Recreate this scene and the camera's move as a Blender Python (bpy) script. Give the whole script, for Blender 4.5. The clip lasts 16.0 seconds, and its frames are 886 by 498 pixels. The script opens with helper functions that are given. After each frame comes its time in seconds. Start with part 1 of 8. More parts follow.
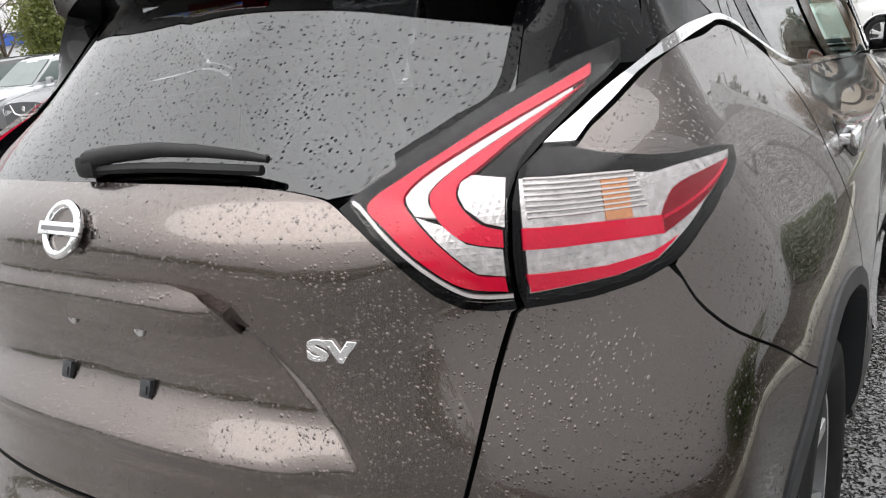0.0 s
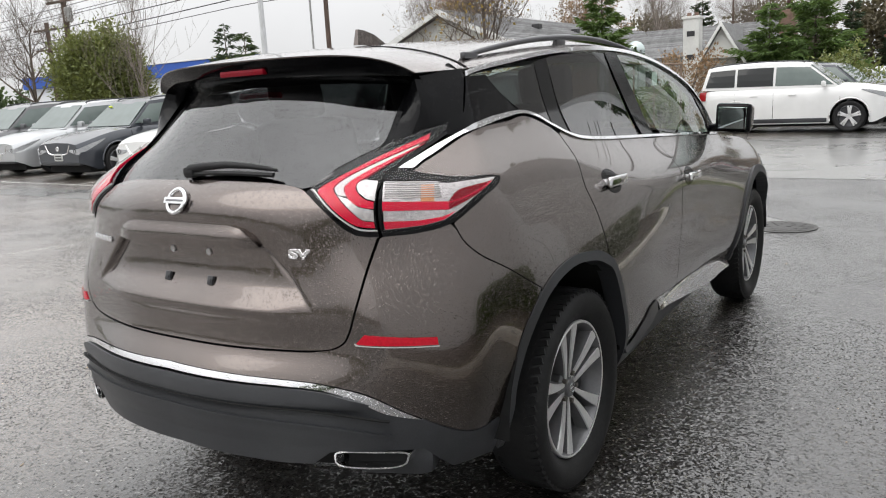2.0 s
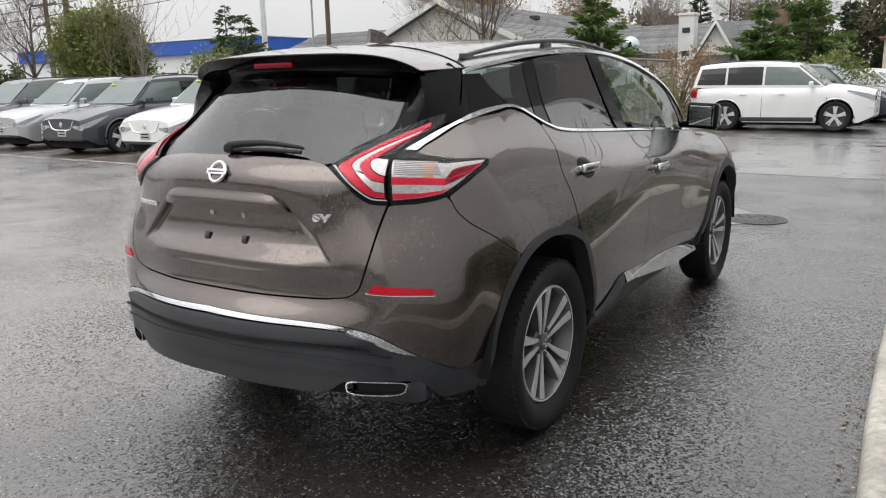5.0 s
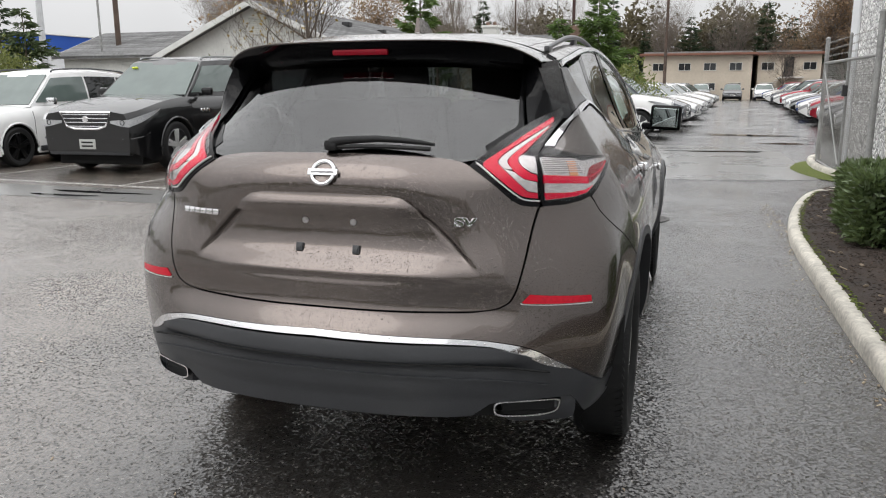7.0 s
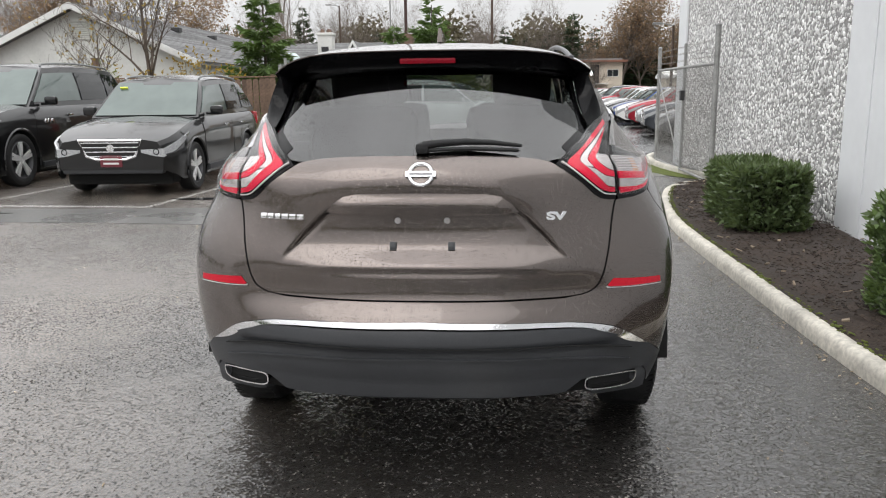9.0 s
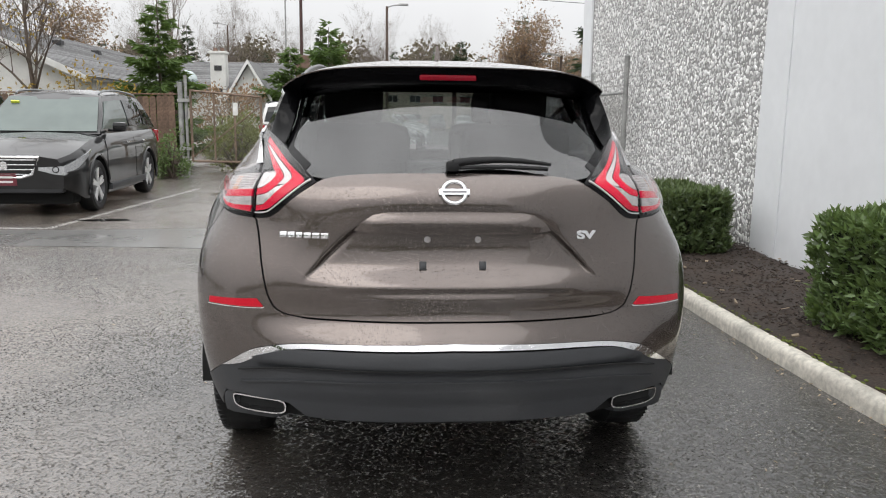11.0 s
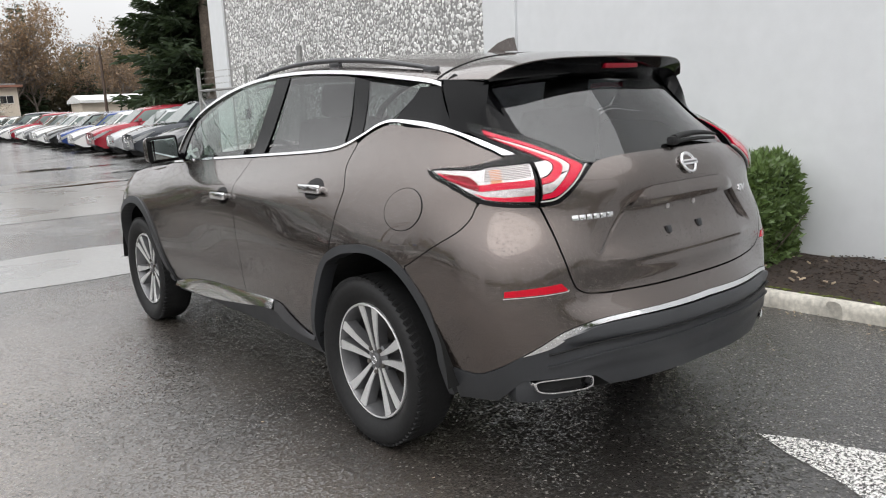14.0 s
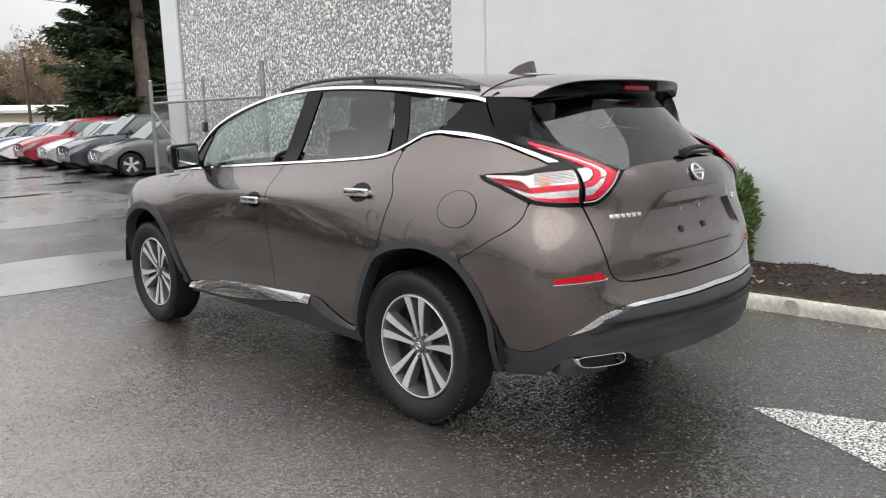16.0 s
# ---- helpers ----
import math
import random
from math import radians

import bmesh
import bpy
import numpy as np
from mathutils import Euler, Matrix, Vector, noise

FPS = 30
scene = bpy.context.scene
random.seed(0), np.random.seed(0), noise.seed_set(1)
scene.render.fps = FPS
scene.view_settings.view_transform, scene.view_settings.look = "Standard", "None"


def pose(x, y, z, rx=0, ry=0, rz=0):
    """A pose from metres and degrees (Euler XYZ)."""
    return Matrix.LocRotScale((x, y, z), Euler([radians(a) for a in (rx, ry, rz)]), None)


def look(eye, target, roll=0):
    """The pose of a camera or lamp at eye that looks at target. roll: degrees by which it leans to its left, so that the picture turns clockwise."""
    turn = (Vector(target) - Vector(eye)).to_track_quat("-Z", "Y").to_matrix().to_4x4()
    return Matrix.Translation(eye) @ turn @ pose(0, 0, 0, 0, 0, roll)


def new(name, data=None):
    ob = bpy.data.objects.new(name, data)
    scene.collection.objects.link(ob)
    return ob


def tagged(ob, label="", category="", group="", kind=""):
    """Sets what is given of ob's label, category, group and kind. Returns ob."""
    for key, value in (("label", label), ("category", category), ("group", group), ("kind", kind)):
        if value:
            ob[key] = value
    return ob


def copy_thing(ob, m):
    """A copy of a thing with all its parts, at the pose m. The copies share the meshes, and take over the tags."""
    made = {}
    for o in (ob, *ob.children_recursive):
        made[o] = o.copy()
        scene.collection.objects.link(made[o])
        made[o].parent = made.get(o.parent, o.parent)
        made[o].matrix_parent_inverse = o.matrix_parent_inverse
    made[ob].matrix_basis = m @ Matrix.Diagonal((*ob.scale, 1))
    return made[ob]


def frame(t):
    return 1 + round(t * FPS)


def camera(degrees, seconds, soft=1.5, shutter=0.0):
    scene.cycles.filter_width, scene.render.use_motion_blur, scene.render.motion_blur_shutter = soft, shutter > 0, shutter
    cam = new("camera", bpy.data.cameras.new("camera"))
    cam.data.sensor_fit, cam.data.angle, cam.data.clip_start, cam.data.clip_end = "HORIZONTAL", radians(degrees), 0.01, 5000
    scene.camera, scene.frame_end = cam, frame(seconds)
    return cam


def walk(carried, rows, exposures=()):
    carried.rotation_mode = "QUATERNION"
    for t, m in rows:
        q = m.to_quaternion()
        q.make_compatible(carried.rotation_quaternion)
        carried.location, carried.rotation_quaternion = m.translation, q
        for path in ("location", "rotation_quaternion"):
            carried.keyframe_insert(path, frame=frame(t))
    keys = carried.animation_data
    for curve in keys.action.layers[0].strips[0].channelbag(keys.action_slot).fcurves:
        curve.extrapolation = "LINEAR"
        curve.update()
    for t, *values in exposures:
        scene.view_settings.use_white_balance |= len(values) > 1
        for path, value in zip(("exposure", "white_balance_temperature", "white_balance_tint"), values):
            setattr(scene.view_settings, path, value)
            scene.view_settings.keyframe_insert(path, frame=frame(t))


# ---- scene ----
cam = camera(59.59, 16, soft=1.1)
PATH = [
    (0, (1.056, -1.440, 1.351), (-0.010, 0.164, 0.812), -5.75),
    (0.5, (1.351, -1.651, 1.378), (0.268, -0.045, 0.879), -4.99),
    (1, (1.606, -1.876, 1.391), (0.515, -0.262, 0.940), -4.31),
    (1.5, (1.760, -2.130, 1.396), (0.673, -0.503, 0.981), -3.70),
    (2, (1.942, -2.318, 1.402), (0.855, -0.685, 1.010), -3.16),
    (2.5, (2.084, -2.449, 1.399), (1.001, -0.812, 1.013), -2.83),
    (3, (2.124, -2.544, 1.415), (1.045, -0.906, 1.023), -2.48),
    (3.5, (2.151, -2.629, 1.403), (1.074, -0.989, 1.010), -2.24),
    (4, (2.193, -2.702, 1.417), (1.105, -1.073, 1.014), -2.37),
    (4.5, (2.219, -2.708, 1.425), (1.125, -1.085, 1.015), -2.05),
    (4.7, (2.219, -2.704, 1.431), (1.128, -1.080, 1.015), -1.81),
    (6.8, (1.191, -2.978, 1.392), (0.550, -1.130, 0.976), 0.19),
    (7, (1.061, -2.996, 1.389), (0.479, -1.127, 0.978), -0.28),
    (7.5, (0.717, -3.101, 1.388), (0.304, -1.187, 0.983), -0.82),
    (8, (0.478, -3.145, 1.398), (0.197, -1.204, 1.002), -1.26),
    (8.5, (0.291, -3.265, 1.397), (0.119, -1.313, 1.001), -1.11),
    (9, (0.252, -3.335, 1.393), (0.110, -1.380, 0.996), -0.64),
    (9.2, (0.222, -3.341, 1.392), (0.106, -1.383, 0.998), -0.48),
    (11.3, (-0.396, -3.246, 1.368), (-0.154, -1.289, 1.037), 0.36),
    (11.5, (-0.544, -3.205, 1.393), (-0.226, -1.258, 1.063), 0.01),
    (12, (-1.020, -3.124, 1.393), (-0.485, -1.228, 1.051), -0.77),
    (12.5, (-1.436, -2.987, 1.386), (-0.710, -1.161, 1.014), -1.39),
    (13, (-1.861, -2.835, 1.396), (-0.956, -1.094, 1.010), -1.71),
    (13.5, (-2.228, -2.673, 1.394), (-1.161, -1.027, 1.006), -2.11),
    (14, (-2.529, -2.517, 1.410), (-1.309, -0.979, 1.027), -2.76),
    (14.5, (-2.805, -2.449, 1.403), (-1.473, -0.999, 1.050), -2.73),
    (15, (-2.978, -2.511, 1.394), (-1.611, -1.092, 1.051), -1.97),
    (15.5, (-3.107, -2.506, 1.407), (-1.738, -1.089, 1.062), -1.71),
    (16, (-3.169, -2.487, 1.407), (-1.798, -1.071, 1.064), -1.52),
]
walk(cam, [(t, look(eye, target, roll)) for t, eye, target, roll in PATH], [(0, .48), (.5, .49), (1.0, .42), (1.5, .32), (2.5, .18), (3.5, .13), (7, .12), (9, .24), (11.5, .22), (13, .24), (16, .2)])

# ---- light: an overcast winter sky, wide and soft ----
world = bpy.data.worlds.new("overcast_sky")
scene.world = world
world.use_nodes = True
_n, _l = world.node_tree.nodes, world.node_tree.links
_n.clear()
_out = _n.new("ShaderNodeOutputWorld")
_bg = _n.new("ShaderNodeBackground")
_sky = _n.new("ShaderNodeTexSky")
_sky.sky_type, _sky.sun_disc = "NISHITA", False
_sky.sun_elevation, _sky.sun_rotation = radians(38), radians(200)
_grey = _n.new("ShaderNodeHueSaturation")
_grey.inputs["Saturation"].default_value, _grey.inputs["Value"].default_value = 0.25, 0.1
_tc = _n.new("ShaderNodeTexCoord")
_sep = _n.new("ShaderNodeSeparateXYZ")
_ramp = _n.new("ShaderNodeValToRGB")
_ramp.color_ramp.elements[0].position, _ramp.color_ramp.elements[0].color = 0.0, (0.612, 0.612, 0.62, 1)
_ramp.color_ramp.elements[1].position, _ramp.color_ramp.elements[1].color = 1.0, (2.28, 2.29, 2.32, 1)
_cloud = _n.new("ShaderNodeTexNoise")
_cloud.inputs["Scale"].default_value, _cloud.inputs["Detail"].default_value = 2.2, 5
_cmap = _n.new("ShaderNodeMapRange")
_cmap.inputs["From Min"].default_value, _cmap.inputs["From Max"].default_value = 0.3, 0.7
_cmap.inputs["To Min"].default_value, _cmap.inputs["To Max"].default_value = 0.88, 1.1
_mul = _n.new("ShaderNodeMix")
_mul.data_type, _mul.blend_type = "RGBA", "MULTIPLY"
_mul.inputs["Factor"].default_value = 1.0
_mix = _n.new("ShaderNodeMix")
_mix.data_type = "RGBA"
_mix.inputs["Factor"].default_value = 0.9
_l.new(_sky.outputs[0], _grey.inputs["Color"])
_l.new(_tc.outputs["Generated"], _sep.inputs[0])
_l.new(_sep.outputs["Z"], _ramp.inputs["Fac"])
_l.new(_tc.outputs["Generated"], _cloud.inputs["Vector"])
_l.new(_cloud.outputs["Fac"], _cmap.inputs["Value"])
_l.new(_ramp.outputs["Color"], _mul.inputs["A"])
_l.new(_cmap.outputs["Result"], _mul.inputs["B"])
_l.new(_grey.outputs["Color"], _mix.inputs["A"])
_l.new(_mul.outputs["Result"], _mix.inputs["B"])
_l.new(_mix.outputs["Result"], _bg.inputs["Color"])
_bg.inputs["Strength"].default_value = 1.0
_l.new(_bg.outputs[0], _out.inputs["Surface"])

sun_data = bpy.data.lights.new("sun", "SUN")
sun_data.energy, sun_data.angle, sun_data.color = 0.5, radians(40), (1.0, 0.97, 0.93)
sun = new("sun", sun_data)
sun.matrix_world = look((-20, -30, 40), (0, 0, 0))
scene.view_settings.exposure = 0.0

# ---- materials ----
def material(name, colour, rough=0.5, metal=0.0, coat=0.0, coat_rough=0.03, grain=0.0, grain_scale=40.0, stain=0.0, stain_scale=3.0, bump=0.0, bump_scale=200.0,
             spec=0.5, drops=0.0, object_random=0.0, island_random=0.0, emit=None, flake=0.0, coat_ior=1.5):
    """A surface with colour varied at two scales, fine relief, and rain drops where it is wet."""
    m = bpy.data.materials.new(name)
    m.use_nodes = True
    nt = m.node_tree
    b = nt.nodes["Principled BSDF"]
    add, link = nt.nodes.new, nt.links.new
    b.inputs["Roughness"].default_value, b.inputs["Metallic"].default_value = rough, metal
    b.inputs["Coat Weight"].default_value, b.inputs["Coat Roughness"].default_value = coat, coat_rough
    b.inputs["Specular IOR Level"].default_value, b.inputs["Coat IOR"].default_value = spec, coat_ior
    tc = add("ShaderNodeTexCoord")
    rgb = add("ShaderNodeRGB")
    rgb.outputs[0].default_value = (*colour, 1)
    last = rgb.outputs[0]

    def vary(source, amount, lo=0.3, hi=0.7):
        nonlocal last
        mr = add("ShaderNodeMapRange")
        mr.inputs["From Min"].default_value, mr.inputs["From Max"].default_value = lo, hi
        mr.inputs["To Min"].default_value, mr.inputs["To Max"].default_value = 1 - amount, 1 + amount
        link(source, mr.inputs["Value"])
        mx = add("ShaderNodeMix")
        mx.data_type, mx.blend_type = "RGBA", "MULTIPLY"
        mx.inputs["Factor"].default_value = 1
        link(last, mx.inputs["A"])
        link(mr.outputs["Result"], mx.inputs["B"])
        last = mx.outputs["Result"]

    if grain:
        t = add("ShaderNodeTexNoise")
        t.inputs["Scale"].default_value, t.inputs["Detail"].default_value = grain_scale, 6
        link(tc.outputs["Object"], t.inputs["Vector"])
        vary(t.outputs["Fac"], grain)
    if stain:
        t = add("ShaderNodeTexNoise")
        t.inputs["Scale"].default_value, t.inputs["Detail"].default_value = stain_scale, 3
        link(tc.outputs["Object"], t.inputs["Vector"])
        vary(t.outputs["Fac"], stain)
        mr = add("ShaderNodeMapRange")
        mr.inputs["From Min"].default_value, mr.inputs["From Max"].default_value = 0.3, 0.7
        mr.inputs["To Min"].default_value, mr.inputs["To Max"].default_value = max(rough - 0.12 * min(1, stain * 3), 0.02), min(rough + 0.12 * min(1, stain * 3), 1)
        link(t.outputs["Fac"], mr.inputs["Value"])
        link(mr.outputs["Result"], b.inputs["Roughness"])
    if object_random:
        o = add("ShaderNodeObjectInfo")
        vary(o.outputs["Random"], object_random, 0, 1)
    if island_random:
        o = add("ShaderNodeNewGeometry")
        vary(o.outputs["Random Per Island"], island_random, 0, 1)
    if flake:
        t = add("ShaderNodeTexVoronoi")
        t.inputs["Scale"].default_value = 900
        link(tc.outputs["Object"], t.inputs["Vector"])
        vary(t.outputs["Color"], flake, 0, 1)
    link(last, b.inputs["Base Color"])
    normal = None
    if bump:
        t = add("ShaderNodeTexNoise")
        t.inputs["Scale"].default_value, t.inputs["Detail"].default_value = bump_scale, 4
        link(tc.outputs["Object"], t.inputs["Vector"])
        bn = add("ShaderNodeBump")
        bn.inputs["Strength"].default_value, bn.inputs["Distance"].default_value = min(bump, 1.0), 0.4 / bump_scale * max(bump, 1.0)
        link(t.outputs["Fac"], bn.inputs["Height"])
        normal = bn.outputs["Normal"]
        link(normal, b.inputs["Normal"])
    if drops:
        heights = []
        for scale, share in ((140, 0.29), (230, 0.32)):
            v = add("ShaderNodeTexVoronoi")
            v.inputs["Scale"].default_value = scale
            link(tc.outputs["Object"], v.inputs["Vector"])
            sep = add("ShaderNodeSeparateColor")
            link(v.outputs["Color"], sep.inputs["Color"])
            size = add("ShaderNodeMapRange")
            size.inputs["From Min"].default_value, size.inputs["From Max"].default_value = 0.55, 1.0
            size.inputs["To Min"].default_value, size.inputs["To Max"].default_value = 0.0, share * 1.6
            link(sep.outputs[0], size.inputs["Value"])
            sub = add("ShaderNodeMath")
            sub.operation = "SUBTRACT"
            link(size.outputs["Result"], sub.inputs[0])
            link(v.outputs["Distance"], sub.inputs[1])
            mx = add("ShaderNodeMath")
            mx.operation = "MAXIMUM"
            link(sub.outputs[0], mx.inputs[0])
            mx.inputs[1].default_value = 0
            pw = add("ShaderNodeMath")
            pw.operation = "POWER"
            link(mx.outputs[0], pw.inputs[0])
            pw.inputs[1].default_value = 0.55
            ml = add("ShaderNodeMath")
            ml.operation = "MULTIPLY"
            link(pw.outputs[0], ml.inputs[0])
            ml.inputs[1].default_value = 1.0 / scale
            heights.append(ml.outputs[0])
        ad = add("ShaderNodeMath")
        ad.operation = "ADD"
        link(heights[0], ad.inputs[0])
        link(heights[1], ad.inputs[1])
        bn = add("ShaderNodeBump")
        bn.inputs["Strength"].default_value, bn.inputs["Distance"].default_value = drops, 1.0
        link(ad.outputs[0], bn.inputs["Height"])
        if normal is not None:
            link(normal, bn.inputs["Normal"])
        link(bn.outputs["Normal"], b.inputs["Normal"])
        link(bn.outputs["Normal"], b.inputs["Coat Normal"])
    if emit:
        b.inputs["Emission Color"].default_value, b.inputs["Emission Strength"].default_value = (*emit[:3], 1), emit[3]
    return m


def glass(name, tint, drops=0.0, rough=0.0, mirror=0.115, face="X"):
    """A pane: part of the light passes through, tinted, and the face mirrors the sky; rain drops lie on it, spread over the face that looks along the axis given."""
    m = bpy.data.materials.new(name)
    m.use_nodes = True
    nt = m.node_tree
    add, link = nt.nodes.new, nt.links.new
    nt.nodes.clear()
    out, mix, tr, gl, fr = add("ShaderNodeOutputMaterial"), add("ShaderNodeMixShader"), add("ShaderNodeBsdfTransparent"), add("ShaderNodeBsdfGlossy"), add("ShaderNodeLayerWeight")
    tr.inputs["Color"].default_value = (*tint, 1)
    gl.inputs["Roughness"].default_value = rough
    gl.inputs["Color"].default_value = (1, 1, 1, 1)
    fr.inputs["Blend"].default_value = 0.5
    steep, gloss = add("ShaderNodeMath"), add("ShaderNodeMapRange")
    steep.operation = "POWER"
    steep.inputs[1].default_value = 4.5
    link(fr.outputs["Facing"], steep.inputs[0])
    link(steep.outputs[0], gloss.inputs["Value"])
    gloss.inputs["To Min"].default_value, gloss.inputs["To Max"].default_value = mirror, 1.0
    share_out = gloss.outputs["Result"]
    if drops:
        tc = add("ShaderNodeTexCoord")
        split, level = add("ShaderNodeSeparateXYZ"), add("ShaderNodeCombineXYZ")
        link(tc.outputs["Object"], split.inputs[0])
        slope = add("ShaderNodeMath")
        slope.operation = "MULTIPLY"
        slope.inputs[1].default_value = 1.45 if face == "Y" else 1.1
        link(split.outputs["Z"], slope.inputs[0])
        link(split.outputs["X" if face == "Y" else "Y"], level.inputs["X"])
        link(slope.outputs[0], level.inputs["Y"])
        clear = None
        for scale, size_most in ((66, 0.17), (105, 0.22)):
            v = add("ShaderNodeTexVoronoi")
            v.voronoi_dimensions = "2D"
            v.inputs["Scale"].default_value = scale
            link(level.outputs[0], v.inputs["Vector"])
            sep = add("ShaderNodeSeparateColor")
            link(v.outputs["Color"], sep.inputs["Color"])
            size = add("ShaderNodeMapRange")
            size.inputs["From Min"].default_value, size.inputs["From Max"].default_value = 0.35, 1.0
            size.inputs["To Min"].default_value, size.inputs["To Max"].default_value = 0.0, size_most
            link(sep.outputs[0], size.inputs["Value"])
            off = add("ShaderNodeMath")
            off.operation = "SUBTRACT"
            link(v.outputs["Distance"], off.inputs[0])
            link(size.outputs["Result"], off.inputs[1])
            edge = add("ShaderNodeMapRange")
            edge.inputs["From Min"].default_value, edge.inputs["From Max"].default_value = -0.05, 0.03
            edge.inputs["To Min"].default_value, edge.inputs["To Max"].default_value = 1 - drops, 1.0
            link(off.outputs[0], edge.inputs["Value"])
            if clear is None:
                clear = edge.outputs["Result"]
            else:
                least = add("ShaderNodeMath")
                least.operation = "MINIMUM"
                link(clear, least.inputs[0])
                link(edge.outputs["Result"], least.inputs[1])
                clear = least.outputs[0]
        less = add("ShaderNodeMath")
        less.operation = "MULTIPLY"
        link(share_out, less.inputs[0])
        link(clear, less.inputs[1])
        share_out = less.outputs[0]
    link(share_out, mix.inputs[0])
    link(tr.outputs[0], mix.inputs[1])
    link(gl.outputs[0], mix.inputs[2])
    link(mix.outputs[0], out.inputs["Surface"])
    return m


PAINT = material("bronze_grey_paint", (0.13, 0.1075, 0.097), rough=0.25, metal=1.0, coat=1.0, coat_rough=0.008, coat_ior=1.55, flake=0.2, stain=0.05, stain_scale=2.5, drops=0.38)
CHROME = material("chrome", (0.82, 0.82, 0.83), rough=0.06, metal=1.0, stain=0.04, stain_scale=9, drops=0.3)
BLACK_PLASTIC = material("black_plastic", (0.034, 0.0355, 0.039), rough=0.42, spec=.5, grain=0.2, grain_scale=300, stain=0.15, stain_scale=4, bump=0.25, bump_scale=700)
GLOSS_BLACK = material("gloss_black", (0.003, 0.003, 0.0035), rough=0.06, spec=0.15, drops=0.3)
SEAM = material("dark_gap", (0.006, 0.006, 0.006), rough=0.9)
RUBBER = material("tyre_rubber", (0.012, 0.012, 0.0125), rough=0.6, spec=.35, grain=0.25, grain_scale=60, stain=0.2, stain_scale=7, bump=0.3, bump_scale=400)
ALLOY = material("machined_alloy", (0.74, 0.74, 0.735), rough=0.34, metal=0.55, grain=0.05, grain_scale=90, stain=0.08, stain_scale=8)
ALLOY_GREY = material("grey_painted_alloy", (0.17, 0.17, 0.175), rough=0.35, metal=0.6, grain=0.06, grain_scale=90, stain=0.15, stain_scale=10)
ALLOY_DARK = material("painted_alloy", (0.1, 0.1, 0.105), rough=0.35, metal=0.7, stain=0.12, stain_scale=10)
BRAKE = material("brake_metal", (0.12, 0.11, 0.1), rough=0.5, metal=0.6, stain=0.2, stain_scale=14)
LENS_RED = material("red_lens", (0.62, 0.006, 0.038), rough=0.1, grain=0.08, grain_scale=120, drops=0.3, spec=0.35)
REFLECTOR_RED = material("bumper_reflector_red", (0.5, 0.005, 0.02), rough=0.12, grain=0.15, grain_scale=180, spec=0.3)
LENS_DEEP = material("deep_red_lens", (0.2, 0.003, 0.012), rough=0.12, spec=.2, grain=0.15, grain_scale=200, drops=0.35)
LENS_CLEAR = material("clear_lens", (0.56, 0.55, 0.545), rough=0.22, metal=0.6, coat=1.0, coat_rough=0.02, grain=0.3, grain_scale=90, bump=0.5, bump_scale=150)
_nt = LENS_CLEAR.node_tree
_cell, _tc2, _bn2 = _nt.nodes.new("ShaderNodeTexVoronoi"), _nt.nodes.new("ShaderNodeTexCoord"), _nt.nodes.new("ShaderNodeBump")
_cell.distance, _cell.inputs["Randomness"].default_value, _cell.inputs["Scale"].default_value = "CHEBYCHEV", 0.0, 130
_bn2.inputs["Strength"].default_value, _bn2.inputs["Distance"].default_value = 0.8, 0.0022
_nt.links.new(_tc2.outputs["Object"], _cell.inputs["Vector"])
_nt.links.new(_cell.outputs["Distance"], _bn2.inputs["Height"])
_nt.links.new(_bn2.outputs["Normal"], _nt.nodes["Principled BSDF"].inputs["Normal"])
LENS_WHITE = material("white_light_guide", (0.56, 0.54, 0.535), rough=0.2, coat=1.0, grain=0.06, grain_scale=200)
LENS_AMBER = material("amber_lens", (0.55, 0.24, 0.1), rough=0.18, coat=1.0, grain=0.2, grain_scale=240)
TINTED = glass("tinted_glass", (0.2, 0.205, 0.21), drops=0.85, mirror=0.1, face="Y")
SIDE_TINT = glass("privacy_glass", (0.19, 0.195, 0.2), drops=0.6, mirror=0.07)
GREEN_GLASS = glass("green_glass", (0.77, 0.89, 0.84), drops=0.6, mirror=0.08)
LENS_COVER = glass("clear_lens_cover", (0.97, 0.95, 0.95), drops=0.5, mirror=0.014, face="Y")
MIRROR = material("mirror_glass", (0.4, 0.45, 0.44), rough=0.02, metal=1.0)
SEAT = material("dark_seat_cloth", (0.035, 0.034, 0.034), rough=0.85, grain=0.2, grain_scale=150, bump=0.3, bump_scale=500)
TRIM_GREY = material("grey_cabin_trim", (0.16, 0.155, 0.15), rough=0.8, grain=0.1, grain_scale=120)
STEEL = material("galvanised_steel", (0.3, 0.31, 0.31), rough=0.5, metal=0.75, grain=0.15, grain_scale=60, stain=0.25, stain_scale=5)


# ---- ways of making meshes ----
def mesh_object(name, verts, faces, mat, parent=None, label="", smooth=False, normals=None):
    me = bpy.data.meshes.new(name)
    me.from_pydata([tuple(map(float, v)) for v in verts], [], [tuple(int(i) for i in f) for f in faces])
    if mat is not None:
        for one in (mat if isinstance(mat, (list, tuple)) else (mat,)):
            me.materials.append(one)
    if smooth:
        me.shade_smooth()
    if normals is not None:
        me.normals_split_custom_set(normals)
    ob = new(name, me)
    if parent is not None:
        ob.parent = parent
    if label:
        ob["label"] = label
    return ob


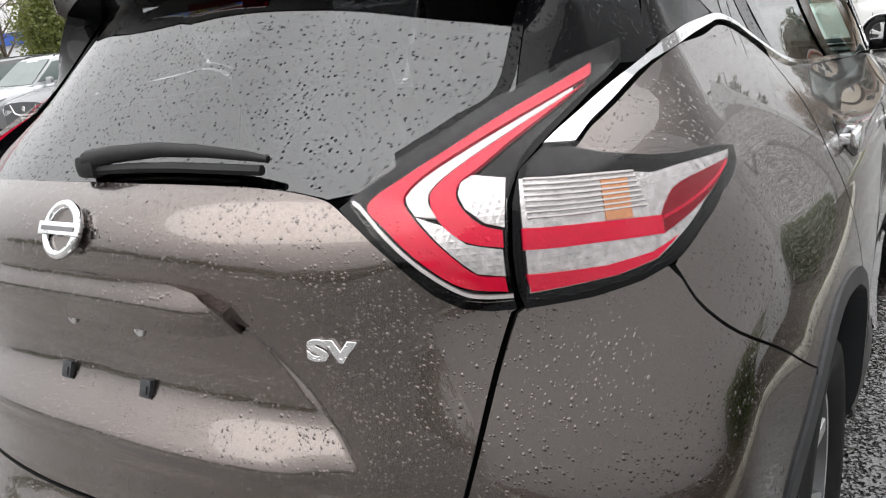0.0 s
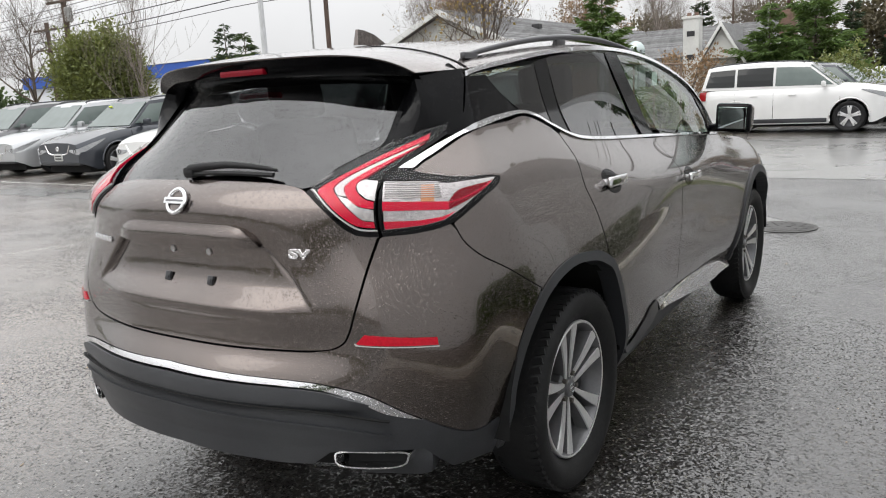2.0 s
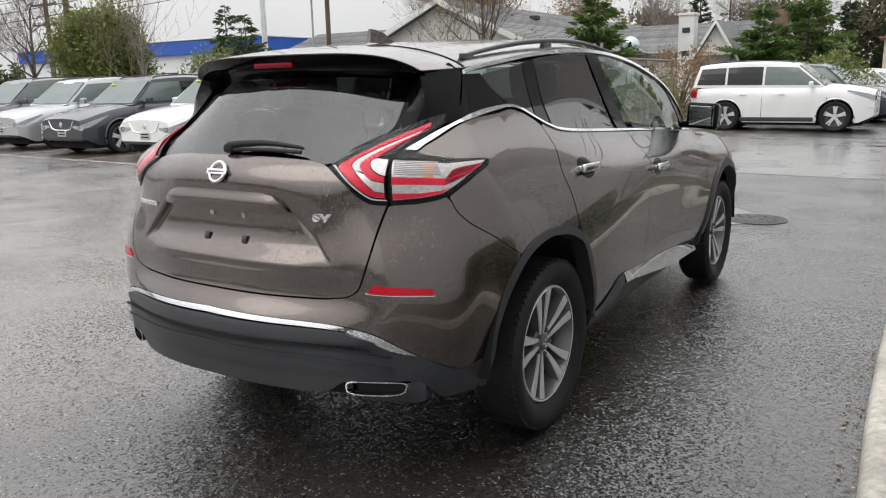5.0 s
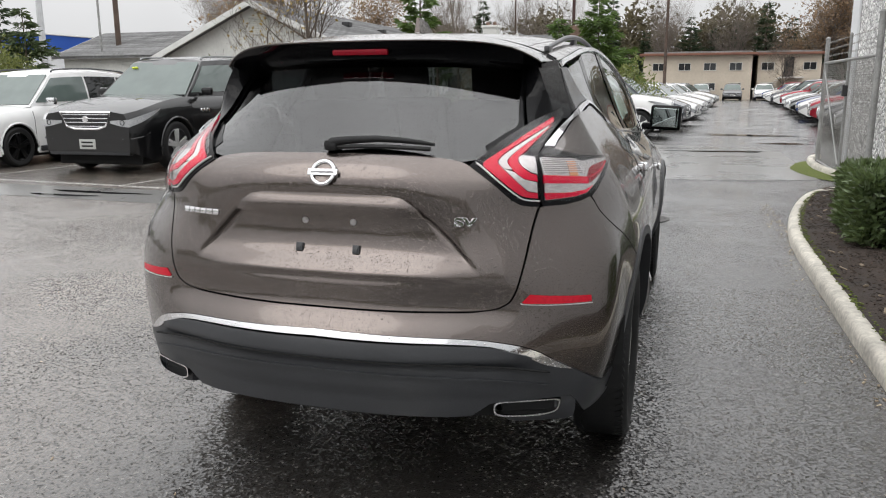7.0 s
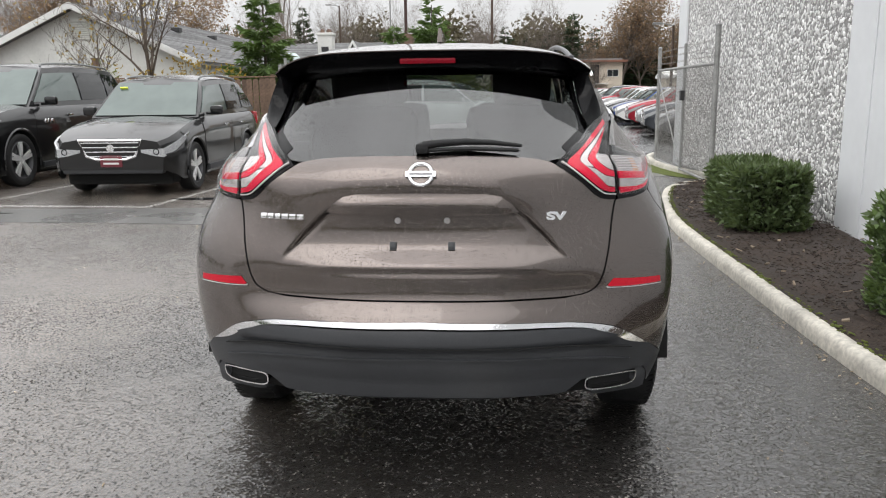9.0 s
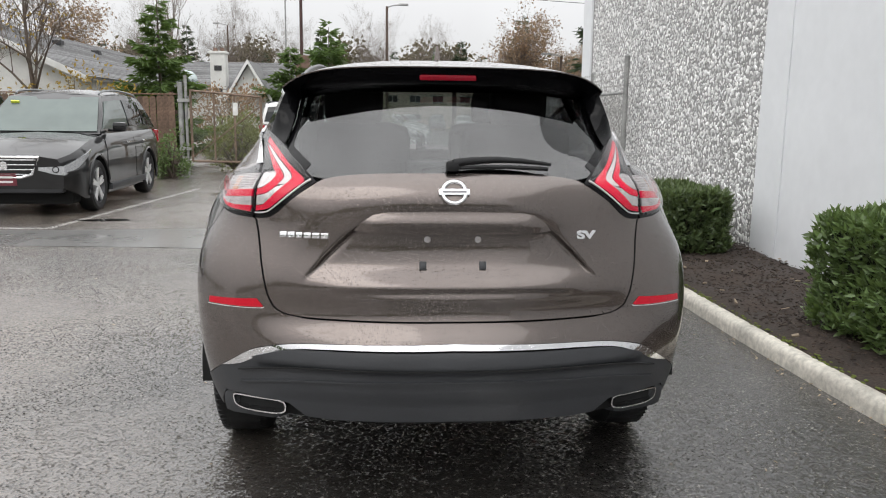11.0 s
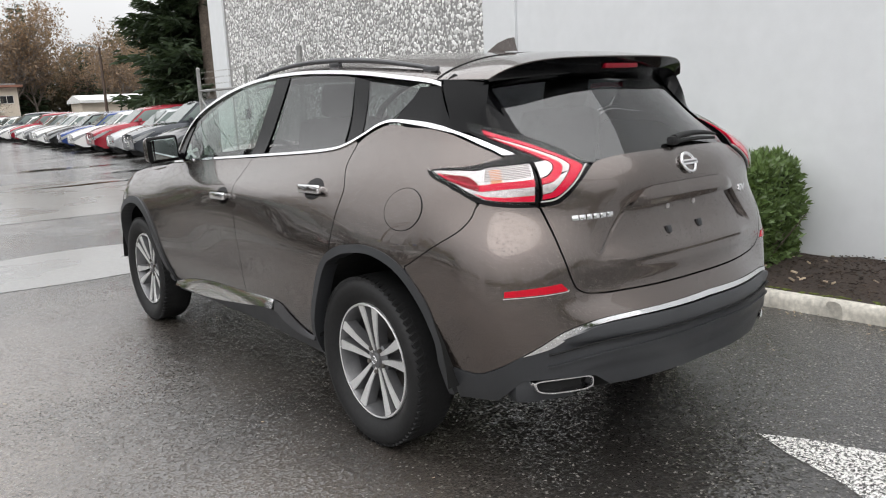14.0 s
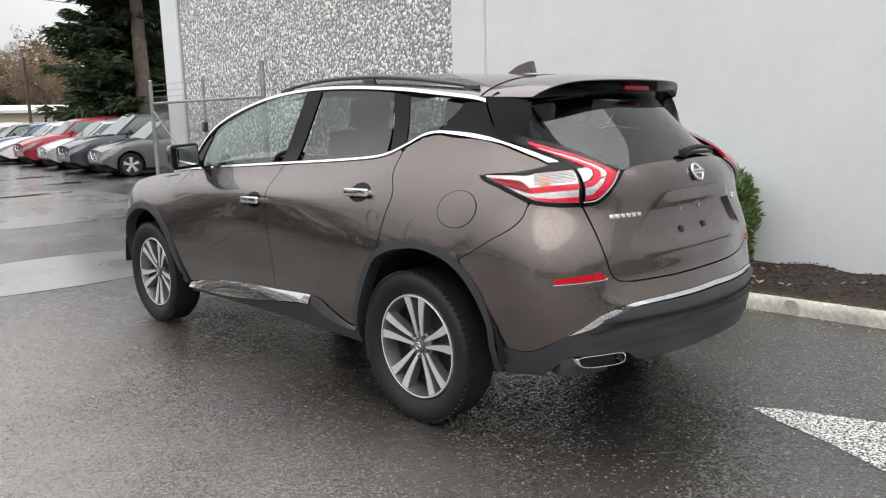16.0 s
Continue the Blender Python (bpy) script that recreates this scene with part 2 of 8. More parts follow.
def part(name, bm, mat, parent, label="", smooth=None):
    """Link a bmesh as one mesh under a thing or under a part. smooth: the angle below which edges are rounded."""
    me = bpy.data.meshes.new(name)
    bmesh.ops.recalc_face_normals(bm, faces=bm.faces[:])
    if smooth is not None:
        for f in bm.faces:
            f.smooth = True
        for e in bm.edges:
            if len(e.link_faces) == 2 and e.calc_face_angle(0) > radians(smooth):
                e.smooth = False
    bm.to_mesh(me)
    bm.free()
    for one in (mat if isinstance(mat, (list, tuple)) else (mat,)):
        me.materials.append(one)
    ob = new(name, me)
    if parent is not None:
        ob.parent = parent
    if label:
        ob["label"] = label
    return ob


def thing(name, label, category, m=None, group="", kind=""):
    ob = new(name)
    ob.empty_display_size = 0.1
    if m is not None:
        ob.matrix_world = m
    return tagged(ob, label, category, group, kind)


def block(bm, centre, size, bevel=0.0, turn=None, segments=2):
    """A box, its edges rounded by bevel, added to bm."""
    m = Matrix.Translation(centre) @ (turn.to_4x4() if turn is not None else Matrix.Identity(4)) @ Matrix.Diagonal((*size, 1))
    made = bmesh.ops.create_cube(bm, size=1, matrix=m)["verts"]
    if bevel:
        edges = list({e for v in made for e in v.link_edges})
        bmesh.ops.bevel(bm, geom=edges, offset=bevel, segments=segments, profile=0.6, affect="EDGES")
    return bm


def rod(bm, a, b, r, r2=None, n=8):
    """A round bar from a to b, added to bm."""
    a, b = Vector(a), Vector(b)
    d = b - a
    if d.length < 1e-6:
        return bm
    m = Matrix.Translation((a + b) / 2) @ d.to_track_quat("Z", "Y").to_matrix().to_4x4()
    bmesh.ops.create_cone(bm, cap_ends=True, segments=n, radius1=r, radius2=r if r2 is None else r2, depth=d.length, matrix=m)
    return bm


def lathe(bm, profile, n=48, axis="X", centre=(0, 0, 0), close=False):
    """Turn a profile of (along the axis, radius) pairs round the axis."""
    rings = []
    for k in range(n):
        a = 2 * math.pi * k / n
        ring = []
        for u, r in profile:
            p = (u, r * math.cos(a), r * math.sin(a)) if axis == "X" else (r * math.cos(a), u, r * math.sin(a)) if axis == "Y" else (r * math.cos(a), r * math.sin(a), u)
            ring.append(bm.verts.new(Vector(p) + Vector(centre)))
        rings.append(ring)
    m = len(profile)
    for k in range(n):
        for i in range(m if close else m - 1):
            j = (i + 1) % m
            try:
                bm.faces.new((rings[k][i], rings[k][j], rings[(k + 1) % n][j], rings[(k + 1) % n][i]))
            except ValueError:
                pass
    return bm


def tube(bm, points, radius, n=8, closed=False):
    """A round bar along points."""
    pts = [Vector(p) for p in points]
    rings = []
    up = Vector((0, 0, 1))
    for i, p in enumerate(pts):
        a, b = pts[i - 1] if (i or closed) else p, pts[(i + 1) % len(pts)] if (i + 1 < len(pts) or closed) else p
        d = (b - a).normalized()
        u = d.cross(up)
        u = u.normalized() if u.length > 1e-4 else Vector((1, 0, 0))
        w = u.cross(d)
        r = radius(i / max(1, len(pts) - 1)) if callable(radius) else radius
        rings.append([bm.verts.new(p + r * (math.cos(2 * math.pi * k / n) * u + math.sin(2 * math.pi * k / n) * w)) for k in range(n)])
    for i in range(len(rings) if closed else len(rings) - 1):
        a, b = rings[i], rings[(i + 1) % len(rings)]
        for k in range(n):
            bm.faces.new((a[k], a[(k + 1) % n], b[(k + 1) % n], b[k]))
    if not closed:
        bm.faces.new(rings[0])
        bm.faces.new(rings[-1])
    return bm


def bend(pts, n=6):
    """A smooth line through points."""
    p = [np.array(q, float) for q in pts]
    p = [2 * p[0] - p[1]] + p + [2 * p[-1] - p[-2]]
    out = []
    for i in range(1, len(p) - 2):
        for k in range(n):
            t = k / n
            a, b, c, d = p[i - 1], p[i], p[i + 1], p[i + 2]
            out.append(tuple(0.5 * (2 * b + (c - a) * t + (2 * a - 5 * b + 4 * c - d) * t * t + (3 * b - a - 3 * c + d) * t ** 3)))
    out.append(tuple(p[-2]))
    return out

# ---- the bronze-grey SUV: the shape of its skin ----
def spline(knots):
    """A smooth curve through (place, value) knots, straight past its ends."""
    t = np.array([k[0] for k in knots], float)
    v = np.array([k[1] for k in knots], float)
    n, h = len(t), np.diff(t)
    A, b = np.eye(n), np.zeros(n)
    for i in range(1, n - 1):
        A[i, i - 1:i + 2] = h[i - 1], 2 * (h[i - 1] + h[i]), h[i]
        b[i] = 6 * ((v[i + 1] - v[i]) / h[i] - (v[i] - v[i - 1]) / h[i - 1])
    m = np.linalg.solve(A, b)

    def at(x):
        x = np.asarray(x, float)
        i = np.clip(np.searchsorted(t, x) - 1, 0, n - 2)
        a, c, d = t[i + 1] - x, x - t[i], h[i]
        inside = (m[i] * a ** 3 + m[i + 1] * c ** 3) / (6 * d) + (v[i] / d - m[i] * d / 6) * a + (v[i + 1] / d - m[i + 1] * d / 6) * c
        lo = v[0] + (x - t[0]) * ((v[1] - v[0]) / h[0] - h[0] * m[1] / 6)
        hi = v[-1] + (x - t[-1]) * ((v[-1] - v[-2]) / h[-1] + h[-1] * m[-2] / 6)
        return np.where(x < t[0], lo, np.where(x > t[-1], hi, inside))
    return at


# the body's section: how far back its middle, its corner and its flank stand at each height
REAR = spline([(.2, -.862), (.34, -.912), (.46, -.934), (.56, -.942), (.61, -.937), (.66, -.917), (.715, -.880), (.76, -.870), (.81, -.864), (.85, -.848),
               (.91, -.824), (1.0, -.818), (1.07, -.830), (1.12, -.824), (1.165, -.794), (1.21, -.747), (1.32, -.637), (1.45, -.507), (1.58, -.372)])
CORNER_X = spline([(.2, .68), (.36, .735), (.55, .745), (.74, .762), (.9, .735), (1.04, .685), (1.14, .66), (1.25, .59), (1.4, .545), (1.58, .5)])
CORNER_Y = spline([(.2, -.634), (.36, -.695), (.55, -.726), (.74, -.711), (.9, -.684), (1.04, -.654), (1.14, -.644), (1.25, -.504), (1.4, -.349), (1.58, -.174)])
TURN_X = spline([(.2, .74), (.36, .83), (.55, .87), (.74, .885), (.9, .875), (1.04, .825), (1.14, .77), (1.25, .69), (1.4, .62), (1.58, .55)])
FLANK = spline([(.2, .8), (.36, .9), (.55, .935), (.74, .943), (.9, .925), (1.03, .885), (1.13, .83), (1.22, .765), (1.32, .697), (1.45, .635), (1.58, .585)])
DOOR = spline([(.2, .79), (.36, .85), (.46, .89), (.62, .905), (.8, .914), (.94, .91), (1.0, .898), (1.05, .857), (1.14, .78), (1.22, .735), (1.32, .695), (1.45, .645), (1.58, .595)])
PILLAR = spline([(.2, .8), (.36, .86), (.5, .91), (.74, .92), (.9, .9), (1.0, .855), (1.09, .79), (1.2, .74), (1.35, .68), (1.58, .6)])
BULGE = spline([(.2, 0), (.4, .012), (.55, .024), (.8, .026), (.93, .02), (1.03, .005), (1.09, 0), (1.3, 0), (1.58, 0)])
FULL = spline([(.2, 2.5), (.5, 2.5), (.8, 2.5), (.98, 3.6), (1.08, 2.8), (1.15, 2.5), (1.3, 2.5), (1.58, 2.5)])
WING = spline([(.2, .82), (.4, .91), (.6, .94), (.8, .925), (.9, .89), (1.0, .81), (1.1, .72), (1.58, .6)])
STATIONS = np.array([-.3, 0, .3, .56, .78, .86, .96, 1.28, 1.6, 2.9, 3.95, 4.42, 5.0, 5.5])


def plan(z):
    """The half outline of the body at height z, from the middle of the tail round to the nose."""
    y0, xc, yc = float(REAR(z)), float(CORNER_X(z)), float(CORNER_Y(z))
    fr, w = float(FLANK(z)), float(WING(z))
    tx, swell, full = float(TURN_X(z)), float(BULGE(z)), float(FULL(z))
    turned = (xc + .55 * (tx - xc) + swell, yc + .44 * (yc * .66 - .01 - yc) - .4 * swell)
    pts = [(-.4 * xc, y0 + (yc - y0) * .4 ** full), (0, y0)] + [(k * xc, y0 + (yc - y0) * k ** full) for k in (.4, .72)] + [(xc, yc), turned, (tx + .25 * swell, yc * .66 - .01), (.28 * tx + .72 * fr, yc * .33 - .01), (fr, .1),
           (float(DOOR(z)), 1.3), (float(PILLAR(z)), 2.35), (w, 2.83), (.8 * w, 3.42), (0, 3.78)]
    return np.array(pts)


LEVELS = np.arange(.16, 1.64, .01)
_table = []
for _z in LEVELS:
    _p = plan(_z)
    _table.append((spline(list(zip(STATIONS, _p[:, 0]))), spline(list(zip(STATIONS, _p[:, 1])))))
FINE = np.linspace(0, 5.5, 1101)
GRID = np.array([[fx(FINE), fy(FINE)] for fx, fy in _table])  # level, x or y, station


def skin(s, z):
    """Points of the body's skin (right side) at stations s and heights z."""
    s, z = np.broadcast_arrays(np.asarray(s, float), np.asarray(z, float))
    a = np.clip((z - LEVELS[0]) / .01, 0, len(LEVELS) - 1.001)
    b = np.clip(np.abs(s) / .005, 0, len(FINE) - 1.001)
    i, j = a.astype(int), b.astype(int)
    fa, fb = a - i, b - j
    out = []
    for k in (0, 1):
        g = GRID[:, k]
        out.append((g[i, j] * (1 - fa) + g[i + 1, j] * fa) * (1 - fb) + (g[i, j + 1] * (1 - fa) + g[i + 1, j + 1] * fa) * fb)
    return np.stack([np.where(s < 0, -out[0], out[0]), out[1], z], -1)


def station_y(y, z):
    """The station on the flank at which the skin at height z is y metres ahead of the rear axle."""
    g = skin(FINE[:1000], np.full(1000, z))[:, 1]
    return float(np.interp(y, np.maximum.accumulate(g), FINE[:1000]))


from mathutils.geometry import delaunay_2d_cdt


def skin_normal(s, z, relief=None):
    h = 0.01
    def at(a, b):
        p = skin(a, b)
        return p if relief is None else p + relief(a, b)[..., None] * np.array([0, -1.0, 0])
    ps, pz = at(s + h, z) - at(s - h, z), at(s, z + h) - at(s, z - h)
    n = np.cross(ps, pz)
    return n / np.maximum(np.linalg.norm(n, axis=-1, keepdims=True), 1e-9)


def inside(poly, pts):
    """Which points lie in a polygon."""
    x, y = pts[:, 0], pts[:, 1]
    hit = np.zeros(len(pts), bool)
    a = poly
    b = np.roll(poly, -1, 0)
    for (x1, y1), (x2, y2) in zip(a, b):
        if y1 != y2:
            hit ^= ((y1 > y) != (y2 > y)) & (x < (x2 - x1) * (y - y1) / (y2 - y1) + x1)
    return hit


def panel(name, outline, parent, mat, lift=0.0, thick=0.012, step=0.03, relief=None, label="", flip=False):
    """A pressed panel: the part of the body's skin within an outline of (station, height) points, with a turned-in rim."""
    pts = []
    for a, b in zip(outline, outline[1:] + outline[:1]):
        d = math.hypot(b[0] - a[0], b[1] - a[1])
        if d < 1e-5:
            continue
        k = max(1, int(d / step))
        pts += [(a[0] + (b[0] - a[0]) * i / k, a[1] + (b[1] - a[1]) * i / k) for i in range(k)]
    rim = np.array(pts)
    lo, hi = rim.min(0), rim.max(0)
    gx, gz = np.meshgrid(np.arange(lo[0] + step / 2, hi[0], step), np.arange(lo[1] + step / 2, hi[1], step))
    g = np.stack([gx.ravel(), gz.ravel()], -1)
    g = g[inside(rim, g)]
    if len(g):
        near = np.full(len(g), 9.0)
        for a, b in zip(rim, np.roll(rim, -1, 0)):
            t = np.clip(((g - a) @ (b - a)) / max((b - a) @ (b - a), 1e-12), 0, 1)
            near = np.minimum(near, np.linalg.norm(g - a - t[:, None] * (b - a), axis=1))
        g = g[near > step * 0.35]
    n = len(rim)
    flat = [Vector(p) for p in rim.tolist() + g.tolist()]
    v2, _, f2, _, _, _ = delaunay_2d_cdt(flat, [], [list(range(n))], 1, 1e-6, False)
    sz = np.array([tuple(v) for v in v2])
    f2 = [f for f, keep in zip(f2, inside(rim, np.array([sz[list(f)].mean(0) for f in f2]))) if keep]
    nor = skin_normal(sz[:, 0], sz[:, 1], relief)
    pos = skin(sz[:, 0], sz[:, 1])
    if relief is not None:
        pos = pos + relief(sz[:, 0], sz[:, 1])[:, None] * np.array([0, -1.0, 0])
    top = pos + nor * lift
    mirror = np.array([-1.0, 1, 1]) if flip else np.ones(3)
    verts = [top]
    faces, normals = [], []
    count = {}
    for f in f2:
        f = list(f)
        c = np.cross(top[f[1]] - top[f[0]], top[f[2]] - top[f[0]])
        if c @ nor[f[0]] < 0:
            f.reverse()
        for a, b in zip(f, f[1:] + f[:1]):
            count[(a, b)] = count.get((a, b), 0) + 1
        if flip:
            f.reverse()
        faces.append(f)
        normals += [nor[i] * mirror for i in f]
    edge = [(a, b) for a, b in count if (b, a) not in count]
    low = pos + nor * (lift - thick)
    base = len(top)
    ids = {}
    extra = []
    for a, b in edge:
        side = np.cross(top[b] - top[a], nor[a])
        side = side / max(np.linalg.norm(side), 1e-9)
        quad = []
        for i, w in ((a, 0), (a, 1), (b, 1), (b, 0)):
            quad.append(base + len(extra))
            extra.append(low[i] if w else top[i])
        if flip:
            quad.reverse()
        faces.append(quad)
        normals += [side * mirror] * 4
    allv = np.concatenate([top, np.array(extra).reshape(-1, 3)]) * mirror
    me = bpy.data.meshes.new(name)
    me.from_pydata(allv.tolist(), [], faces)
    me.materials.append(mat)
    if mat is PAINT and thick < .02:
        me.materials.append(SEAM)
        inks = np.zeros(len(faces), int)
        inks[len(f2):] = 1
        me.polygons.foreach_set("material_index", inks)
    me.shade_smooth()
    me.normals_split_custom_set([tuple(v) for v in normals])
    ob = new(name, me)
    ob.parent = parent
    if label:
        ob["label"] = label
    return ob


def both(name, outline, parent, mat, **k):
    """The same panel on either side of the car."""
    return panel(name, outline, parent, mat, **k), panel(name, outline, parent, mat, flip=True, **k)


def whole(right):
    """An outline across the middle from its right half, which runs from the top middle to the bottom middle."""
    return list(right) + [(-s, z) for s, z in reversed(right) if s > 1e-6]


def ribbon(line, width):
    """The outline of a strip along a line. width: a number or a function of the share of the way."""
    p = np.array(line, float)
    d = np.gradient(p, axis=0)
    d /= np.linalg.norm(d, axis=1, keepdims=True)
    nrm = np.stack([-d[:, 1], d[:, 0]], -1)
    w = np.array([width(i / (len(p) - 1)) if callable(width) else width for i in range(len(p))])[:, None] / 2
    return [tuple(q) for q in (p + nrm * w)] + [tuple(q) for q in (p - nrm * w)[::-1]]


def smooth_step(x):
    x = np.clip(x, 0, 1)
    return x * x * (3 - 2 * x)


def hatch_relief(s, z):
    """The plate recess under the garnish and the ledge below it."""
    a = np.abs(s)
    edge = 0.346 + (1.004 - z) * 0.93
    fade = smooth_step((z - 0.835) / 0.06)
    in_recess = smooth_step((edge - a) / 0.022 + 0.5) * smooth_step((1.008 - z) / 0.012 + 0.5) * fade
    groove = np.exp(-((a - edge) / 0.014) ** 2) * smooth_step((1.0 - z) / 0.02) * smooth_step((z - 0.885) / 0.05)
    ledge = np.exp(-((z - 0.826) / 0.013) ** 2) * smooth_step((0.46 - a) / 0.12) * 0.006
    dip = np.exp(-((z - 0.81) / 0.007) ** 2) * smooth_step((0.36 - a) / 0.16) * -0.005
    lip = np.exp(-((z - 1.19) / 0.012) ** 2) * -0.006
    return -0.02 * in_recess - 0.008 * groove + ledge + dip + lip


car = thing("parked_suv", "wet bronze-grey SUV with chrome trim and boomerang tail lamps", "car")

# outlines in stations along the skin and heights
ARCH_OUT = bend([(2.0, .3), (1.955, .42), (1.9, .569), (1.8, .748), (1.72, .815), (1.62, .85), (1.47, .861), (1.3, .817), (1.11, .701), (1.04, .563), (1.0, .44), (.99, .33)], 5)
ARCH_IN = bend([(1.965, .3), (1.925, .42), (1.868, .555), (1.768, .735), (1.7, .785), (1.61, .818), (1.47, .829), (1.305, .778), (1.15, .668), (1.07, .545), (1.03, .43), (1.018, .33)], 5)
LAMP_LOW_IN = [(.527, 1.152), (.562, 1.13), (.607, 1.098), (.656, 1.056), (.686, 1.038), (.717, 1.032), (.742, 1.030)]
LAMP_LOW_OUT = [(.751, 1.030), (.809, 1.031), (.854, 1.038), (.901, 1.052), (.951, 1.078), (1.028, 1.107), (1.16, 1.133), (1.204, 1.15)]
HATCH_SIDE = bend([(.737, 1.028), (.695, .942), (.65, .85), (.615, .777), (.583, .743), (.513, .724), (.33, .72), (0, .72)], 4)
BUMP_CUT = bend([(.89, 1.042), (.9, .987), (.95, .934), (1.08, .869), (1.255, .81)], 4)
BLACK_LINE = bend([(1.0, .462), (.91, .456), (.855, .486), (.775, .555), (.69, .611), (.57, .635), (.41, .646), (0, .657)], 4)
DOOR_CUT = bend([(1.765, 1.238), (1.75, 1.15), (1.695, 1.06), (1.71, .95), (1.735, .815)], 4)
MID_CUT = bend([(2.845, 1.15), (2.86, 1.04), (2.84, .951), (2.82, .764), (2.79, .47)], 4)
FRONT_CUT = bend([(3.91, 1.088), (4.0, 1.0), (3.97, .88), (3.96, .62), (3.93, .36)], 4)
SILL_TOP = bend([(3.93, .352), (3.6, .408), (3.3, .441), (2.79, .469), (2.32, .494), (2.18, .453), (2.03, .393), (1.945, .385)], 4)
SILL_LOW = bend([(3.95, .308), (3.4, .328), (2.84, .389), (2.38, .437), (2.22, .4), (2.07, .366), (1.95, .36)], 4)
BELT = bend([(3.93, 1.096), (3.47, 1.127), (2.84, 1.16), (2.24, 1.19), (1.955, 1.211), (1.845, 1.234), (1.745, 1.278), (1.675, 1.311), (1.575, 1.327), (1.395, 1.316), (1.08, 1.297), (.95, 1.27), (.87, 1.236), (.812, 1.205)], 4)
ROOFLINE = bend([(3.935, 1.12), (3.87, 1.245), (3.7, 1.382), (3.38, 1.489), (3.08, 1.541), (2.76, 1.561), (2.41, 1.557), (1.98, 1.531), (1.65, 1.502), (1.26, 1.470), (1.13, 1.46)], 4)


def pick(line, lo, hi, axis=0):
    return [p for p in line if lo <= p[axis] <= hi]


GAP = 0.003
HATCH_TOP = bend([(0, 1.187), (.2, 1.186), (.34, 1.182), (.44, 1.174), (.5, 1.164), (.527, 1.152)], 3)
panel("tailgate_skin", whole(HATCH_TOP + LAMP_LOW_IN[1:] + HATCH_SIDE), car, PAINT, step=0.0078, relief=hatch_relief)
panel("rear_bumper", whole([(s, z - 2 * GAP) for s, z in reversed(HATCH_SIDE) if s < .5] + [(s + 2 * GAP, z - GAP) for s, z in reversed(HATCH_SIDE) if s >= .5] + LAMP_LOW_OUT[:3] + [(.885, 1.046)] +
               BUMP_CUT[1:] + [p for p in ARCH_OUT if p[0] < 1.25 and p[1] > .462] + BLACK_LINE), car, PAINT, step=0.02)
panel("bumper_chrome_strip", whole([(s, z - .002) for s, z in reversed(BLACK_LINE) if s < .78] + bend([(.8, .532), (.735, .556), (.65, .597), (.49, .626), (0, .637)], 4)), car, CHROME, lift=0.006, thick=0.012, step=0.02)


def low_relief(s, z):
    a = np.abs(s)
    return 0.017 * smooth_step((z - .562) / .014) * smooth_step((.74 - a) / .12) - 0.01 * smooth_step((.5 - z) / .05) * smooth_step((.66 - a) / .1)


panel("bumper_valance", whole(bend([(0, .636), (.49, .626), (.65, .601), (.735, .566), (.79, .54), (.855, .482), (.91, .452), (.985, .458)], 4) + [p for p in ARCH_OUT if p[0] < 1.2 and p[1] < .45] +
      [(.93, .342), (.86, .352), (.83, .39), (.8, .44), (.72, .447), (.6, .443), (.56, .436), (.5, .395), (.42, .392), (.3, .395), (0, .397)]), car, BLACK_PLASTIC, lift=0.002, thick=0.05, step=0.025, relief=low_relief)
GROOVE = bend([(-.74, .536), (-.64, .555), (-.5, .566), (-.25, .573), (0, .575), (.25, .573), (.5, .566), (.64, .555), (.74, .536)], 5)
panel("bumper_groove", ribbon(GROOVE, .0035), car, SEAM, lift=.0165, thick=.012, step=.015)
panel("bumper_lip", ribbon([(s, z - .036 - .012 * abs(s)) for s, z in GROOVE], .005), car, BLACK_PLASTIC, lift=.011, thick=.014, step=.015)
both("quarter_panel", [(s - GAP, z) for s, z in DOOR_CUT] + [p for p in ARCH_OUT if 1.26 < p[0] < 1.73] + [(s + GAP, z + GAP) for s, z in reversed(BUMP_CUT)] + LAMP_LOW_OUT[3:] +
     bend([(1.204, 1.152), (1.082, 1.16), (.976, 1.163), (.92, 1.17), (.863, 1.183), (.832, 1.193)], 3)[1:] + bend([(.84, 1.197), (.876, 1.221), (1.005, 1.272), (1.2, 1.293), (1.445, 1.302), (1.575, 1.314), (1.665, 1.297), (1.735, 1.264)], 4), car, PAINT, step=0.022)
both("rear_door", [(s + GAP, z) for s, z in reversed(DOOR_CUT)] + [(s, z - .006) for s, z in reversed(pick(BELT, 1.78, 2.835))] + [(s - GAP, z) for s, z in MID_CUT] + [p for p in SILL_TOP if p[0] < 2.78] +
     [p for p in ARCH_OUT if 1.74 < p[0] and p[1] > .39], car, PAINT, step=0.025)
both("front_door", [(s + GAP, z) for s, z in reversed(MID_CUT)] + [(s, z - .006) for s, z in reversed(pick(BELT, 2.86, 3.9))] + FRONT_CUT + [p for p in SILL_TOP if 2.8 < p[0] < 3.92], car, PAINT, step=0.025)
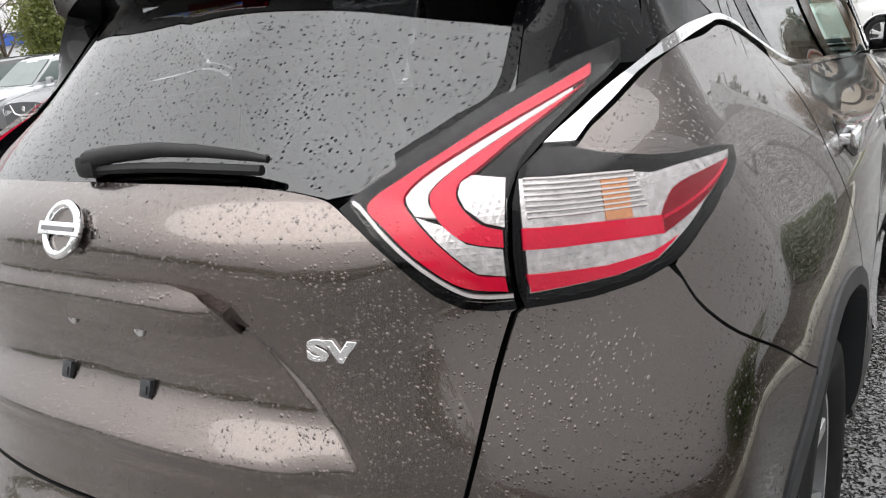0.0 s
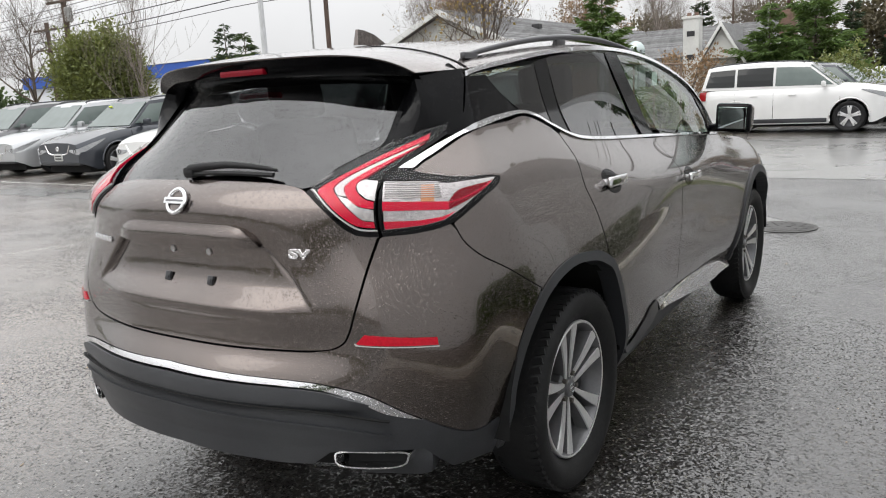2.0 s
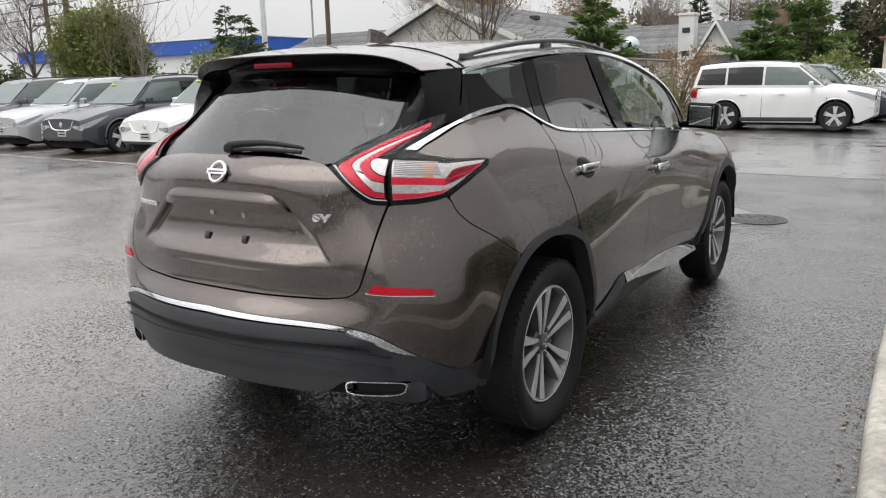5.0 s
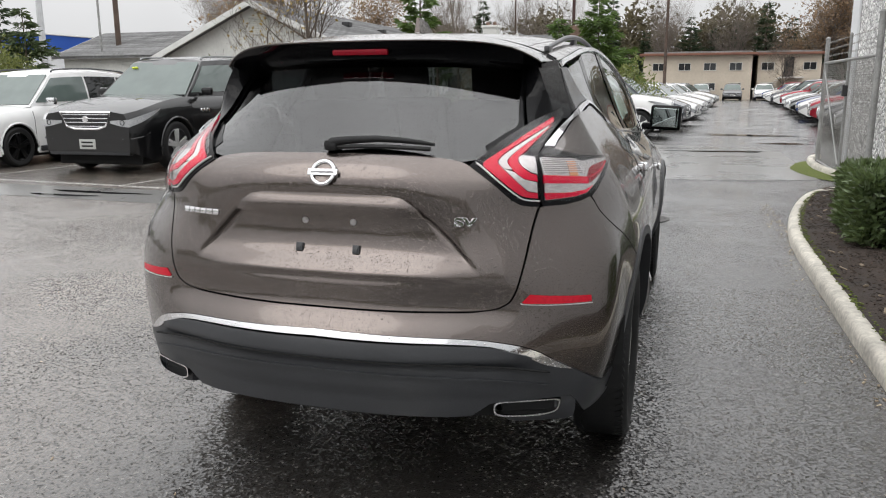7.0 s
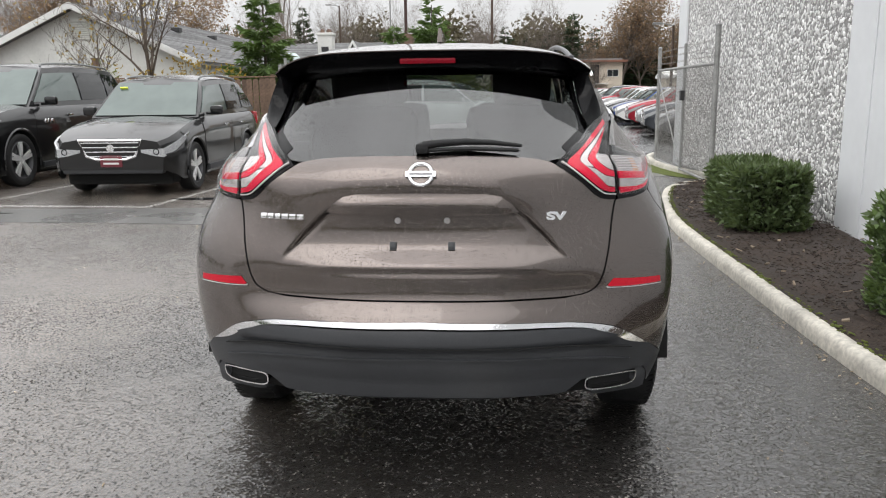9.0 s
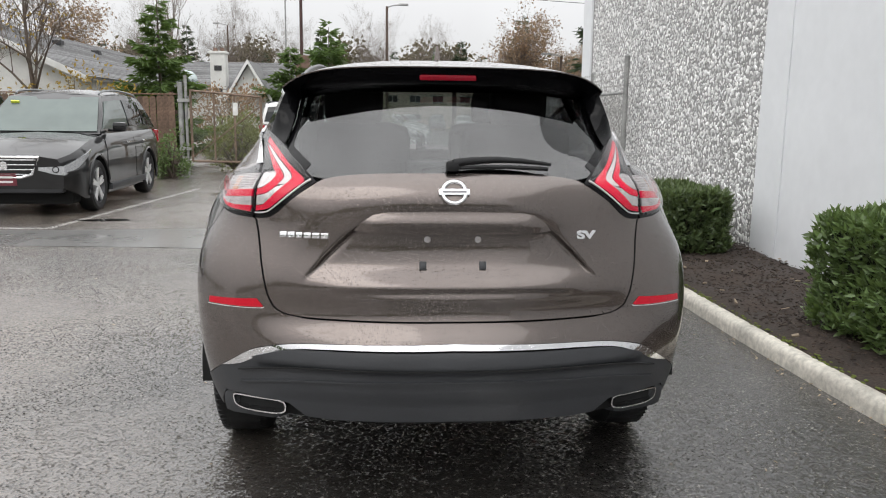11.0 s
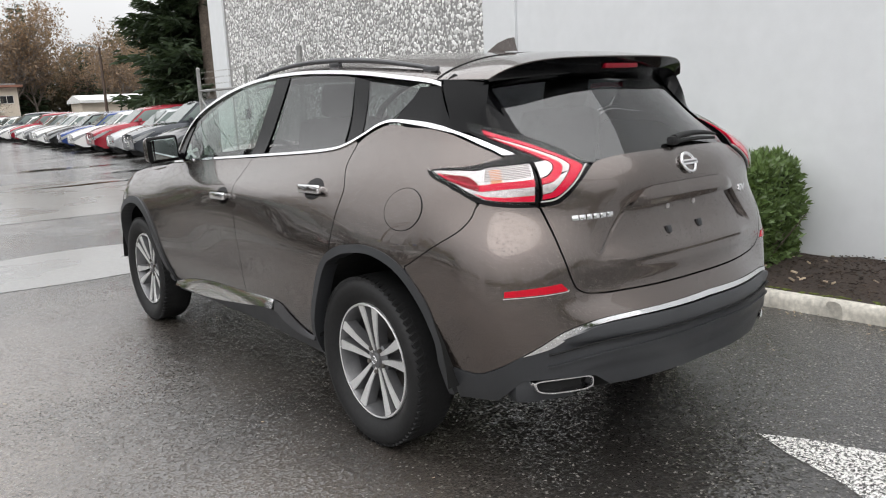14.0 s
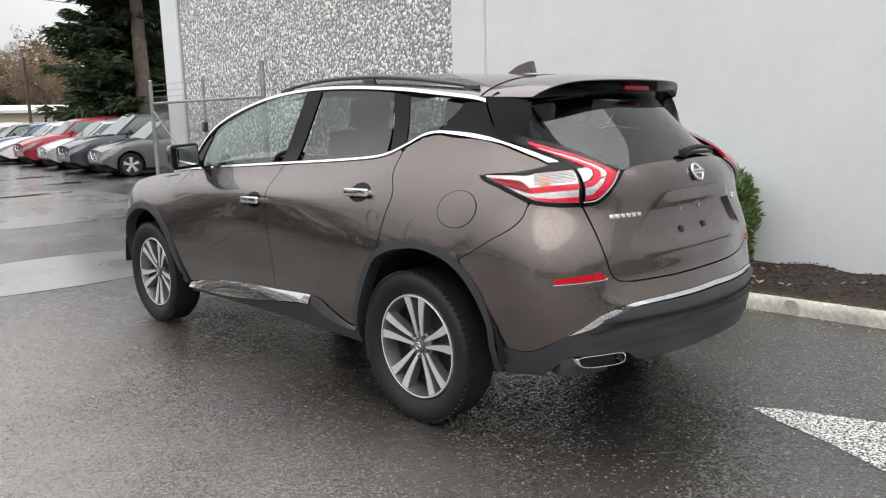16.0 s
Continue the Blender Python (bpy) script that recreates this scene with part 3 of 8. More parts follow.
def sill_step(name, s0, s1, mat, out):
    """A trim strip along the sill whose lower edge stands out from the doors."""
    hi, lo = sorted(SILL_TOP), sorted(SILL_LOW)
    for sx in (1, -1):
        rows = []
        for q in np.linspace(s0, s1, 30):
            zt, zl = float(np.interp(q, [p[0] for p in hi], [p[1] for p in hi])), float(np.interp(q, [p[0] for p in lo], [p[1] for p in lo]))
            row = []
            for f in (0, .15, .4, .7, .9, 1.0):
                z = zt + (zl + .012 - zt) * f
                p = skin(q, z)
                base = skin(q, zt)
                row.append((sx * (base[0] + .003 + out * f ** .8), base[1] + (p[1] - base[1]) * .3, z))
            row.append((sx * (row[-1][0] * sx - .06), row[-1][1], row[-1][2] - .012))
            rows.append(row)
        sheet(name, rows, mat, car, .004)


both("sill", [(s, z - .003) for s, z in SILL_LOW] + [(1.96, .3), (2.5, .3), (3.22, .285), (3.95, .285)], car, BLACK_PLASTIC, lift=0.004, thick=0.2)
both("arch_cladding", ARCH_OUT + ARCH_IN[::-1], car, BLACK_PLASTIC, relief=lambda s, z: -.028 * smooth_step((.56 - z) / .12) * (np.abs(s) < 1.42), lift=0.005, thick=0.07, step=0.02)
both("belt_chrome", ribbon(pick(BELT, 1.05, 3.95), 0.0115), car, CHROME, lift=0.006, thick=0.012, step=0.02)
both("quarter_chrome", bend([(.797, 1.2), (.829, 1.22), (.916, 1.263), (1.06, 1.298), (1.3, 1.318), (1.52, 1.331)], 4) + bend([(1.52, 1.318), (1.3, 1.3), (1.005, 1.277), (.876, 1.226), (.833, 1.197)], 4), car, CHROME, lift=0.008, thick=0.016, step=0.02)
both("roof_chrome", ribbon(ROOFLINE, 0.016), car, CHROME, lift=0.006, thick=0.012, step=0.02)

# side windows and the black pillars between them
both("quarter_window", [(1.77, 1.272), (1.9, 1.497), (1.43, 1.452)] + [(1.6, 1.336), (1.69, 1.318)], car, SIDE_TINT, lift=-.004, thick=.005)
both("rear_door_window", [(s, z + .01) for s, z in pick(BELT, 1.87, 2.72)] + [(2.05, 1.518)] + [(s, z - .014) for s, z in reversed(pick(ROOFLINE, 2.07, 2.66))] + [(2.68, 1.545)], car, SIDE_TINT, lift=-.006, thick=.005)
both("front_door_window", [(s, z + .01) for s, z in pick(BELT, 2.9, 3.78)] + [(2.84, 1.54)] + [(s, z - .014) for s, z in reversed(pick(ROOFLINE, 2.86, 3.7))] + [(3.74, 1.31), (3.8, 1.18)], car, GREEN_GLASS, lift=-.006, thick=.005)
both("b_pillar", [(2.735, 1.172), (2.69, 1.548), (2.83, 1.55), (2.89, 1.168)], car, GLOSS_BLACK, lift=-.003)
both("c_pillar", [(1.865, 1.238), (1.78, 1.274), (1.905, 1.5), (2.045, 1.52)], car, GLOSS_BLACK, lift=-.003)
both("d_pillar", [(1.43, 1.458), (1.16, 1.455), (1.0, 1.296), (1.08, 1.305), (1.395, 1.326), (1.575, 1.338)], car, GLOSS_BLACK, lift=-.002)
both("a_pillar_trim", [(3.8, 1.12), (3.8, 1.18), (3.74, 1.31), (3.79, 1.29), (3.89, 1.18), (3.92, 1.11)], car, GLOSS_BLACK, lift=-.002)
both("tailgate_side", [(1.125, 1.458), (.983, 1.296), (.945, 1.286), (.945, 1.318), (.835, 1.293), (.79, 1.275), (.778, 1.366), (.79, 1.46), (.95, 1.5)], car, GLOSS_BLACK, lift=-.001)

# tail lamps
lamps = []
for flip in (False, True):
    lamp_in = panel("tail_lamp_on_tailgate", [(.527, 1.154), (.567, 1.175), (.606, 1.193), (.681, 1.226), (.755, 1.261), (.835, 1.291), (.937, 1.315), (.932, 1.284), (.866, 1.251), (.806, 1.211), (.766, 1.179), (.752, 1.15), (.745, 1.097), (.742, 1.056), (.743, 1.031)] +
                    LAMP_LOW_IN[::-1][1:-1], car, GLOSS_BLACK, lift=.003, thick=.02, step=.015, flip=flip, label="red and clear lens in a gloss black bezel")
    panel("outer_red_band", bend([(.869, 1.284), (.756, 1.238), (.684, 1.206), (.624, 1.18), (.574, 1.154), (.603, 1.13), (.651, 1.094), (.693, 1.066), (.738, 1.056)], 4) +
          bend([(.738, 1.073), (.71, 1.079), (.682, 1.104), (.639, 1.142), (.626, 1.158), (.636, 1.171), (.67, 1.19), (.756, 1.226), (.867, 1.269)], 4), lamp_in, LENS_RED, lift=.009, thick=.008, step=.015, flip=flip)
    panel("white_band", bend([(.84, 1.257), (.756, 1.2235), (.67, 1.1875), (.638, 1.17), (.629, 1.158), (.642, 1.143)], 4) + bend([(.672, 1.14), (.6595, 1.155), (.664, 1.169), (.7, 1.19), (.757, 1.2165), (.84, 1.253)], 4), lamp_in, LENS_WHITE, lift=.007, thick=.008, step=.015, flip=flip)
    panel("ribbed_cell", [(.643, 1.142), (.683, 1.105), (.711, 1.08), (.739, 1.074), (.741, 1.104), (.704, 1.113), (.676, 1.133)], lamp_in, LENS_CLEAR, lift=.007, thick=.008, step=.015, flip=flip)
    panel("inner_red_band", bend([(.858, 1.26), (.757, 1.2145), (.7, 1.188), (.667, 1.168), (.662, 1.155), (.676, 1.134), (.704, 1.115), (.742, 1.106)], 4) + bend([(.743, 1.123), (.722, 1.13), (.701, 1.147), (.694, 1.161), (.699, 1.172), (.722, 1.184), (.757, 1.205)], 4),
          lamp_in, LENS_RED, lift=.009, thick=.008, step=.015, flip=flip)
    panel("reverse_cell", [(.699, 1.172), (.712, 1.178), (.752, 1.172), (.746, 1.126), (.726, 1.132), (.704, 1.148), (.696, 1.161)], lamp_in, LENS_CLEAR, lift=.007, thick=.008, step=.015, flip=flip)
    panel("lens_rim", ribbon(bend([(.55, 1.158), (.566, 1.15), (.603, 1.122), (.651, 1.086), (.69, 1.059), (.712, 1.052), (.742, 1.049)], 4), .0045), lamp_in, LENS_WHITE, lift=.008, thick=.008, flip=flip)
    lamp_out = panel("tail_lamp_on_body", [(.768, 1.18), (.798, 1.2), (.831, 1.194), (.863, 1.183), (.92, 1.17), (.976, 1.163), (1.082, 1.16), (1.204, 1.151)] + LAMP_LOW_OUT[::-1][1:] + [(.748, 1.056), (.751, 1.097), (.758, 1.15)],
                     car, GLOSS_BLACK, lift=.003, thick=.02, step=.015, flip=flip, label="clear and red lens in a gloss black bezel")
    panel("lens_body", [(.766, 1.169), (.881, 1.1565), (.914, 1.149), (.961, 1.15), (1.135, 1.149), (1.1, 1.139), (1.04, 1.126), (.971, 1.104), (.913, 1.077), (.875, 1.058), (.834, 1.051), (.758, 1.049), (.763, 1.1)], lamp_out, LENS_CLEAR, lift=.007, thick=.008, step=.015, flip=flip)
    panel("middle_red_band", [(.763, 1.122), (.836, 1.113), (.9, 1.103), (.893, 1.083), (.83, 1.092), (.761, 1.1)], lamp_out, LENS_RED, lift=.009, thick=.006, step=.015, flip=flip)
    panel("lower_red_band", [(.759, 1.072), (.828, 1.065), (.873, 1.067), (.908, 1.077), (.873, 1.0585), (.834, 1.0515), (.759, 1.0505)], lamp_out, LENS_RED, lift=.009, thick=.006, step=.015, flip=flip)
    panel("side_marker", bend([(.9, 1.103), (.918, 1.119), (.945, 1.131), (1.02, 1.137), (1.105, 1.141)], 3) + [(1.05, 1.128), (.975, 1.107), (.893, 1.083)], lamp_out, LENS_DEEP, lift=.009, thick=.006, step=.015, flip=flip)
    panel("marker_edge", ribbon(bend([(.9, 1.1), (.95, 1.109), (1.02, 1.124), (1.08, 1.137)], 3), .003), lamp_out, LENS_RED, lift=.0105, thick=.006, flip=flip)
    panel("amber_cell", [(.85, 1.154), (.88, 1.15), (.869, 1.109), (.842, 1.113)], lamp_out, LENS_AMBER, lift=.0085, thick=.006, step=.012, flip=flip)
    for k in range(8):
        zz = 1.1245 + k * 0.0052
        panel("lens_rib", [(.77, zz + .006), (.89, zz - .007), (.89, zz - .0052), (.77, zz + .0074)], lamp_out, LENS_WHITE, lift=.0095, thick=.005, flip=flip)
    panel("lens_cover", [(.752, 1.042), (.757, 1.1), (.764, 1.15), (.775, 1.178), (.8, 1.197), (.831, 1.191), (.863, 1.18), (.92, 1.167), (.976, 1.16), (1.082, 1.157), (1.18, 1.149), (1.1, 1.127), (1.02, 1.108), (.951, 1.085), (.9, 1.06), (.85, 1.045), (.8, 1.04)], lamp_out, LENS_COVER, lift=.016, thick=.004, step=.02, flip=flip)
    panel("lens_cover", [(.545, 1.157), (.606, 1.19), (.681, 1.223), (.755, 1.258), (.835, 1.288), (.925, 1.31), (.92, 1.284), (.866, 1.254), (.806, 1.214), (.766, 1.182), (.75, 1.15), (.744, 1.097), (.741, 1.046), (.715, 1.047), (.686, 1.053), (.656, 1.07), (.607, 1.108)], lamp_in, LENS_COVER, lift=.016, thick=.004, step=.02, flip=flip)
    panel("reflector", [(.818, .762), (.82, .742), (.65, .748), (.642, .751), (.668, .775)], car, REFLECTOR_RED, lift=.004, thick=.01, step=.02, flip=flip, label="red bumper reflector")
    panel("reflector_edge", [(.822, .739), (.822, .7365), (.64, .744), (.635, .75), (.65, .7455)], car, LENS_WHITE, lift=.004, thick=.01, flip=flip)

# fuel flap on the left flank, and its gap
fy, fz, fr = -.207, 1.012, .077
ring = [(station_y(fy + 1.42 * fr * math.cos(a), fz + fr * math.sin(a)), fz + fr * math.sin(a)) for a in np.linspace(0, 2 * math.pi, 41)[:-1]]
panel("fuel_flap_gap", ring, car, SEAM, lift=.0012, thick=.002, step=.02, flip=True)
panel("fuel_flap", [(1.286 + (s - 1.286) * .965, fz + (z - fz) * .965) for s, z in ring], car, PAINT, lift=.0028, thick=.002, step=.02, flip=True)

# glass of the tailgate
GLASS_SIDE = [(.567, 1.178), (.606, 1.196), (.681, 1.229), (.755, 1.264), (.782, 1.278), (.77, 1.366), (.78, 1.44), (.76, 1.5)]
panel("rear_window", whole([(0, 1.5)] + GLASS_SIDE[::-1] + [(.5, 1.17), (.44, 1.18), (.34, 1.188), (.2, 1.192), (0, 1.193)]), car, TINTED, lift=-.01, thick=.006, step=.03)
for flip in (False, True):
    panel("window_frit", ribbon(bend([(.6, 1.204), (.681, 1.238), (.745, 1.272), (.757, 1.366), (.766, 1.45)], 4), .022), car, GLOSS_BLACK, lift=-.008, thick=.004, flip=flip)

# dark structure behind the skin
panel("inner_shell", whole([(0, 1.175), (.5, 1.14), (.72, 1.16), (.97, 1.14), (.97, .36), (0, .36)]), car, SEAM, lift=-.05, thick=.004, step=.05)
both("inner_shell", [(.97, 1.14), (.85, 1.2), (1.1, 1.28), (1.6, 1.29), (1.72, 1.25), (1.8, .84), (1.6, .87), (1.4, .87), (1.2, .83), (.97, .8)], car, SEAM, lift=-.05, thick=.004, step=.05)
both("inner_shell", [(1.74, 1.2), (2.9, 1.13), (3.9, 1.07), (3.9, .3), (2.0, .3), (1.96, .5), (1.86, .75)], car, SEAM, lift=-.04, thick=.004, step=.06)

# roof, spoiler, windscreen and bonnet
EDGE_X = spline([(-.5, .58), (-.15, .612), (.4, .612), (.83, .604), (1.17, .602), (1.48, .61), (1.78, .637), (2.03, .679), (2.26, .728), (2.36, .775)])
EDGE_Z = spline([(-.5, 1.44), (-.15, 1.468), (.4, 1.531), (.83, 1.559), (1.17, 1.562), (1.48, 1.541), (1.78, 1.489), (2.03, 1.4), (2.26, 1.258), (2.36, 1.12)])
TOP_Z = spline([(-.55, 1.534), (-.1, 1.583), (.4, 1.618), (.9, 1.635), (1.4, 1.622), (1.75, 1.572), (2.2, 1.37), (2.6, 1.17), (2.85, 1.06)])


def roof_point(y, k):
    """A point of the roof at y, k of the way from the middle (0) to the edge (1)."""
    a = abs(k)
    z0, z1 = float(EDGE_Z(y)) + .008, float(TOP_Z(y))
    x = float(EDGE_X(y)) * (a - .02 * a ** 6)
    return np.array([math.copysign(x, k), y, z0 + (z1 - z0) * (1 - a ** 2.7) ** .92 if a < 1 else z0])


def sheet(name, rows, mat, parent, thick=0.0, label="", smooth=40):
    """A smooth skin over rows of points."""
    bm = bmesh.new()
    v = [[bm.verts.new(p) for p in r] for r in rows]
    for i in range(len(v) - 1):
        for j in range(len(v[0]) - 1):
            try:
                bm.faces.new((v[i][j], v[i][j + 1], v[i + 1][j + 1], v[i + 1][j]))
            except ValueError:
                pass
    if thick:
        bmesh.ops.recalc_face_normals(bm, faces=bm.faces[:])
        if sum(f.normal.z for f in bm.faces) < 0:
            bmesh.ops.reverse_faces(bm, faces=bm.faces[:])
        bmesh.ops.solidify(bm, geom=bm.faces[:], thickness=thick)
    return part(name, bm, mat, parent, label, smooth)


sill_step("sill_chrome", 2.36, 3.92, CHROME, .02)
sill_step("sill_trim", 1.95, 2.35, ALLOY_DARK, .006)
KS = np.linspace(-1, 1, 41)
sheet("roof", [[roof_point(y, k) for k in KS] for y in np.linspace(-.098, 1.72, 36)], PAINT, car, .012)
sheet("windscreen", [[roof_point(y, k) for k in np.linspace(-.96, .96, 25)] for y in np.linspace(1.74, 2.62, 18)], GREEN_GLASS, car)
for flip in (1, -1):
    sheet("a_pillar", [[roof_point(y, flip * k) for k in (1.0, .985, .965, .95)] for y in np.linspace(1.7, 2.36, 16)], PAINT, car, .02)


def spoiler_point(t, k):
    """From the seam at the roof (t = 0) to the trailing edge (t = 1)."""
    a = abs(k)
    y_end = -.535 + .15 * a ** 3
    y = -.104 + (y_end + .104) * t
    base = roof_point(-.104, k)
    tail = np.array([math.copysign(.592 * a ** .96, k), y_end, 1.541 - .012 * a ** 2 - .06 * a ** 7])
    p = base + (tail - base) * t
    p[2] += .012 * math.sin(math.pi * t) * (1 - a ** 4)
    return p


sheet("spoiler", [[spoiler_point(t, k) for k in KS] for t in np.linspace(0, 1, 12)], PAINT, car, .004)
under = []
for t in np.linspace(0, 1, 8):
    row = []
    for k in np.linspace(-1, 1, 33):
        lip = spoiler_point(1, k)
        a = abs(k)
        deep = np.array([math.copysign(.575 * a, k), -.44 + .2 * a ** 3, 1.455 - .035 * a ** 4])
        p = lip + (deep - lip) * t
        p[2] -= .018 * math.sin(math.pi * min(1, t * 1.3)) * (1 - .5 * a)
        row.append(p)
    under.append(row)
sheet("spoiler_underside", under, GLOSS_BLACK, car)
for flip in (1, -1):
    cheek = []
    for f in np.linspace(0, 1, 12):
        top, foot = spoiler_point(1, 1) + np.array([-.016, .012, -.006]), skin(.865, 1.285) + np.array([.006, -.004, 0])
        out = top + (foot - top) * f + np.array([.006, -.008, 0]) * math.sin(math.pi * f)
        zi = 1.47 + (1.272 - 1.47) * f
        glass_edge = skin(.765, zi) + np.array([.004, -.006, 0])
        back = skin(1.0 + .1 * (1 - f), zi + .01) + np.array([.002, 0, 0])
        row = [glass_edge + (out - glass_edge) * q + np.array([0, -.006, 0]) * math.sin(math.pi * q) for q in (0, .35, .7, 1)] + [out + (back - out) * q for q in (.12, .5, 1)]
        cheek.append([(flip * p[0], p[1], p[2]) for p in row])
    sheet("tailgate_cheek", cheek, GLOSS_BLACK, car, .003, "", 60)
bm = bmesh.new()
block(bm, (0, -.512, 1.503), (.2, .022, .02), .006)
part("high_brake_lamp", bm, LENS_DEEP, car, "dark red brake lamp under the spoiler", 40)
bm = bmesh.new()
tube(bm, [tuple(roof_point(-.101, k) + np.array([0, 0, .0005])) for k in np.linspace(-.99, .99, 40)], .0035, 6)
part("roof_seam", bm, SEAM, car)
for flip in (1, -1):
    bm = bmesh.new()
    rail = []
    for i in range(26):
        f = i / 25
        y = -.03 + 1.6 * f
        lift = .006 + .019 * math.sin(math.pi * min(1, max(0, f))) ** .55
        p = roof_point(y, .9)
        rail.append((flip * p[0], y, p[2] + lift))
    tube(bm, rail, lambda f: .009 + .003 * math.sin(math.pi * f), 8)
    for y in (.0, .75, 1.5):
        p = roof_point(y, .9)
        block(bm, (flip * p[0], y, p[2] + .006), (.02, .09, .022), .006)
    part("roof_rail", bm, ALLOY_DARK, car, "dark painted roof rail", 50)
# shark-fin aerial
bm = bmesh.new()
outer = [(.0, .0), (.05, .045), (.085, .062), (.105, .064), (.112, .0)]
fin = []
for side in (-1, 1):
    fin.append([bm.verts.new((side * (.006 if z > .05 else .012 if z > .03 else .024) * (1 if 0 < i < 4 else .5), .265 - y * 1.7, 1.604 + z * .92)) for i, (y, z) in enumerate(outer)])
for i in range(4):
    bm.faces.new((fin[0][i], fin[0][i + 1], fin[1][i + 1], fin[1][i]))
bm.faces.new(fin[0])
bm.faces.new(fin[1][::-1])
bm.faces.new((fin[0][0], fin[1][0], fin[1][4], fin[0][4]))
part("fin_aerial", bm, PAINT, car, "body-coloured shark-fin aerial", 30)


# bonnet, nose and front wings
def bonnet_point(t, k):
    a = abs(k)
    y = 2.62 + 1.02 * t
    edge_x = .80 - .12 * t ** 2
    edge_z = 1.06 - .1 * t - .12 * t ** 3
    top = 1.125 - .08 * t - .12 * t ** 3
    return np.array([math.copysign(edge_x * a, k), y - .12 * a ** 2 * (1 - t) - .25 * t * a ** 3, edge_z + (top - edge_z) * (1 - a ** 2.5)])


sheet("bonnet", [[bonnet_point(t, k) for k in np.linspace(-1, 1, 25)] for t in np.linspace(0, 1, 14)], PAINT, car, .01)
FARCH = [(station_y(2.824 + .475 * math.cos(a), .385 + .475 * math.sin(a)), .385 + .475 * math.sin(a)) for a in np.linspace(math.radians(185), math.radians(-8), 30)]
FARCH_IN = [(station_y(2.824 + .43 * math.cos(a), .385 + .43 * math.sin(a)), .385 + .43 * math.sin(a)) for a in np.linspace(math.radians(185), math.radians(-8), 30)]
both("front_wing", [(s + GAP, z) for s, z in reversed(FRONT_CUT)] + bend([(3.93, 1.09), (4.1, 1.07), (4.4, 1.045), (4.75, .985), (4.95, .9)], 4) + [(4.98, .7), (4.95, .45)] + [p for p in reversed(FARCH) if p[1] > .36], car, PAINT, step=.03)
panel("front_bumper", [(4.96, .9), (4.97, .7), (4.97, .3), (5.499, .3), (5.499, .88)], car, PAINT, step=.04)
panel("front_bumper", [(4.96, .9), (4.97, .7), (4.97, .3), (5.499, .3), (5.499, .88)], car, PAINT, step=.04, flip=True)
both("arch_cladding", FARCH + FARCH_IN[::-1], car, BLACK_PLASTIC, lift=.012, thick=.07, step=.02)
for flip in (1, -1):
    bm = bmesh.new()
    block(bm, (flip * .68, 3.42, .86), (.1, .34, .09), .03, Euler((0, 0, flip * .5)).to_matrix())
    part("head_lamp", bm, LENS_CLEAR, car, "clear headlamp", 40)
    for y in (0.0, 2.824):
        bm = bmesh.new()
        lathe(bm, [(flip * .9, .455), (flip * .52, .455), (flip * .5, .2)], 36, "X", (0, y, .385))
        bmesh.ops.delete(bm, geom=[v for v in bm.verts if v.co.z < .36], context="VERTS")
        part("wheel_well", bm, SEAM, car)
bm = bmesh.new()
block(bm, (0, 1.5, .33), (1.4, 3.6, .16), .05)
part("underbody", bm, SEAM, car)
bm = bmesh.new()
block(bm, (0, -.45, .37), (.95, .4, .12), .05)
part("silencer", bm, BRAKE, car)

# mirrors, handles
for flip in (1, -1):
    bm = bmesh.new()
    block(bm, (flip * .94, 2.15, 1.192), (.182, .09, .15), .044, Euler((0, flip * .05, flip * -.18)).to_matrix(), 4)
    housing = part("door_mirror", bm, PAINT, car, "body-coloured door mirror with black rim", 60)
    bm = bmesh.new()
    block(bm, (flip * .938, 2.1, 1.192), (.19, .05, .154), .024, Euler((0, flip * .05, flip * -.18)).to_matrix(), 3)
    part("mirror_rim", bm, GLOSS_BLACK, housing, "", 60)
    bm = bmesh.new()
    block(bm, (flip * .936, 2.0755, 1.192), (.152, .006, .116), .0028, Euler((0, flip * .05, flip * -.14)).to_matrix(), 3)
    part("mirror_pane", bm, MIRROR, housing, "mirror glass", 60)
    bm = bmesh.new()
    block(bm, (flip * .85, 2.17, 1.138), (.12, .06, .045), .015)
    part("mirror_arm", bm, GLOSS_BLACK, housing, "", 50)
    for y, z in ((.36, 1.055), (1.295, .966)):
        p = skin(station_y(y, z), z)
        q = skin(station_y(y + .13, z), z)
        bm = bmesh.new()
        a, b = Vector((flip * (p[0] + .028), y - .015, z)), Vector((flip * (q[0] + .026), y + .165, z - .004))
        d = (b - a).normalized()
        turn = d.to_track_quat("Y", "Z").to_matrix()
        block(bm, (a + b) / 2, (.02, (b - a).length, .038), .0095, turn, 3)
        for e in (a + d * .02, b - d * .02):
            block(bm, e - Vector((flip * .016, 0, 0)), (.03, .026, .022), .004)
        part("door_handle", bm, CHROME, car, "chrome door handle", 50)
        # shade of the handle cup painted as a flat gloss-black ellipse
        o = [(station_y(y + .075 + .075 * math.cos(t), z + .042 * math.sin(t)), z - .004 + .044 * math.sin(t)) for t in np.linspace(0, 2 * math.pi, 25)[:-1]]
        panel("handle_recess", o, car, GLOSS_BLACK, lift=.0015, thick=.002, step=.02, flip=flip < 0)


# badges, plate fittings and wiper on the tail
def on_tail(s, z, out=0.0):
    p, n = skin(np.array(s), np.array(z)), skin_normal(np.array(s), np.array(z))
    return Vector(p + n * out), Vector(n)


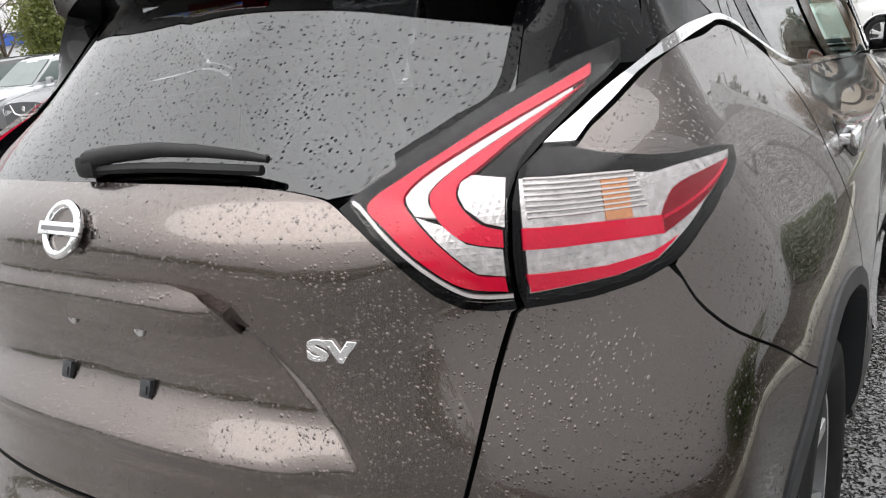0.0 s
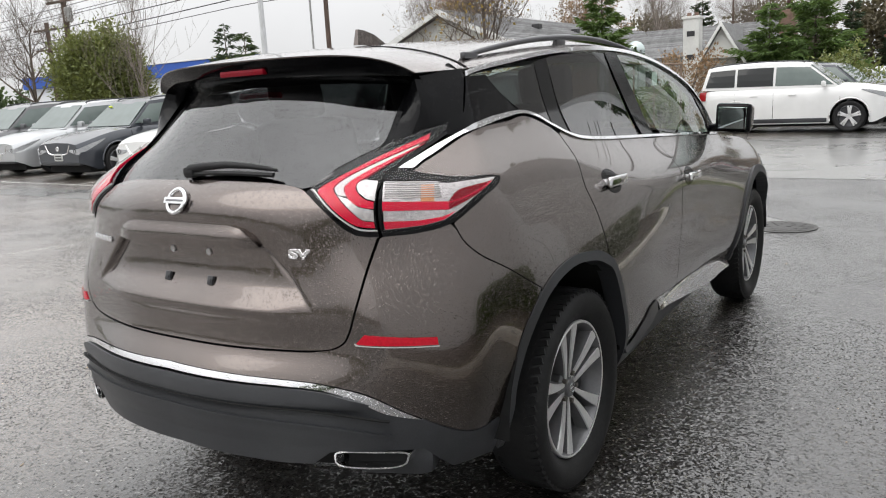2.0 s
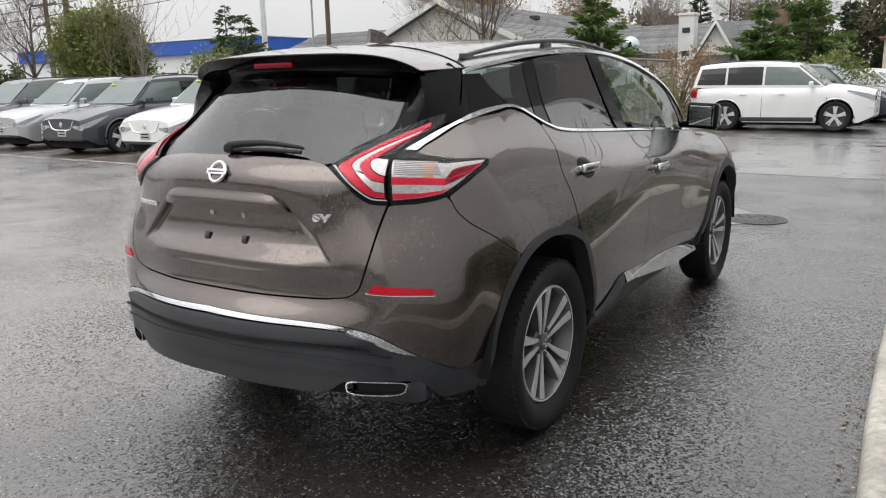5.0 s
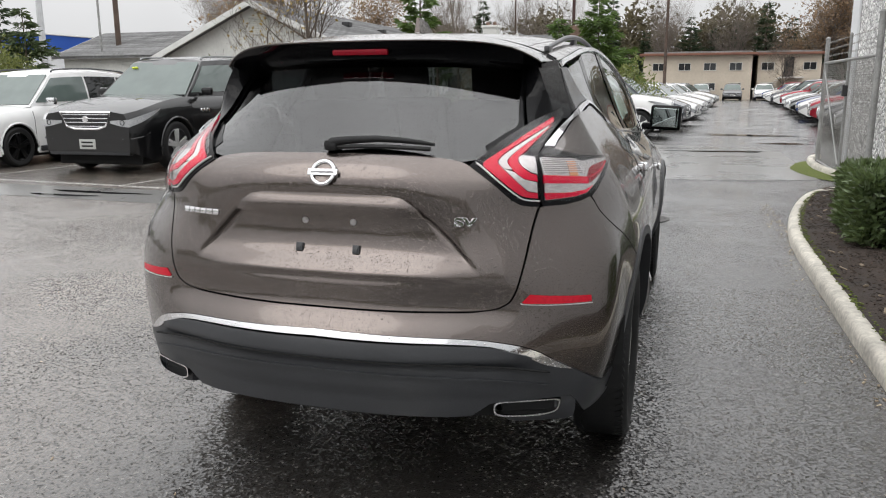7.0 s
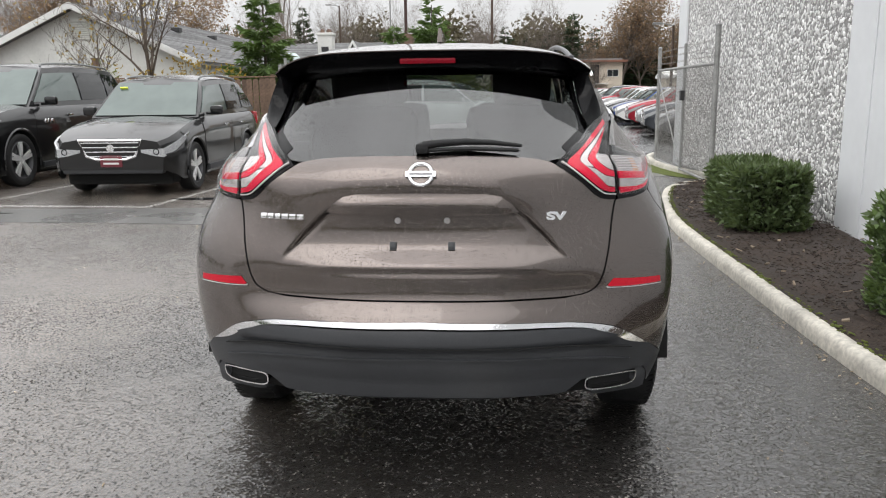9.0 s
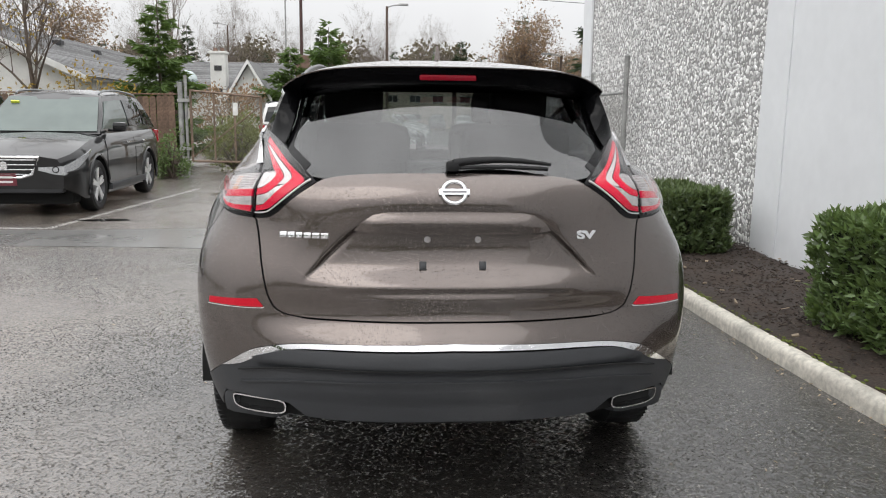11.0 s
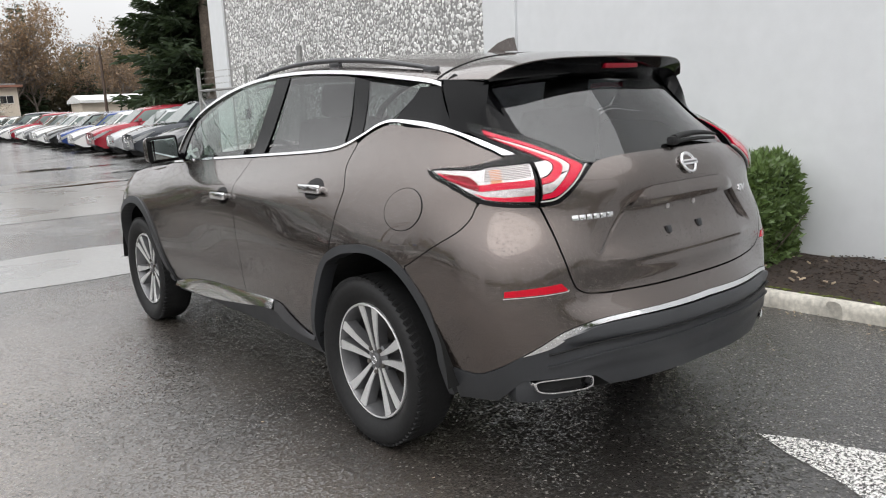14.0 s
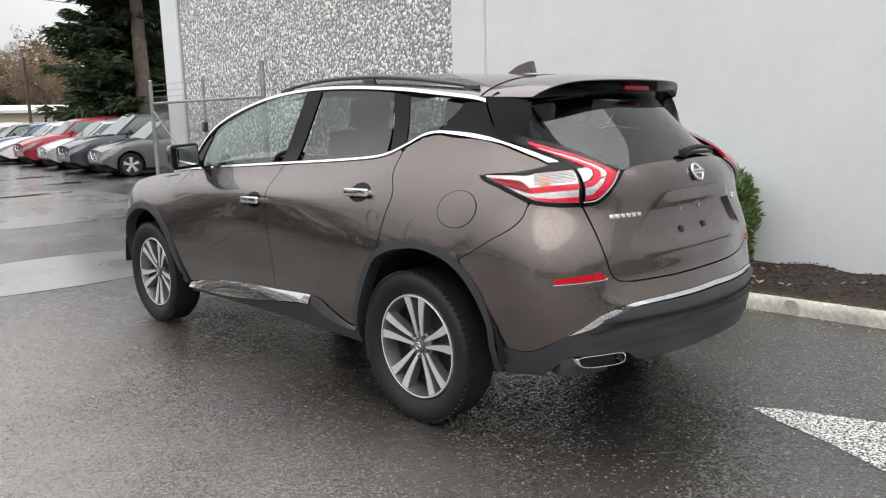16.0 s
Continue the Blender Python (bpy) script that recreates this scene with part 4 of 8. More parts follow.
def tail_frame(s, z, out=0.0):
    """A pose on the tail: x to the right as seen from behind, y up, z outwards."""
    p, n = on_tail(s, z, out)
    right = Vector((1, 0, 0)) - n * n.x
    right.normalize()
    up = n.cross(right)
    return Matrix.Translation(p) @ Matrix((right, up, n)).transposed().to_4x4()


m = tail_frame(0.0, 1.127, .006)
bm = bmesh.new()
tube(bm, [m @ Vector((.037 * math.cos(a), .037 * math.sin(a), .003)) for a in np.linspace(0, 2 * math.pi, 41)[:-1]], .0072, 10, True)
emblem = part("round_emblem", bm, CHROME, car, "chrome ring emblem with a plain bar", 60)
bm = bmesh.new()
block(bm, (0, 0, .007), (.1, .021, .008), .003)
bm.transform(m)
part("emblem_bar", bm, CHROME, emblem, "", 50)
bm = bmesh.new()
block(bm, (0, 0, .0115), (.078, .0065, .002), .0006)
bm.transform(m)
part("emblem_inset", bm, ALLOY_GREY, emblem)
bm = bmesh.new()
lathe(bm, [(.0, .031), (.002, .031), (.002, .0005)], 30, "Z")
bm.transform(m)
part("emblem_dish", bm, PAINT, emblem, "", 50)

# the model badge stays plain bars; the grade badge is lettered
for i in range(6):
    bm = bmesh.new()
    u = .632 - .2 * (i + .5) / 6
    block(bm, (0, 0, .003), (.025 if i not in (2,) else .022, .019, .006), .0025)
    bm.transform(tail_frame(-u, .985, 0))
    part("badge_bar", bm, CHROME, car, "", 50)
font = bpy.data.curves.new("grade", "FONT")
font.body, font.size, font.extrude, font.bevel_depth, font.align_x, font.align_y = "SV", .034, .003, .0008, "CENTER", "CENTER"
font.offset = .0012
text = bpy.data.objects.new("grade", font)
badge = mesh_object("grade_badge", [], [], None, car, "chrome letters SV")
badge.data = bpy.data.meshes.new_from_object(text)
badge.data.materials.clear()
badge.data.materials.append(CHROME)
badge.matrix_world = tail_frame(.483, .987, .001) @ Matrix.Diagonal((1.75, 1.05, 1, 1))
bpy.data.objects.remove(text)

# garnish over the plate recess, plate screws and clips
both_g = whole([(0, 1.069), (.232, 1.066), (.284, 1.057), (.324, 1.033), (.346, 1.006), (.3, 1.003), (0, 1.0)])


def garnish_relief(s, z):
    return .022 * smooth_step((1.075 - z) / .05) * smooth_step((.4 - np.abs(s)) / .14)


panel("plate_garnish", both_g, car, PAINT, lift=.003, thick=.03, step=.012, relief=garnish_relief)
for x in (-.087, .087):
    p, n = on_tail(x, .974, -.019)
    bm = bmesh.new()
    lathe(bm, [(0, .0105), (.003, .0105), (.0045, .007), (.0045, .003), (.002, .0025), (.002, .0005)], 20, "Z")
    bm.transform(tail_frame(x, .974, -.02))
    part("plate_screw", bm, LENS_WHITE, car, "pale plastic plate screw", 40)
for x in (-.099, .099):
    bm = bmesh.new()
    block(bm, (0, 0, .003), (.023, .027, .012), .002)
    block(bm, (0, -.002, .0105), (.014, .012, .002), .0005)
    bm.transform(tail_frame(x, .896, -.019))
    part("plate_clip", bm, BLACK_PLASTIC, car, "square black plate clip", 40)
bm = bmesh.new()
arm = [on_tail(s, z, .02)[0] for s, z in ((0.0, 1.205), (.06, 1.212), (.17, 1.217), (.27, 1.213), (.36, 1.205), (.4, 1.2))]
tube(bm, arm, lambda f: .0145 - .0095 * f, 8)
a0, n0 = on_tail(0.0, 1.203, .01)
block(bm, a0, (.045, .036, .036), .014)
wiper = part("rear_wiper", bm, RUBBER, car, "black rear wiper arm and blade", 50)
bm = bmesh.new()
tube(bm, [on_tail(s, z, .008)[0] for s, z in ((.02, 1.199), (.12, 1.2025), (.22, 1.202), (.3, 1.199), (.385, 1.195))], .0075, 6)
part("wiper_blade", bm, RUBBER, wiper, "", 50)

# exhaust tips
for flip in (1, -1):
    bm = bmesh.new()
    loop = []
    for j, (inset, depth) in enumerate(((0, 0), (.0, .1), (.0045, .1), (.0045, 0))):
        ring = []
        w, h = .094 - inset, .026 - inset
        for i in range(32):
            a = 2 * math.pi * i / 32
            ca, sa = math.cos(a), math.sin(a)
            x = math.copysign(abs(ca) ** .45, ca) * w
            z = math.copysign(abs(sa) ** .55, sa) * h
            x += .014 * sa * 1.0 if ca > 0 else .0
            ring.append(bm.verts.new((flip * (.64 + x), -.832 + .25 * (x + .11) + 1.2 * (x + .11) ** 2 + depth, .417 + z - x * .02)))
        loop.append(ring)
    for j in range(4):
        a, b = loop[j], loop[(j + 1) % 4]
        for i in range(32):
            bm.faces.new((a[i], a[(i + 1) % 32], b[(i + 1) % 32], b[i]))
    part("exhaust_tip", bm, CHROME, car, "flat chrome exhaust tip", 50)
    bm = bmesh.new()
    block(bm, (flip * .635, -.74, .416), (.17, .02, .045), .004, Euler((0, 0, flip * .42)).to_matrix())
    part("exhaust_baffle", bm, SEAM, car)
    bm = bmesh.new()
    block(bm, (flip * .63, -.62, .405), (.24, .24, .12), .045, Euler((0, 0, flip * .42)).to_matrix())
    part("bumper_pod", bm, BLACK_PLASTIC, car, "", 50)


# wheels: five pairs of machined spokes
def wheel(at, flip, spin):
    hub = thing("wheel", "", "", pose(*at) @ Matrix.Diagonal((.95, .945, .945, 1)))
    bm = bmesh.new()
    prof = [(.0, .24), (.03, .241), (.06, .252), (.072, .262), (.09, .282), (.104, .306), (.109, .33), (.105, .352), (.09, .368), (.06, .376), (0, .378), (-.06, .376), (-.09, .368), (-.106, .355), (-.112, .325), (-.1, .28), (-.07, .245), (-.03, .24)]
    lathe(bm, [(flip * u, r) for u, r in prof], 72, "X", (0, 0, 0), True)
    tyre = part("tyre", bm, RUBBER, hub, "black all-season tyre", 40)
    bm = bmesh.new()
    for k in range(72):
        a = 2 * math.pi * k / 72 + .02
        for u, tilt in ((.075, .35), (.035, -.25), (-.01, .2), (-.055, -.2)):
            c = Vector((flip * u, .3685 * math.cos(a), .3685 * math.sin(a)))
            if abs(u) > .09:
                c = Vector((flip * u, .36 * math.cos(a), .36 * math.sin(a)))
            turn = Matrix.Rotation(a, 3, "X") @ Matrix.Rotation(tilt, 3, "Y")
            block(bm, c, (.026 if abs(u) > .09 else .036, .016, .02), 0, turn)
    part("tread", bm, RUBBER, tyre)
    bm = bmesh.new()
    lathe(bm, [(flip * u, r) for u, r in ((.066, .259), (.078, .2575), (.081, .254), (.079, .248), (.062, .240), (-.02, .228), (-.06, .21))], 72)
    for f in bm.faces:
        f.material_index = 0 if max(v.co.yz.length for v in f.verts) > .25 else 1
    rim = part("rim", bm, (ALLOY, ALLOY_GREY), hub, "five twin-spoke alloy rim, machined faces over dark grey", 35)
    bm = bmesh.new()
    lathe(bm, [(flip * u, r) for u, r in ((.0, .231), (-.07, .212), (-.08, .1), (-.08, .01))], 48)
    part("rim_barrel", bm, ALLOY_DARK, rim, "", 50)
    for k in range(5):
        a = spin + 2 * math.pi * k / 5
        rad, tan = Vector((0, math.cos(a), math.sin(a))), Vector((0, -math.sin(a), math.cos(a)))
        web = []
        for lean in (-1, 1):
            bm = bmesh.new()
            rows = []
            for f in np.linspace(0, 1, 9):
                r = .04 + .208 * f
                off = lean * (.017 + .016 * f + .02 * f * f)
                w = .0072 + .0165 * f ** 1.15
                x = .046 + .03 * f ** .8
                c = rad * math.sqrt(max(r * r - off * off, 1e-6)) + tan * off
                ring = []
                for t, d in ((-1.35, .05), (-1.0, .006), (-.92, 0), (.92, 0), (1.0, .006), (1.35, .05)):
                    ring.append(bm.verts.new(c + tan * (w * t) + Vector((flip * (x - d), 0, 0))))
                rows.append(ring)
            for i in range(8):
                for j in range(6):
                    f = bm.faces.new((rows[i][j], rows[i][(j + 1) % 6], rows[i + 1][(j + 1) % 6], rows[i + 1][j]))
                    f.material_index = 0 if j in (1, 2, 3) else 1
            bm.faces.new(rows[0])
            bm.faces.new(rows[-1])
            part("spoke", bm, (ALLOY, ALLOY_GREY), rim, "", 40)
        bm = bmesh.new()
        for f in np.linspace(0, 1, 7):
            r = .06 + .178 * f
            x = .026 + .014 * f
            web.append([bm.verts.new(rad * r + tan * (t * (.014 + .03 * f)) + Vector((flip * (x - (.01 if abs(t) < .5 else 0)), 0, 0))) for t in (-1, -.4, .4, 1)])
        for ra, rb in zip(web, web[1:]):
            for j in range(3):
                bm.faces.new((ra[j], ra[j + 1], rb[j + 1], rb[j]))
        bmesh.ops.solidify(bm, geom=bm.faces[:], thickness=.012)
        part("spoke_web", bm, ALLOY_DARK, rim, "", 40)
    bm = bmesh.new()
    lathe(bm, [(flip * u, r) for u, r in ((-.02, .078), (.035, .074), (.046, .06), (.046, .036), (.056, .033), (.059, .028), (.059, .0005))], 40)
    part("hub_cap", bm, ALLOY_GREY, rim, "", 40)
    bm = bmesh.new()
    tube(bm, [Vector((flip * .06, .017 * math.cos(q), .017 * math.sin(q))) for q in np.linspace(0, 2 * math.pi, 21)[:-1]], .003, 6, True)
    block(bm, Vector((flip * .061, 0, 0)), (.004, .048, .009), .001, None, 1)
    part("hub_emblem", bm, CHROME, rim, "", 50)
    for k in range(5):
        a = spin + 2 * math.pi * (k + .5) / 5
        bm = bmesh.new()
        c = Vector((flip * .05, .055 * math.cos(a), .055 * math.sin(a)))
        rod(bm, c - Vector((flip * .01, 0, 0)), c + Vector((flip * .008, 0, 0)), .0105, n=6)
        part("wheel_nut", bm, BRAKE, rim)
    bm = bmesh.new()
    lathe(bm, [(flip * u, r) for u, r in ((-.05, .155), (-.035, .155), (-.035, .06), (-.02, .05))], 40)
    part("brake_disc", bm, BRAKE, hub, "", 50)
    return hub


for flip, y, spin in ((1, 0.075, .5), (-1, 0.075, .3), (1, 2.824, .1), (-1, 2.824, .9)):
    w = wheel((flip * .808, y, .3575), flip, spin)
    w.parent = car

# cabin, dimly seen through the panes
def seat(x, y):
    bm = bmesh.new()
    block(bm, (x, y, .78), (.5, .5, .18), .06)
    part("seat_cushion", bm, SEAT, car, "", 60)
    bm = bmesh.new()
    block(bm, (x, y - .28, 1.06), (.48, .14, .56), .06, Euler((radians(12), 0, 0)).to_matrix())
    part("seat_back", bm, SEAT, car, "dark cloth seat back", 60)
    bm = bmesh.new()
    block(bm, (x, y - .36, 1.42), (.25, .09, .17), .04, Euler((radians(12), 0, 0)).to_matrix())
    part("head_rest", bm, SEAT, car, "", 60)


for x in (-.37, .37):
    seat(x, 1.32)
    seat(x * .95, .45)
bm = bmesh.new()
block(bm, (0, 2.15, .95), (1.45, .5, .22), .08)
part("dashboard", bm, SEAT, car, "", 60)
bm = bmesh.new()
tube(bm, [(-.37 + .185 * math.cos(a), 1.84 - .06 * math.sin(a), 1.03 + .17 * math.sin(a)) for a in np.linspace(0, 2 * math.pi, 33)[:-1]], .014, 8, True)
part("steering_wheel", bm, SEAT, car, "", 60)
bm = bmesh.new()
block(bm, (0, .9, .58), (1.5, 2.9, .05), .02)
part("cabin_floor", bm, SEAM, car)
bm = bmesh.new()
block(bm, (0, -.42, .95), (1.2, .5, .04), .01)
part("parcel_shelf", bm, SEAT, car)
sheet("headliner", [[roof_point(y, k) - np.array([0, 0, .05]) for k in np.linspace(-.92, .92, 13)] for y in np.linspace(-.2, 1.7, 8)], TRIM_GREY, car)

# ---- ground ----
def asphalt():
    m = bpy.data.materials.new("wet_asphalt")
    m.use_nodes = True
    nt = m.node_tree
    b = nt.nodes["Principled BSDF"]
    add, link = nt.nodes.new, nt.links.new
    tc = add("ShaderNodeTexCoord")

    def noise_at(scale, detail, lo, hi, to_lo, to_hi):
        t = add("ShaderNodeTexNoise")
        t.inputs["Scale"].default_value, t.inputs["Detail"].default_value = scale, detail
        link(tc.outputs["Object"], t.inputs["Vector"])
        r = add("ShaderNodeMapRange")
        for key, value in (("From Min", lo), ("From Max", hi), ("To Min", to_lo), ("To Max", to_hi)):
            r.inputs[key].default_value = value
        link(t.outputs["Fac"], r.inputs["Value"])
        return t.outputs["Fac"], r.outputs["Result"]

    stones = add("ShaderNodeTexVoronoi")
    stones.inputs["Scale"].default_value = 118
    link(tc.outputs["Object"], stones.inputs["Vector"])
    sep = add("ShaderNodeSeparateColor")
    link(stones.outputs["Color"], sep.inputs["Color"])
    ramp = add("ShaderNodeValToRGB")
    ramp.color_ramp.elements[0].color, ramp.color_ramp.elements[1].color = (0.0076, 0.0066, 0.0058, 1), (0.0385, 0.0325, 0.0275, 1)
    link(sep.outputs[0], ramp.inputs["Fac"])
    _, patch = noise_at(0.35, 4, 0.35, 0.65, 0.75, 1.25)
    # base colour painted paler leftwards for sky sheen, darker on the wall side
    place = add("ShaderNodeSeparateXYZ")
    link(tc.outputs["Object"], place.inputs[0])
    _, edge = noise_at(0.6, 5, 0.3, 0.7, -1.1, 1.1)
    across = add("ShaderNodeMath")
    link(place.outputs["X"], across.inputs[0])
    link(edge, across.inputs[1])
    sky_sheen = add("ShaderNodeMapRange")
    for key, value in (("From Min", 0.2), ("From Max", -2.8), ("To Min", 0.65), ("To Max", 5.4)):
        sky_sheen.inputs[key].default_value = value
    sky_sheen.interpolation_type = "SMOOTHSTEP"
    link(across.outputs[0], sky_sheen.inputs["Value"])
    tone_and_sheen = add("ShaderNodeMath")
    tone_and_sheen.operation = "MULTIPLY"
    link(patch, tone_and_sheen.inputs[0])
    link(sky_sheen.outputs["Result"], tone_and_sheen.inputs[1])
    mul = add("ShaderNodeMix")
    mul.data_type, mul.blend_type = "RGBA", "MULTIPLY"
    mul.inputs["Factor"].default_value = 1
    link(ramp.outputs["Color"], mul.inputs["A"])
    link(tone_and_sheen.outputs[0], mul.inputs["B"])
    # a pale stone here and there
    pale, chip = add("ShaderNodeMath"), add("ShaderNodeMix")
    pale.operation = "GREATER_THAN"
    pale.inputs[1].default_value = 0.968
    link(sep.outputs[1], pale.inputs[0])
    chip.data_type = "RGBA"
    chip.inputs["B"].default_value = (0.3, 0.285, 0.26, 1)
    link(pale.outputs[0], chip.inputs["Factor"])
    link(mul.outputs["Result"], chip.inputs["A"])
    link(chip.outputs["Result"], b.inputs["Base Color"])
    _, wet = noise_at(0.55, 5, 0.42, 0.62, 0.35, 0.55)
    link(wet, b.inputs["Roughness"])
    b.inputs["Specular IOR Level"].default_value = 0.5
    _, film = noise_at(0.8, 6, 0.38, 0.64, 0.1, 0.26)
    link(film, b.inputs["Coat Roughness"])
    b.inputs["Coat Weight"].default_value = 1.0
    b.inputs["Coat IOR"].default_value = 1.75
    geo, tilt, lean, sum_up, unit = add("ShaderNodeNewGeometry"), add("ShaderNodeVectorMath"), add("ShaderNodeVectorMath"), add("ShaderNodeVectorMath"), add("ShaderNodeVectorMath")
    tilt.operation, lean.operation, sum_up.operation, unit.operation = "SUBTRACT", "MULTIPLY", "ADD", "NORMALIZE"
    link(stones.outputs["Color"], tilt.inputs[0])
    tilt.inputs[1].default_value = (0.5, 0.5, 0.5)
    link(tilt.outputs[0], lean.inputs[0])
    lean.inputs[1].default_value = (0.54, 0.54, 0.0)
    link(lean.outputs[0], sum_up.inputs[0])
    link(geo.outputs["Normal"], sum_up.inputs[1])
    link(sum_up.outputs[0], unit.inputs[0])
    bn = add("ShaderNodeBump")
    bn.inputs["Strength"].default_value, bn.inputs["Distance"].default_value = 0.8, 0.003
    link(stones.outputs["Distance"], bn.inputs["Height"])
    link(unit.outputs[0], bn.inputs["Normal"])
    link(bn.outputs["Normal"], b.inputs["Normal"])
    link(unit.outputs[0], b.inputs["Coat Normal"])
    return m


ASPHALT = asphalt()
CONCRETE = material("kerb_concrete", (0.54, 0.51, 0.45), rough=0.85, grain=0.22, grain_scale=35, stain=0.25, stain_scale=3, bump=0.6, bump_scale=120)
MULCH = material("dark_bark_mulch", (0.035, 0.024, 0.018), rough=0.85, grain=0.4, grain_scale=60, stain=0.3, stain_scale=4, bump=1.0, bump_scale=70)
CHIPS = material("bark_chips", (0.042, 0.029, 0.021), rough=0.85, island_random=0.6)
LITTER = material("dry_litter", (0.35, 0.28, 0.2), rough=0.8, island_random=0.5)
MOSS = material("moss", (0.1, 0.125, 0.02), rough=0.95, grain=0.4, grain_scale=50, bump=1.0, bump_scale=150)
WALL_WHITE = material("white_painted_concrete", (0.74, 0.755, 0.77), rough=0.7, grain=0.02, grain_scale=8, stain=0.035, stain_scale=1.2, bump=0.15, bump_scale=90)
AGG_BED = material("aggregate_bed", (0.3, 0.295, 0.29), rough=0.9, grain=0.2, grain_scale=50)
AGG = material("exposed_stone_chips", (0.74, 0.735, 0.725), rough=0.75, island_random=0.38, object_random=0.3, grain=0.15, grain_scale=30)

bm = bmesh.new()
bmesh.ops.create_grid(bm, x_segments=2, y_segments=2, size=900)
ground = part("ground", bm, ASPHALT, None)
tagged(ground, "wet dark asphalt of a car lot, speckled with pale stone", "ground", kind="structure")

# kerb: a rounded concrete line that turns in at its far end
def kerb_mesh(name, line, label):
    prof = [(.012, -.02), (.016, .055), (.027, .086), (.048, .1), (.085, .101), (.11, .096), (.125, .08), (.125, -.02)]
    bm = bmesh.new()
    pts = [Vector((x, y, 0)) for x, y in line]
    rows = []
    for i, p in enumerate(pts):
        d = (pts[min(i + 1, len(pts) - 1)] - pts[max(i - 1, 0)]).normalized()
        side = Vector((d.y, -d.x, 0))
        wob = .003 * noise.noise(p * 5)
        rows.append([bm.verts.new(p + side * (u + wob) + Vector((0, 0, v + .003 * noise.noise(p * 9 + Vector((u * 30, 0, 0)))))) for u, v in prof])
    for a, b in zip(rows, rows[1:]):
        for j in range(len(prof) - 1):
            bm.faces.new((a[j], b[j], b[j + 1], a[j + 1]))
    bm.faces.new(rows[0])
    bm.faces.new(rows[-1])
    return tagged(part(name, bm, CONCRETE, None, "", 50), label, "kerb", kind="structure")


straight = bend([(2.14, -6.0), (2.12, -4.0), (2.11, -2.2), (2.08, -1.0), (2.045, -.2), (2.005, .6), (1.985, 1.5), (1.98, 2.5), (1.975, 3.6)], 9)
turn_in = bend([(1.975, 3.6), (2.0, 4.5), (2.1, 5.5), (2.28, 6.5), (2.52, 7.4), (2.85, 7.95), (3.3, 8.35), (3.58, 8.5)], 8)
cuts = [-3.2, -.53, 2.465]
full = straight + turn_in[1:]
pieces = []
acc = [full[0]]
for a, b in zip(full, full[1:]):
    if any(a[1] < c <= b[1] for c in cuts):
        cut = [c for c in cuts if a[1] < c <= b[1]][0]
        pieces.append(acc + [(b[0], cut - .003)])
        acc = [(b[0], cut + .003), (b[0], b[1] + .03)]
    else:
        acc.append(b)
pieces.append(acc)
for p in pieces:
    kerb_mesh("kerb", p, "weathered pale concrete kerb with mossy back edge")
kerb_mesh("kerb_far", bend([(3.62, 8.95), (3.3, 9.8), (3.12, 11.2), (3.2, 12.6), (3.45, 13.4)], 8), "pale concrete kerb at the gate")

# planting bed behind the kerb
bm = bmesh.new()
rows = []
for y in np.arange(-6, 8.3, .12):
    x0 = np.interp(y, [p[1] for p in full], [p[0] for p in full]) + .105
    row = []
    for f in np.linspace(0, 1, 12):
        x = x0 + (3.75 - x0) * f
        row.append(bm.verts.new((x, y, .082 + (.02 + .015 * min(1, f * 6)) * noise.noise(Vector((x * 3, y * 3, 0))) + .04 * math.sin(min(1, f * 1.2) * 2.6))))
    rows.append(row)
for a, b in zip(rows, rows[1:]):
    for j in range(11):
        bm.faces.new((a[j], a[j + 1], b[j + 1], b[j]))
tagged(part("planting_bed", bm, MULCH, None, "", 180), "dark bark mulch bed between kerb and wall", "mulch bed", kind="structure")
rng = random.Random(4)


def scatter(name, count, where, size, mat, label, category):
    verts, faces = [], []
    for _ in range(count):
        c = where()
        L, w, h = (size * rng.uniform(.5, 1.5) * k for k in (1, .45, .2))
        m = Matrix.Translation(c) @ Euler((rng.uniform(-.4, .4), rng.uniform(-.4, .4), rng.uniform(0, 6.3))).to_matrix().to_4x4()
        base = len(verts)
        verts += [m @ Vector((sx * L / 2, sy * w / 2 * (.6 if sx > 0 else 1), sz * h / 2)) for sx in (-1, 1) for sy in (-1, 1) for sz in (-1, 1)]
        faces += [tuple(base + i for i in f) for f in ((0, 1, 3, 2), (4, 6, 7, 5), (0, 4, 5, 1), (2, 3, 7, 6), (0, 2, 6, 4), (1, 5, 7, 3))]
    return tagged(mesh_object(name, verts, faces, mat), label, category, kind="stuff")


def bed_spot():
    y = rng.uniform(-5.5, 8)
    x0 = float(np.interp(y, [p[1] for p in full], [p[0] for p in full])) + .16
    x = rng.uniform(x0, 3.4)
    return Vector((x, y, .125 + .035 * noise.noise(Vector((x * 3, y * 3, 0)))))


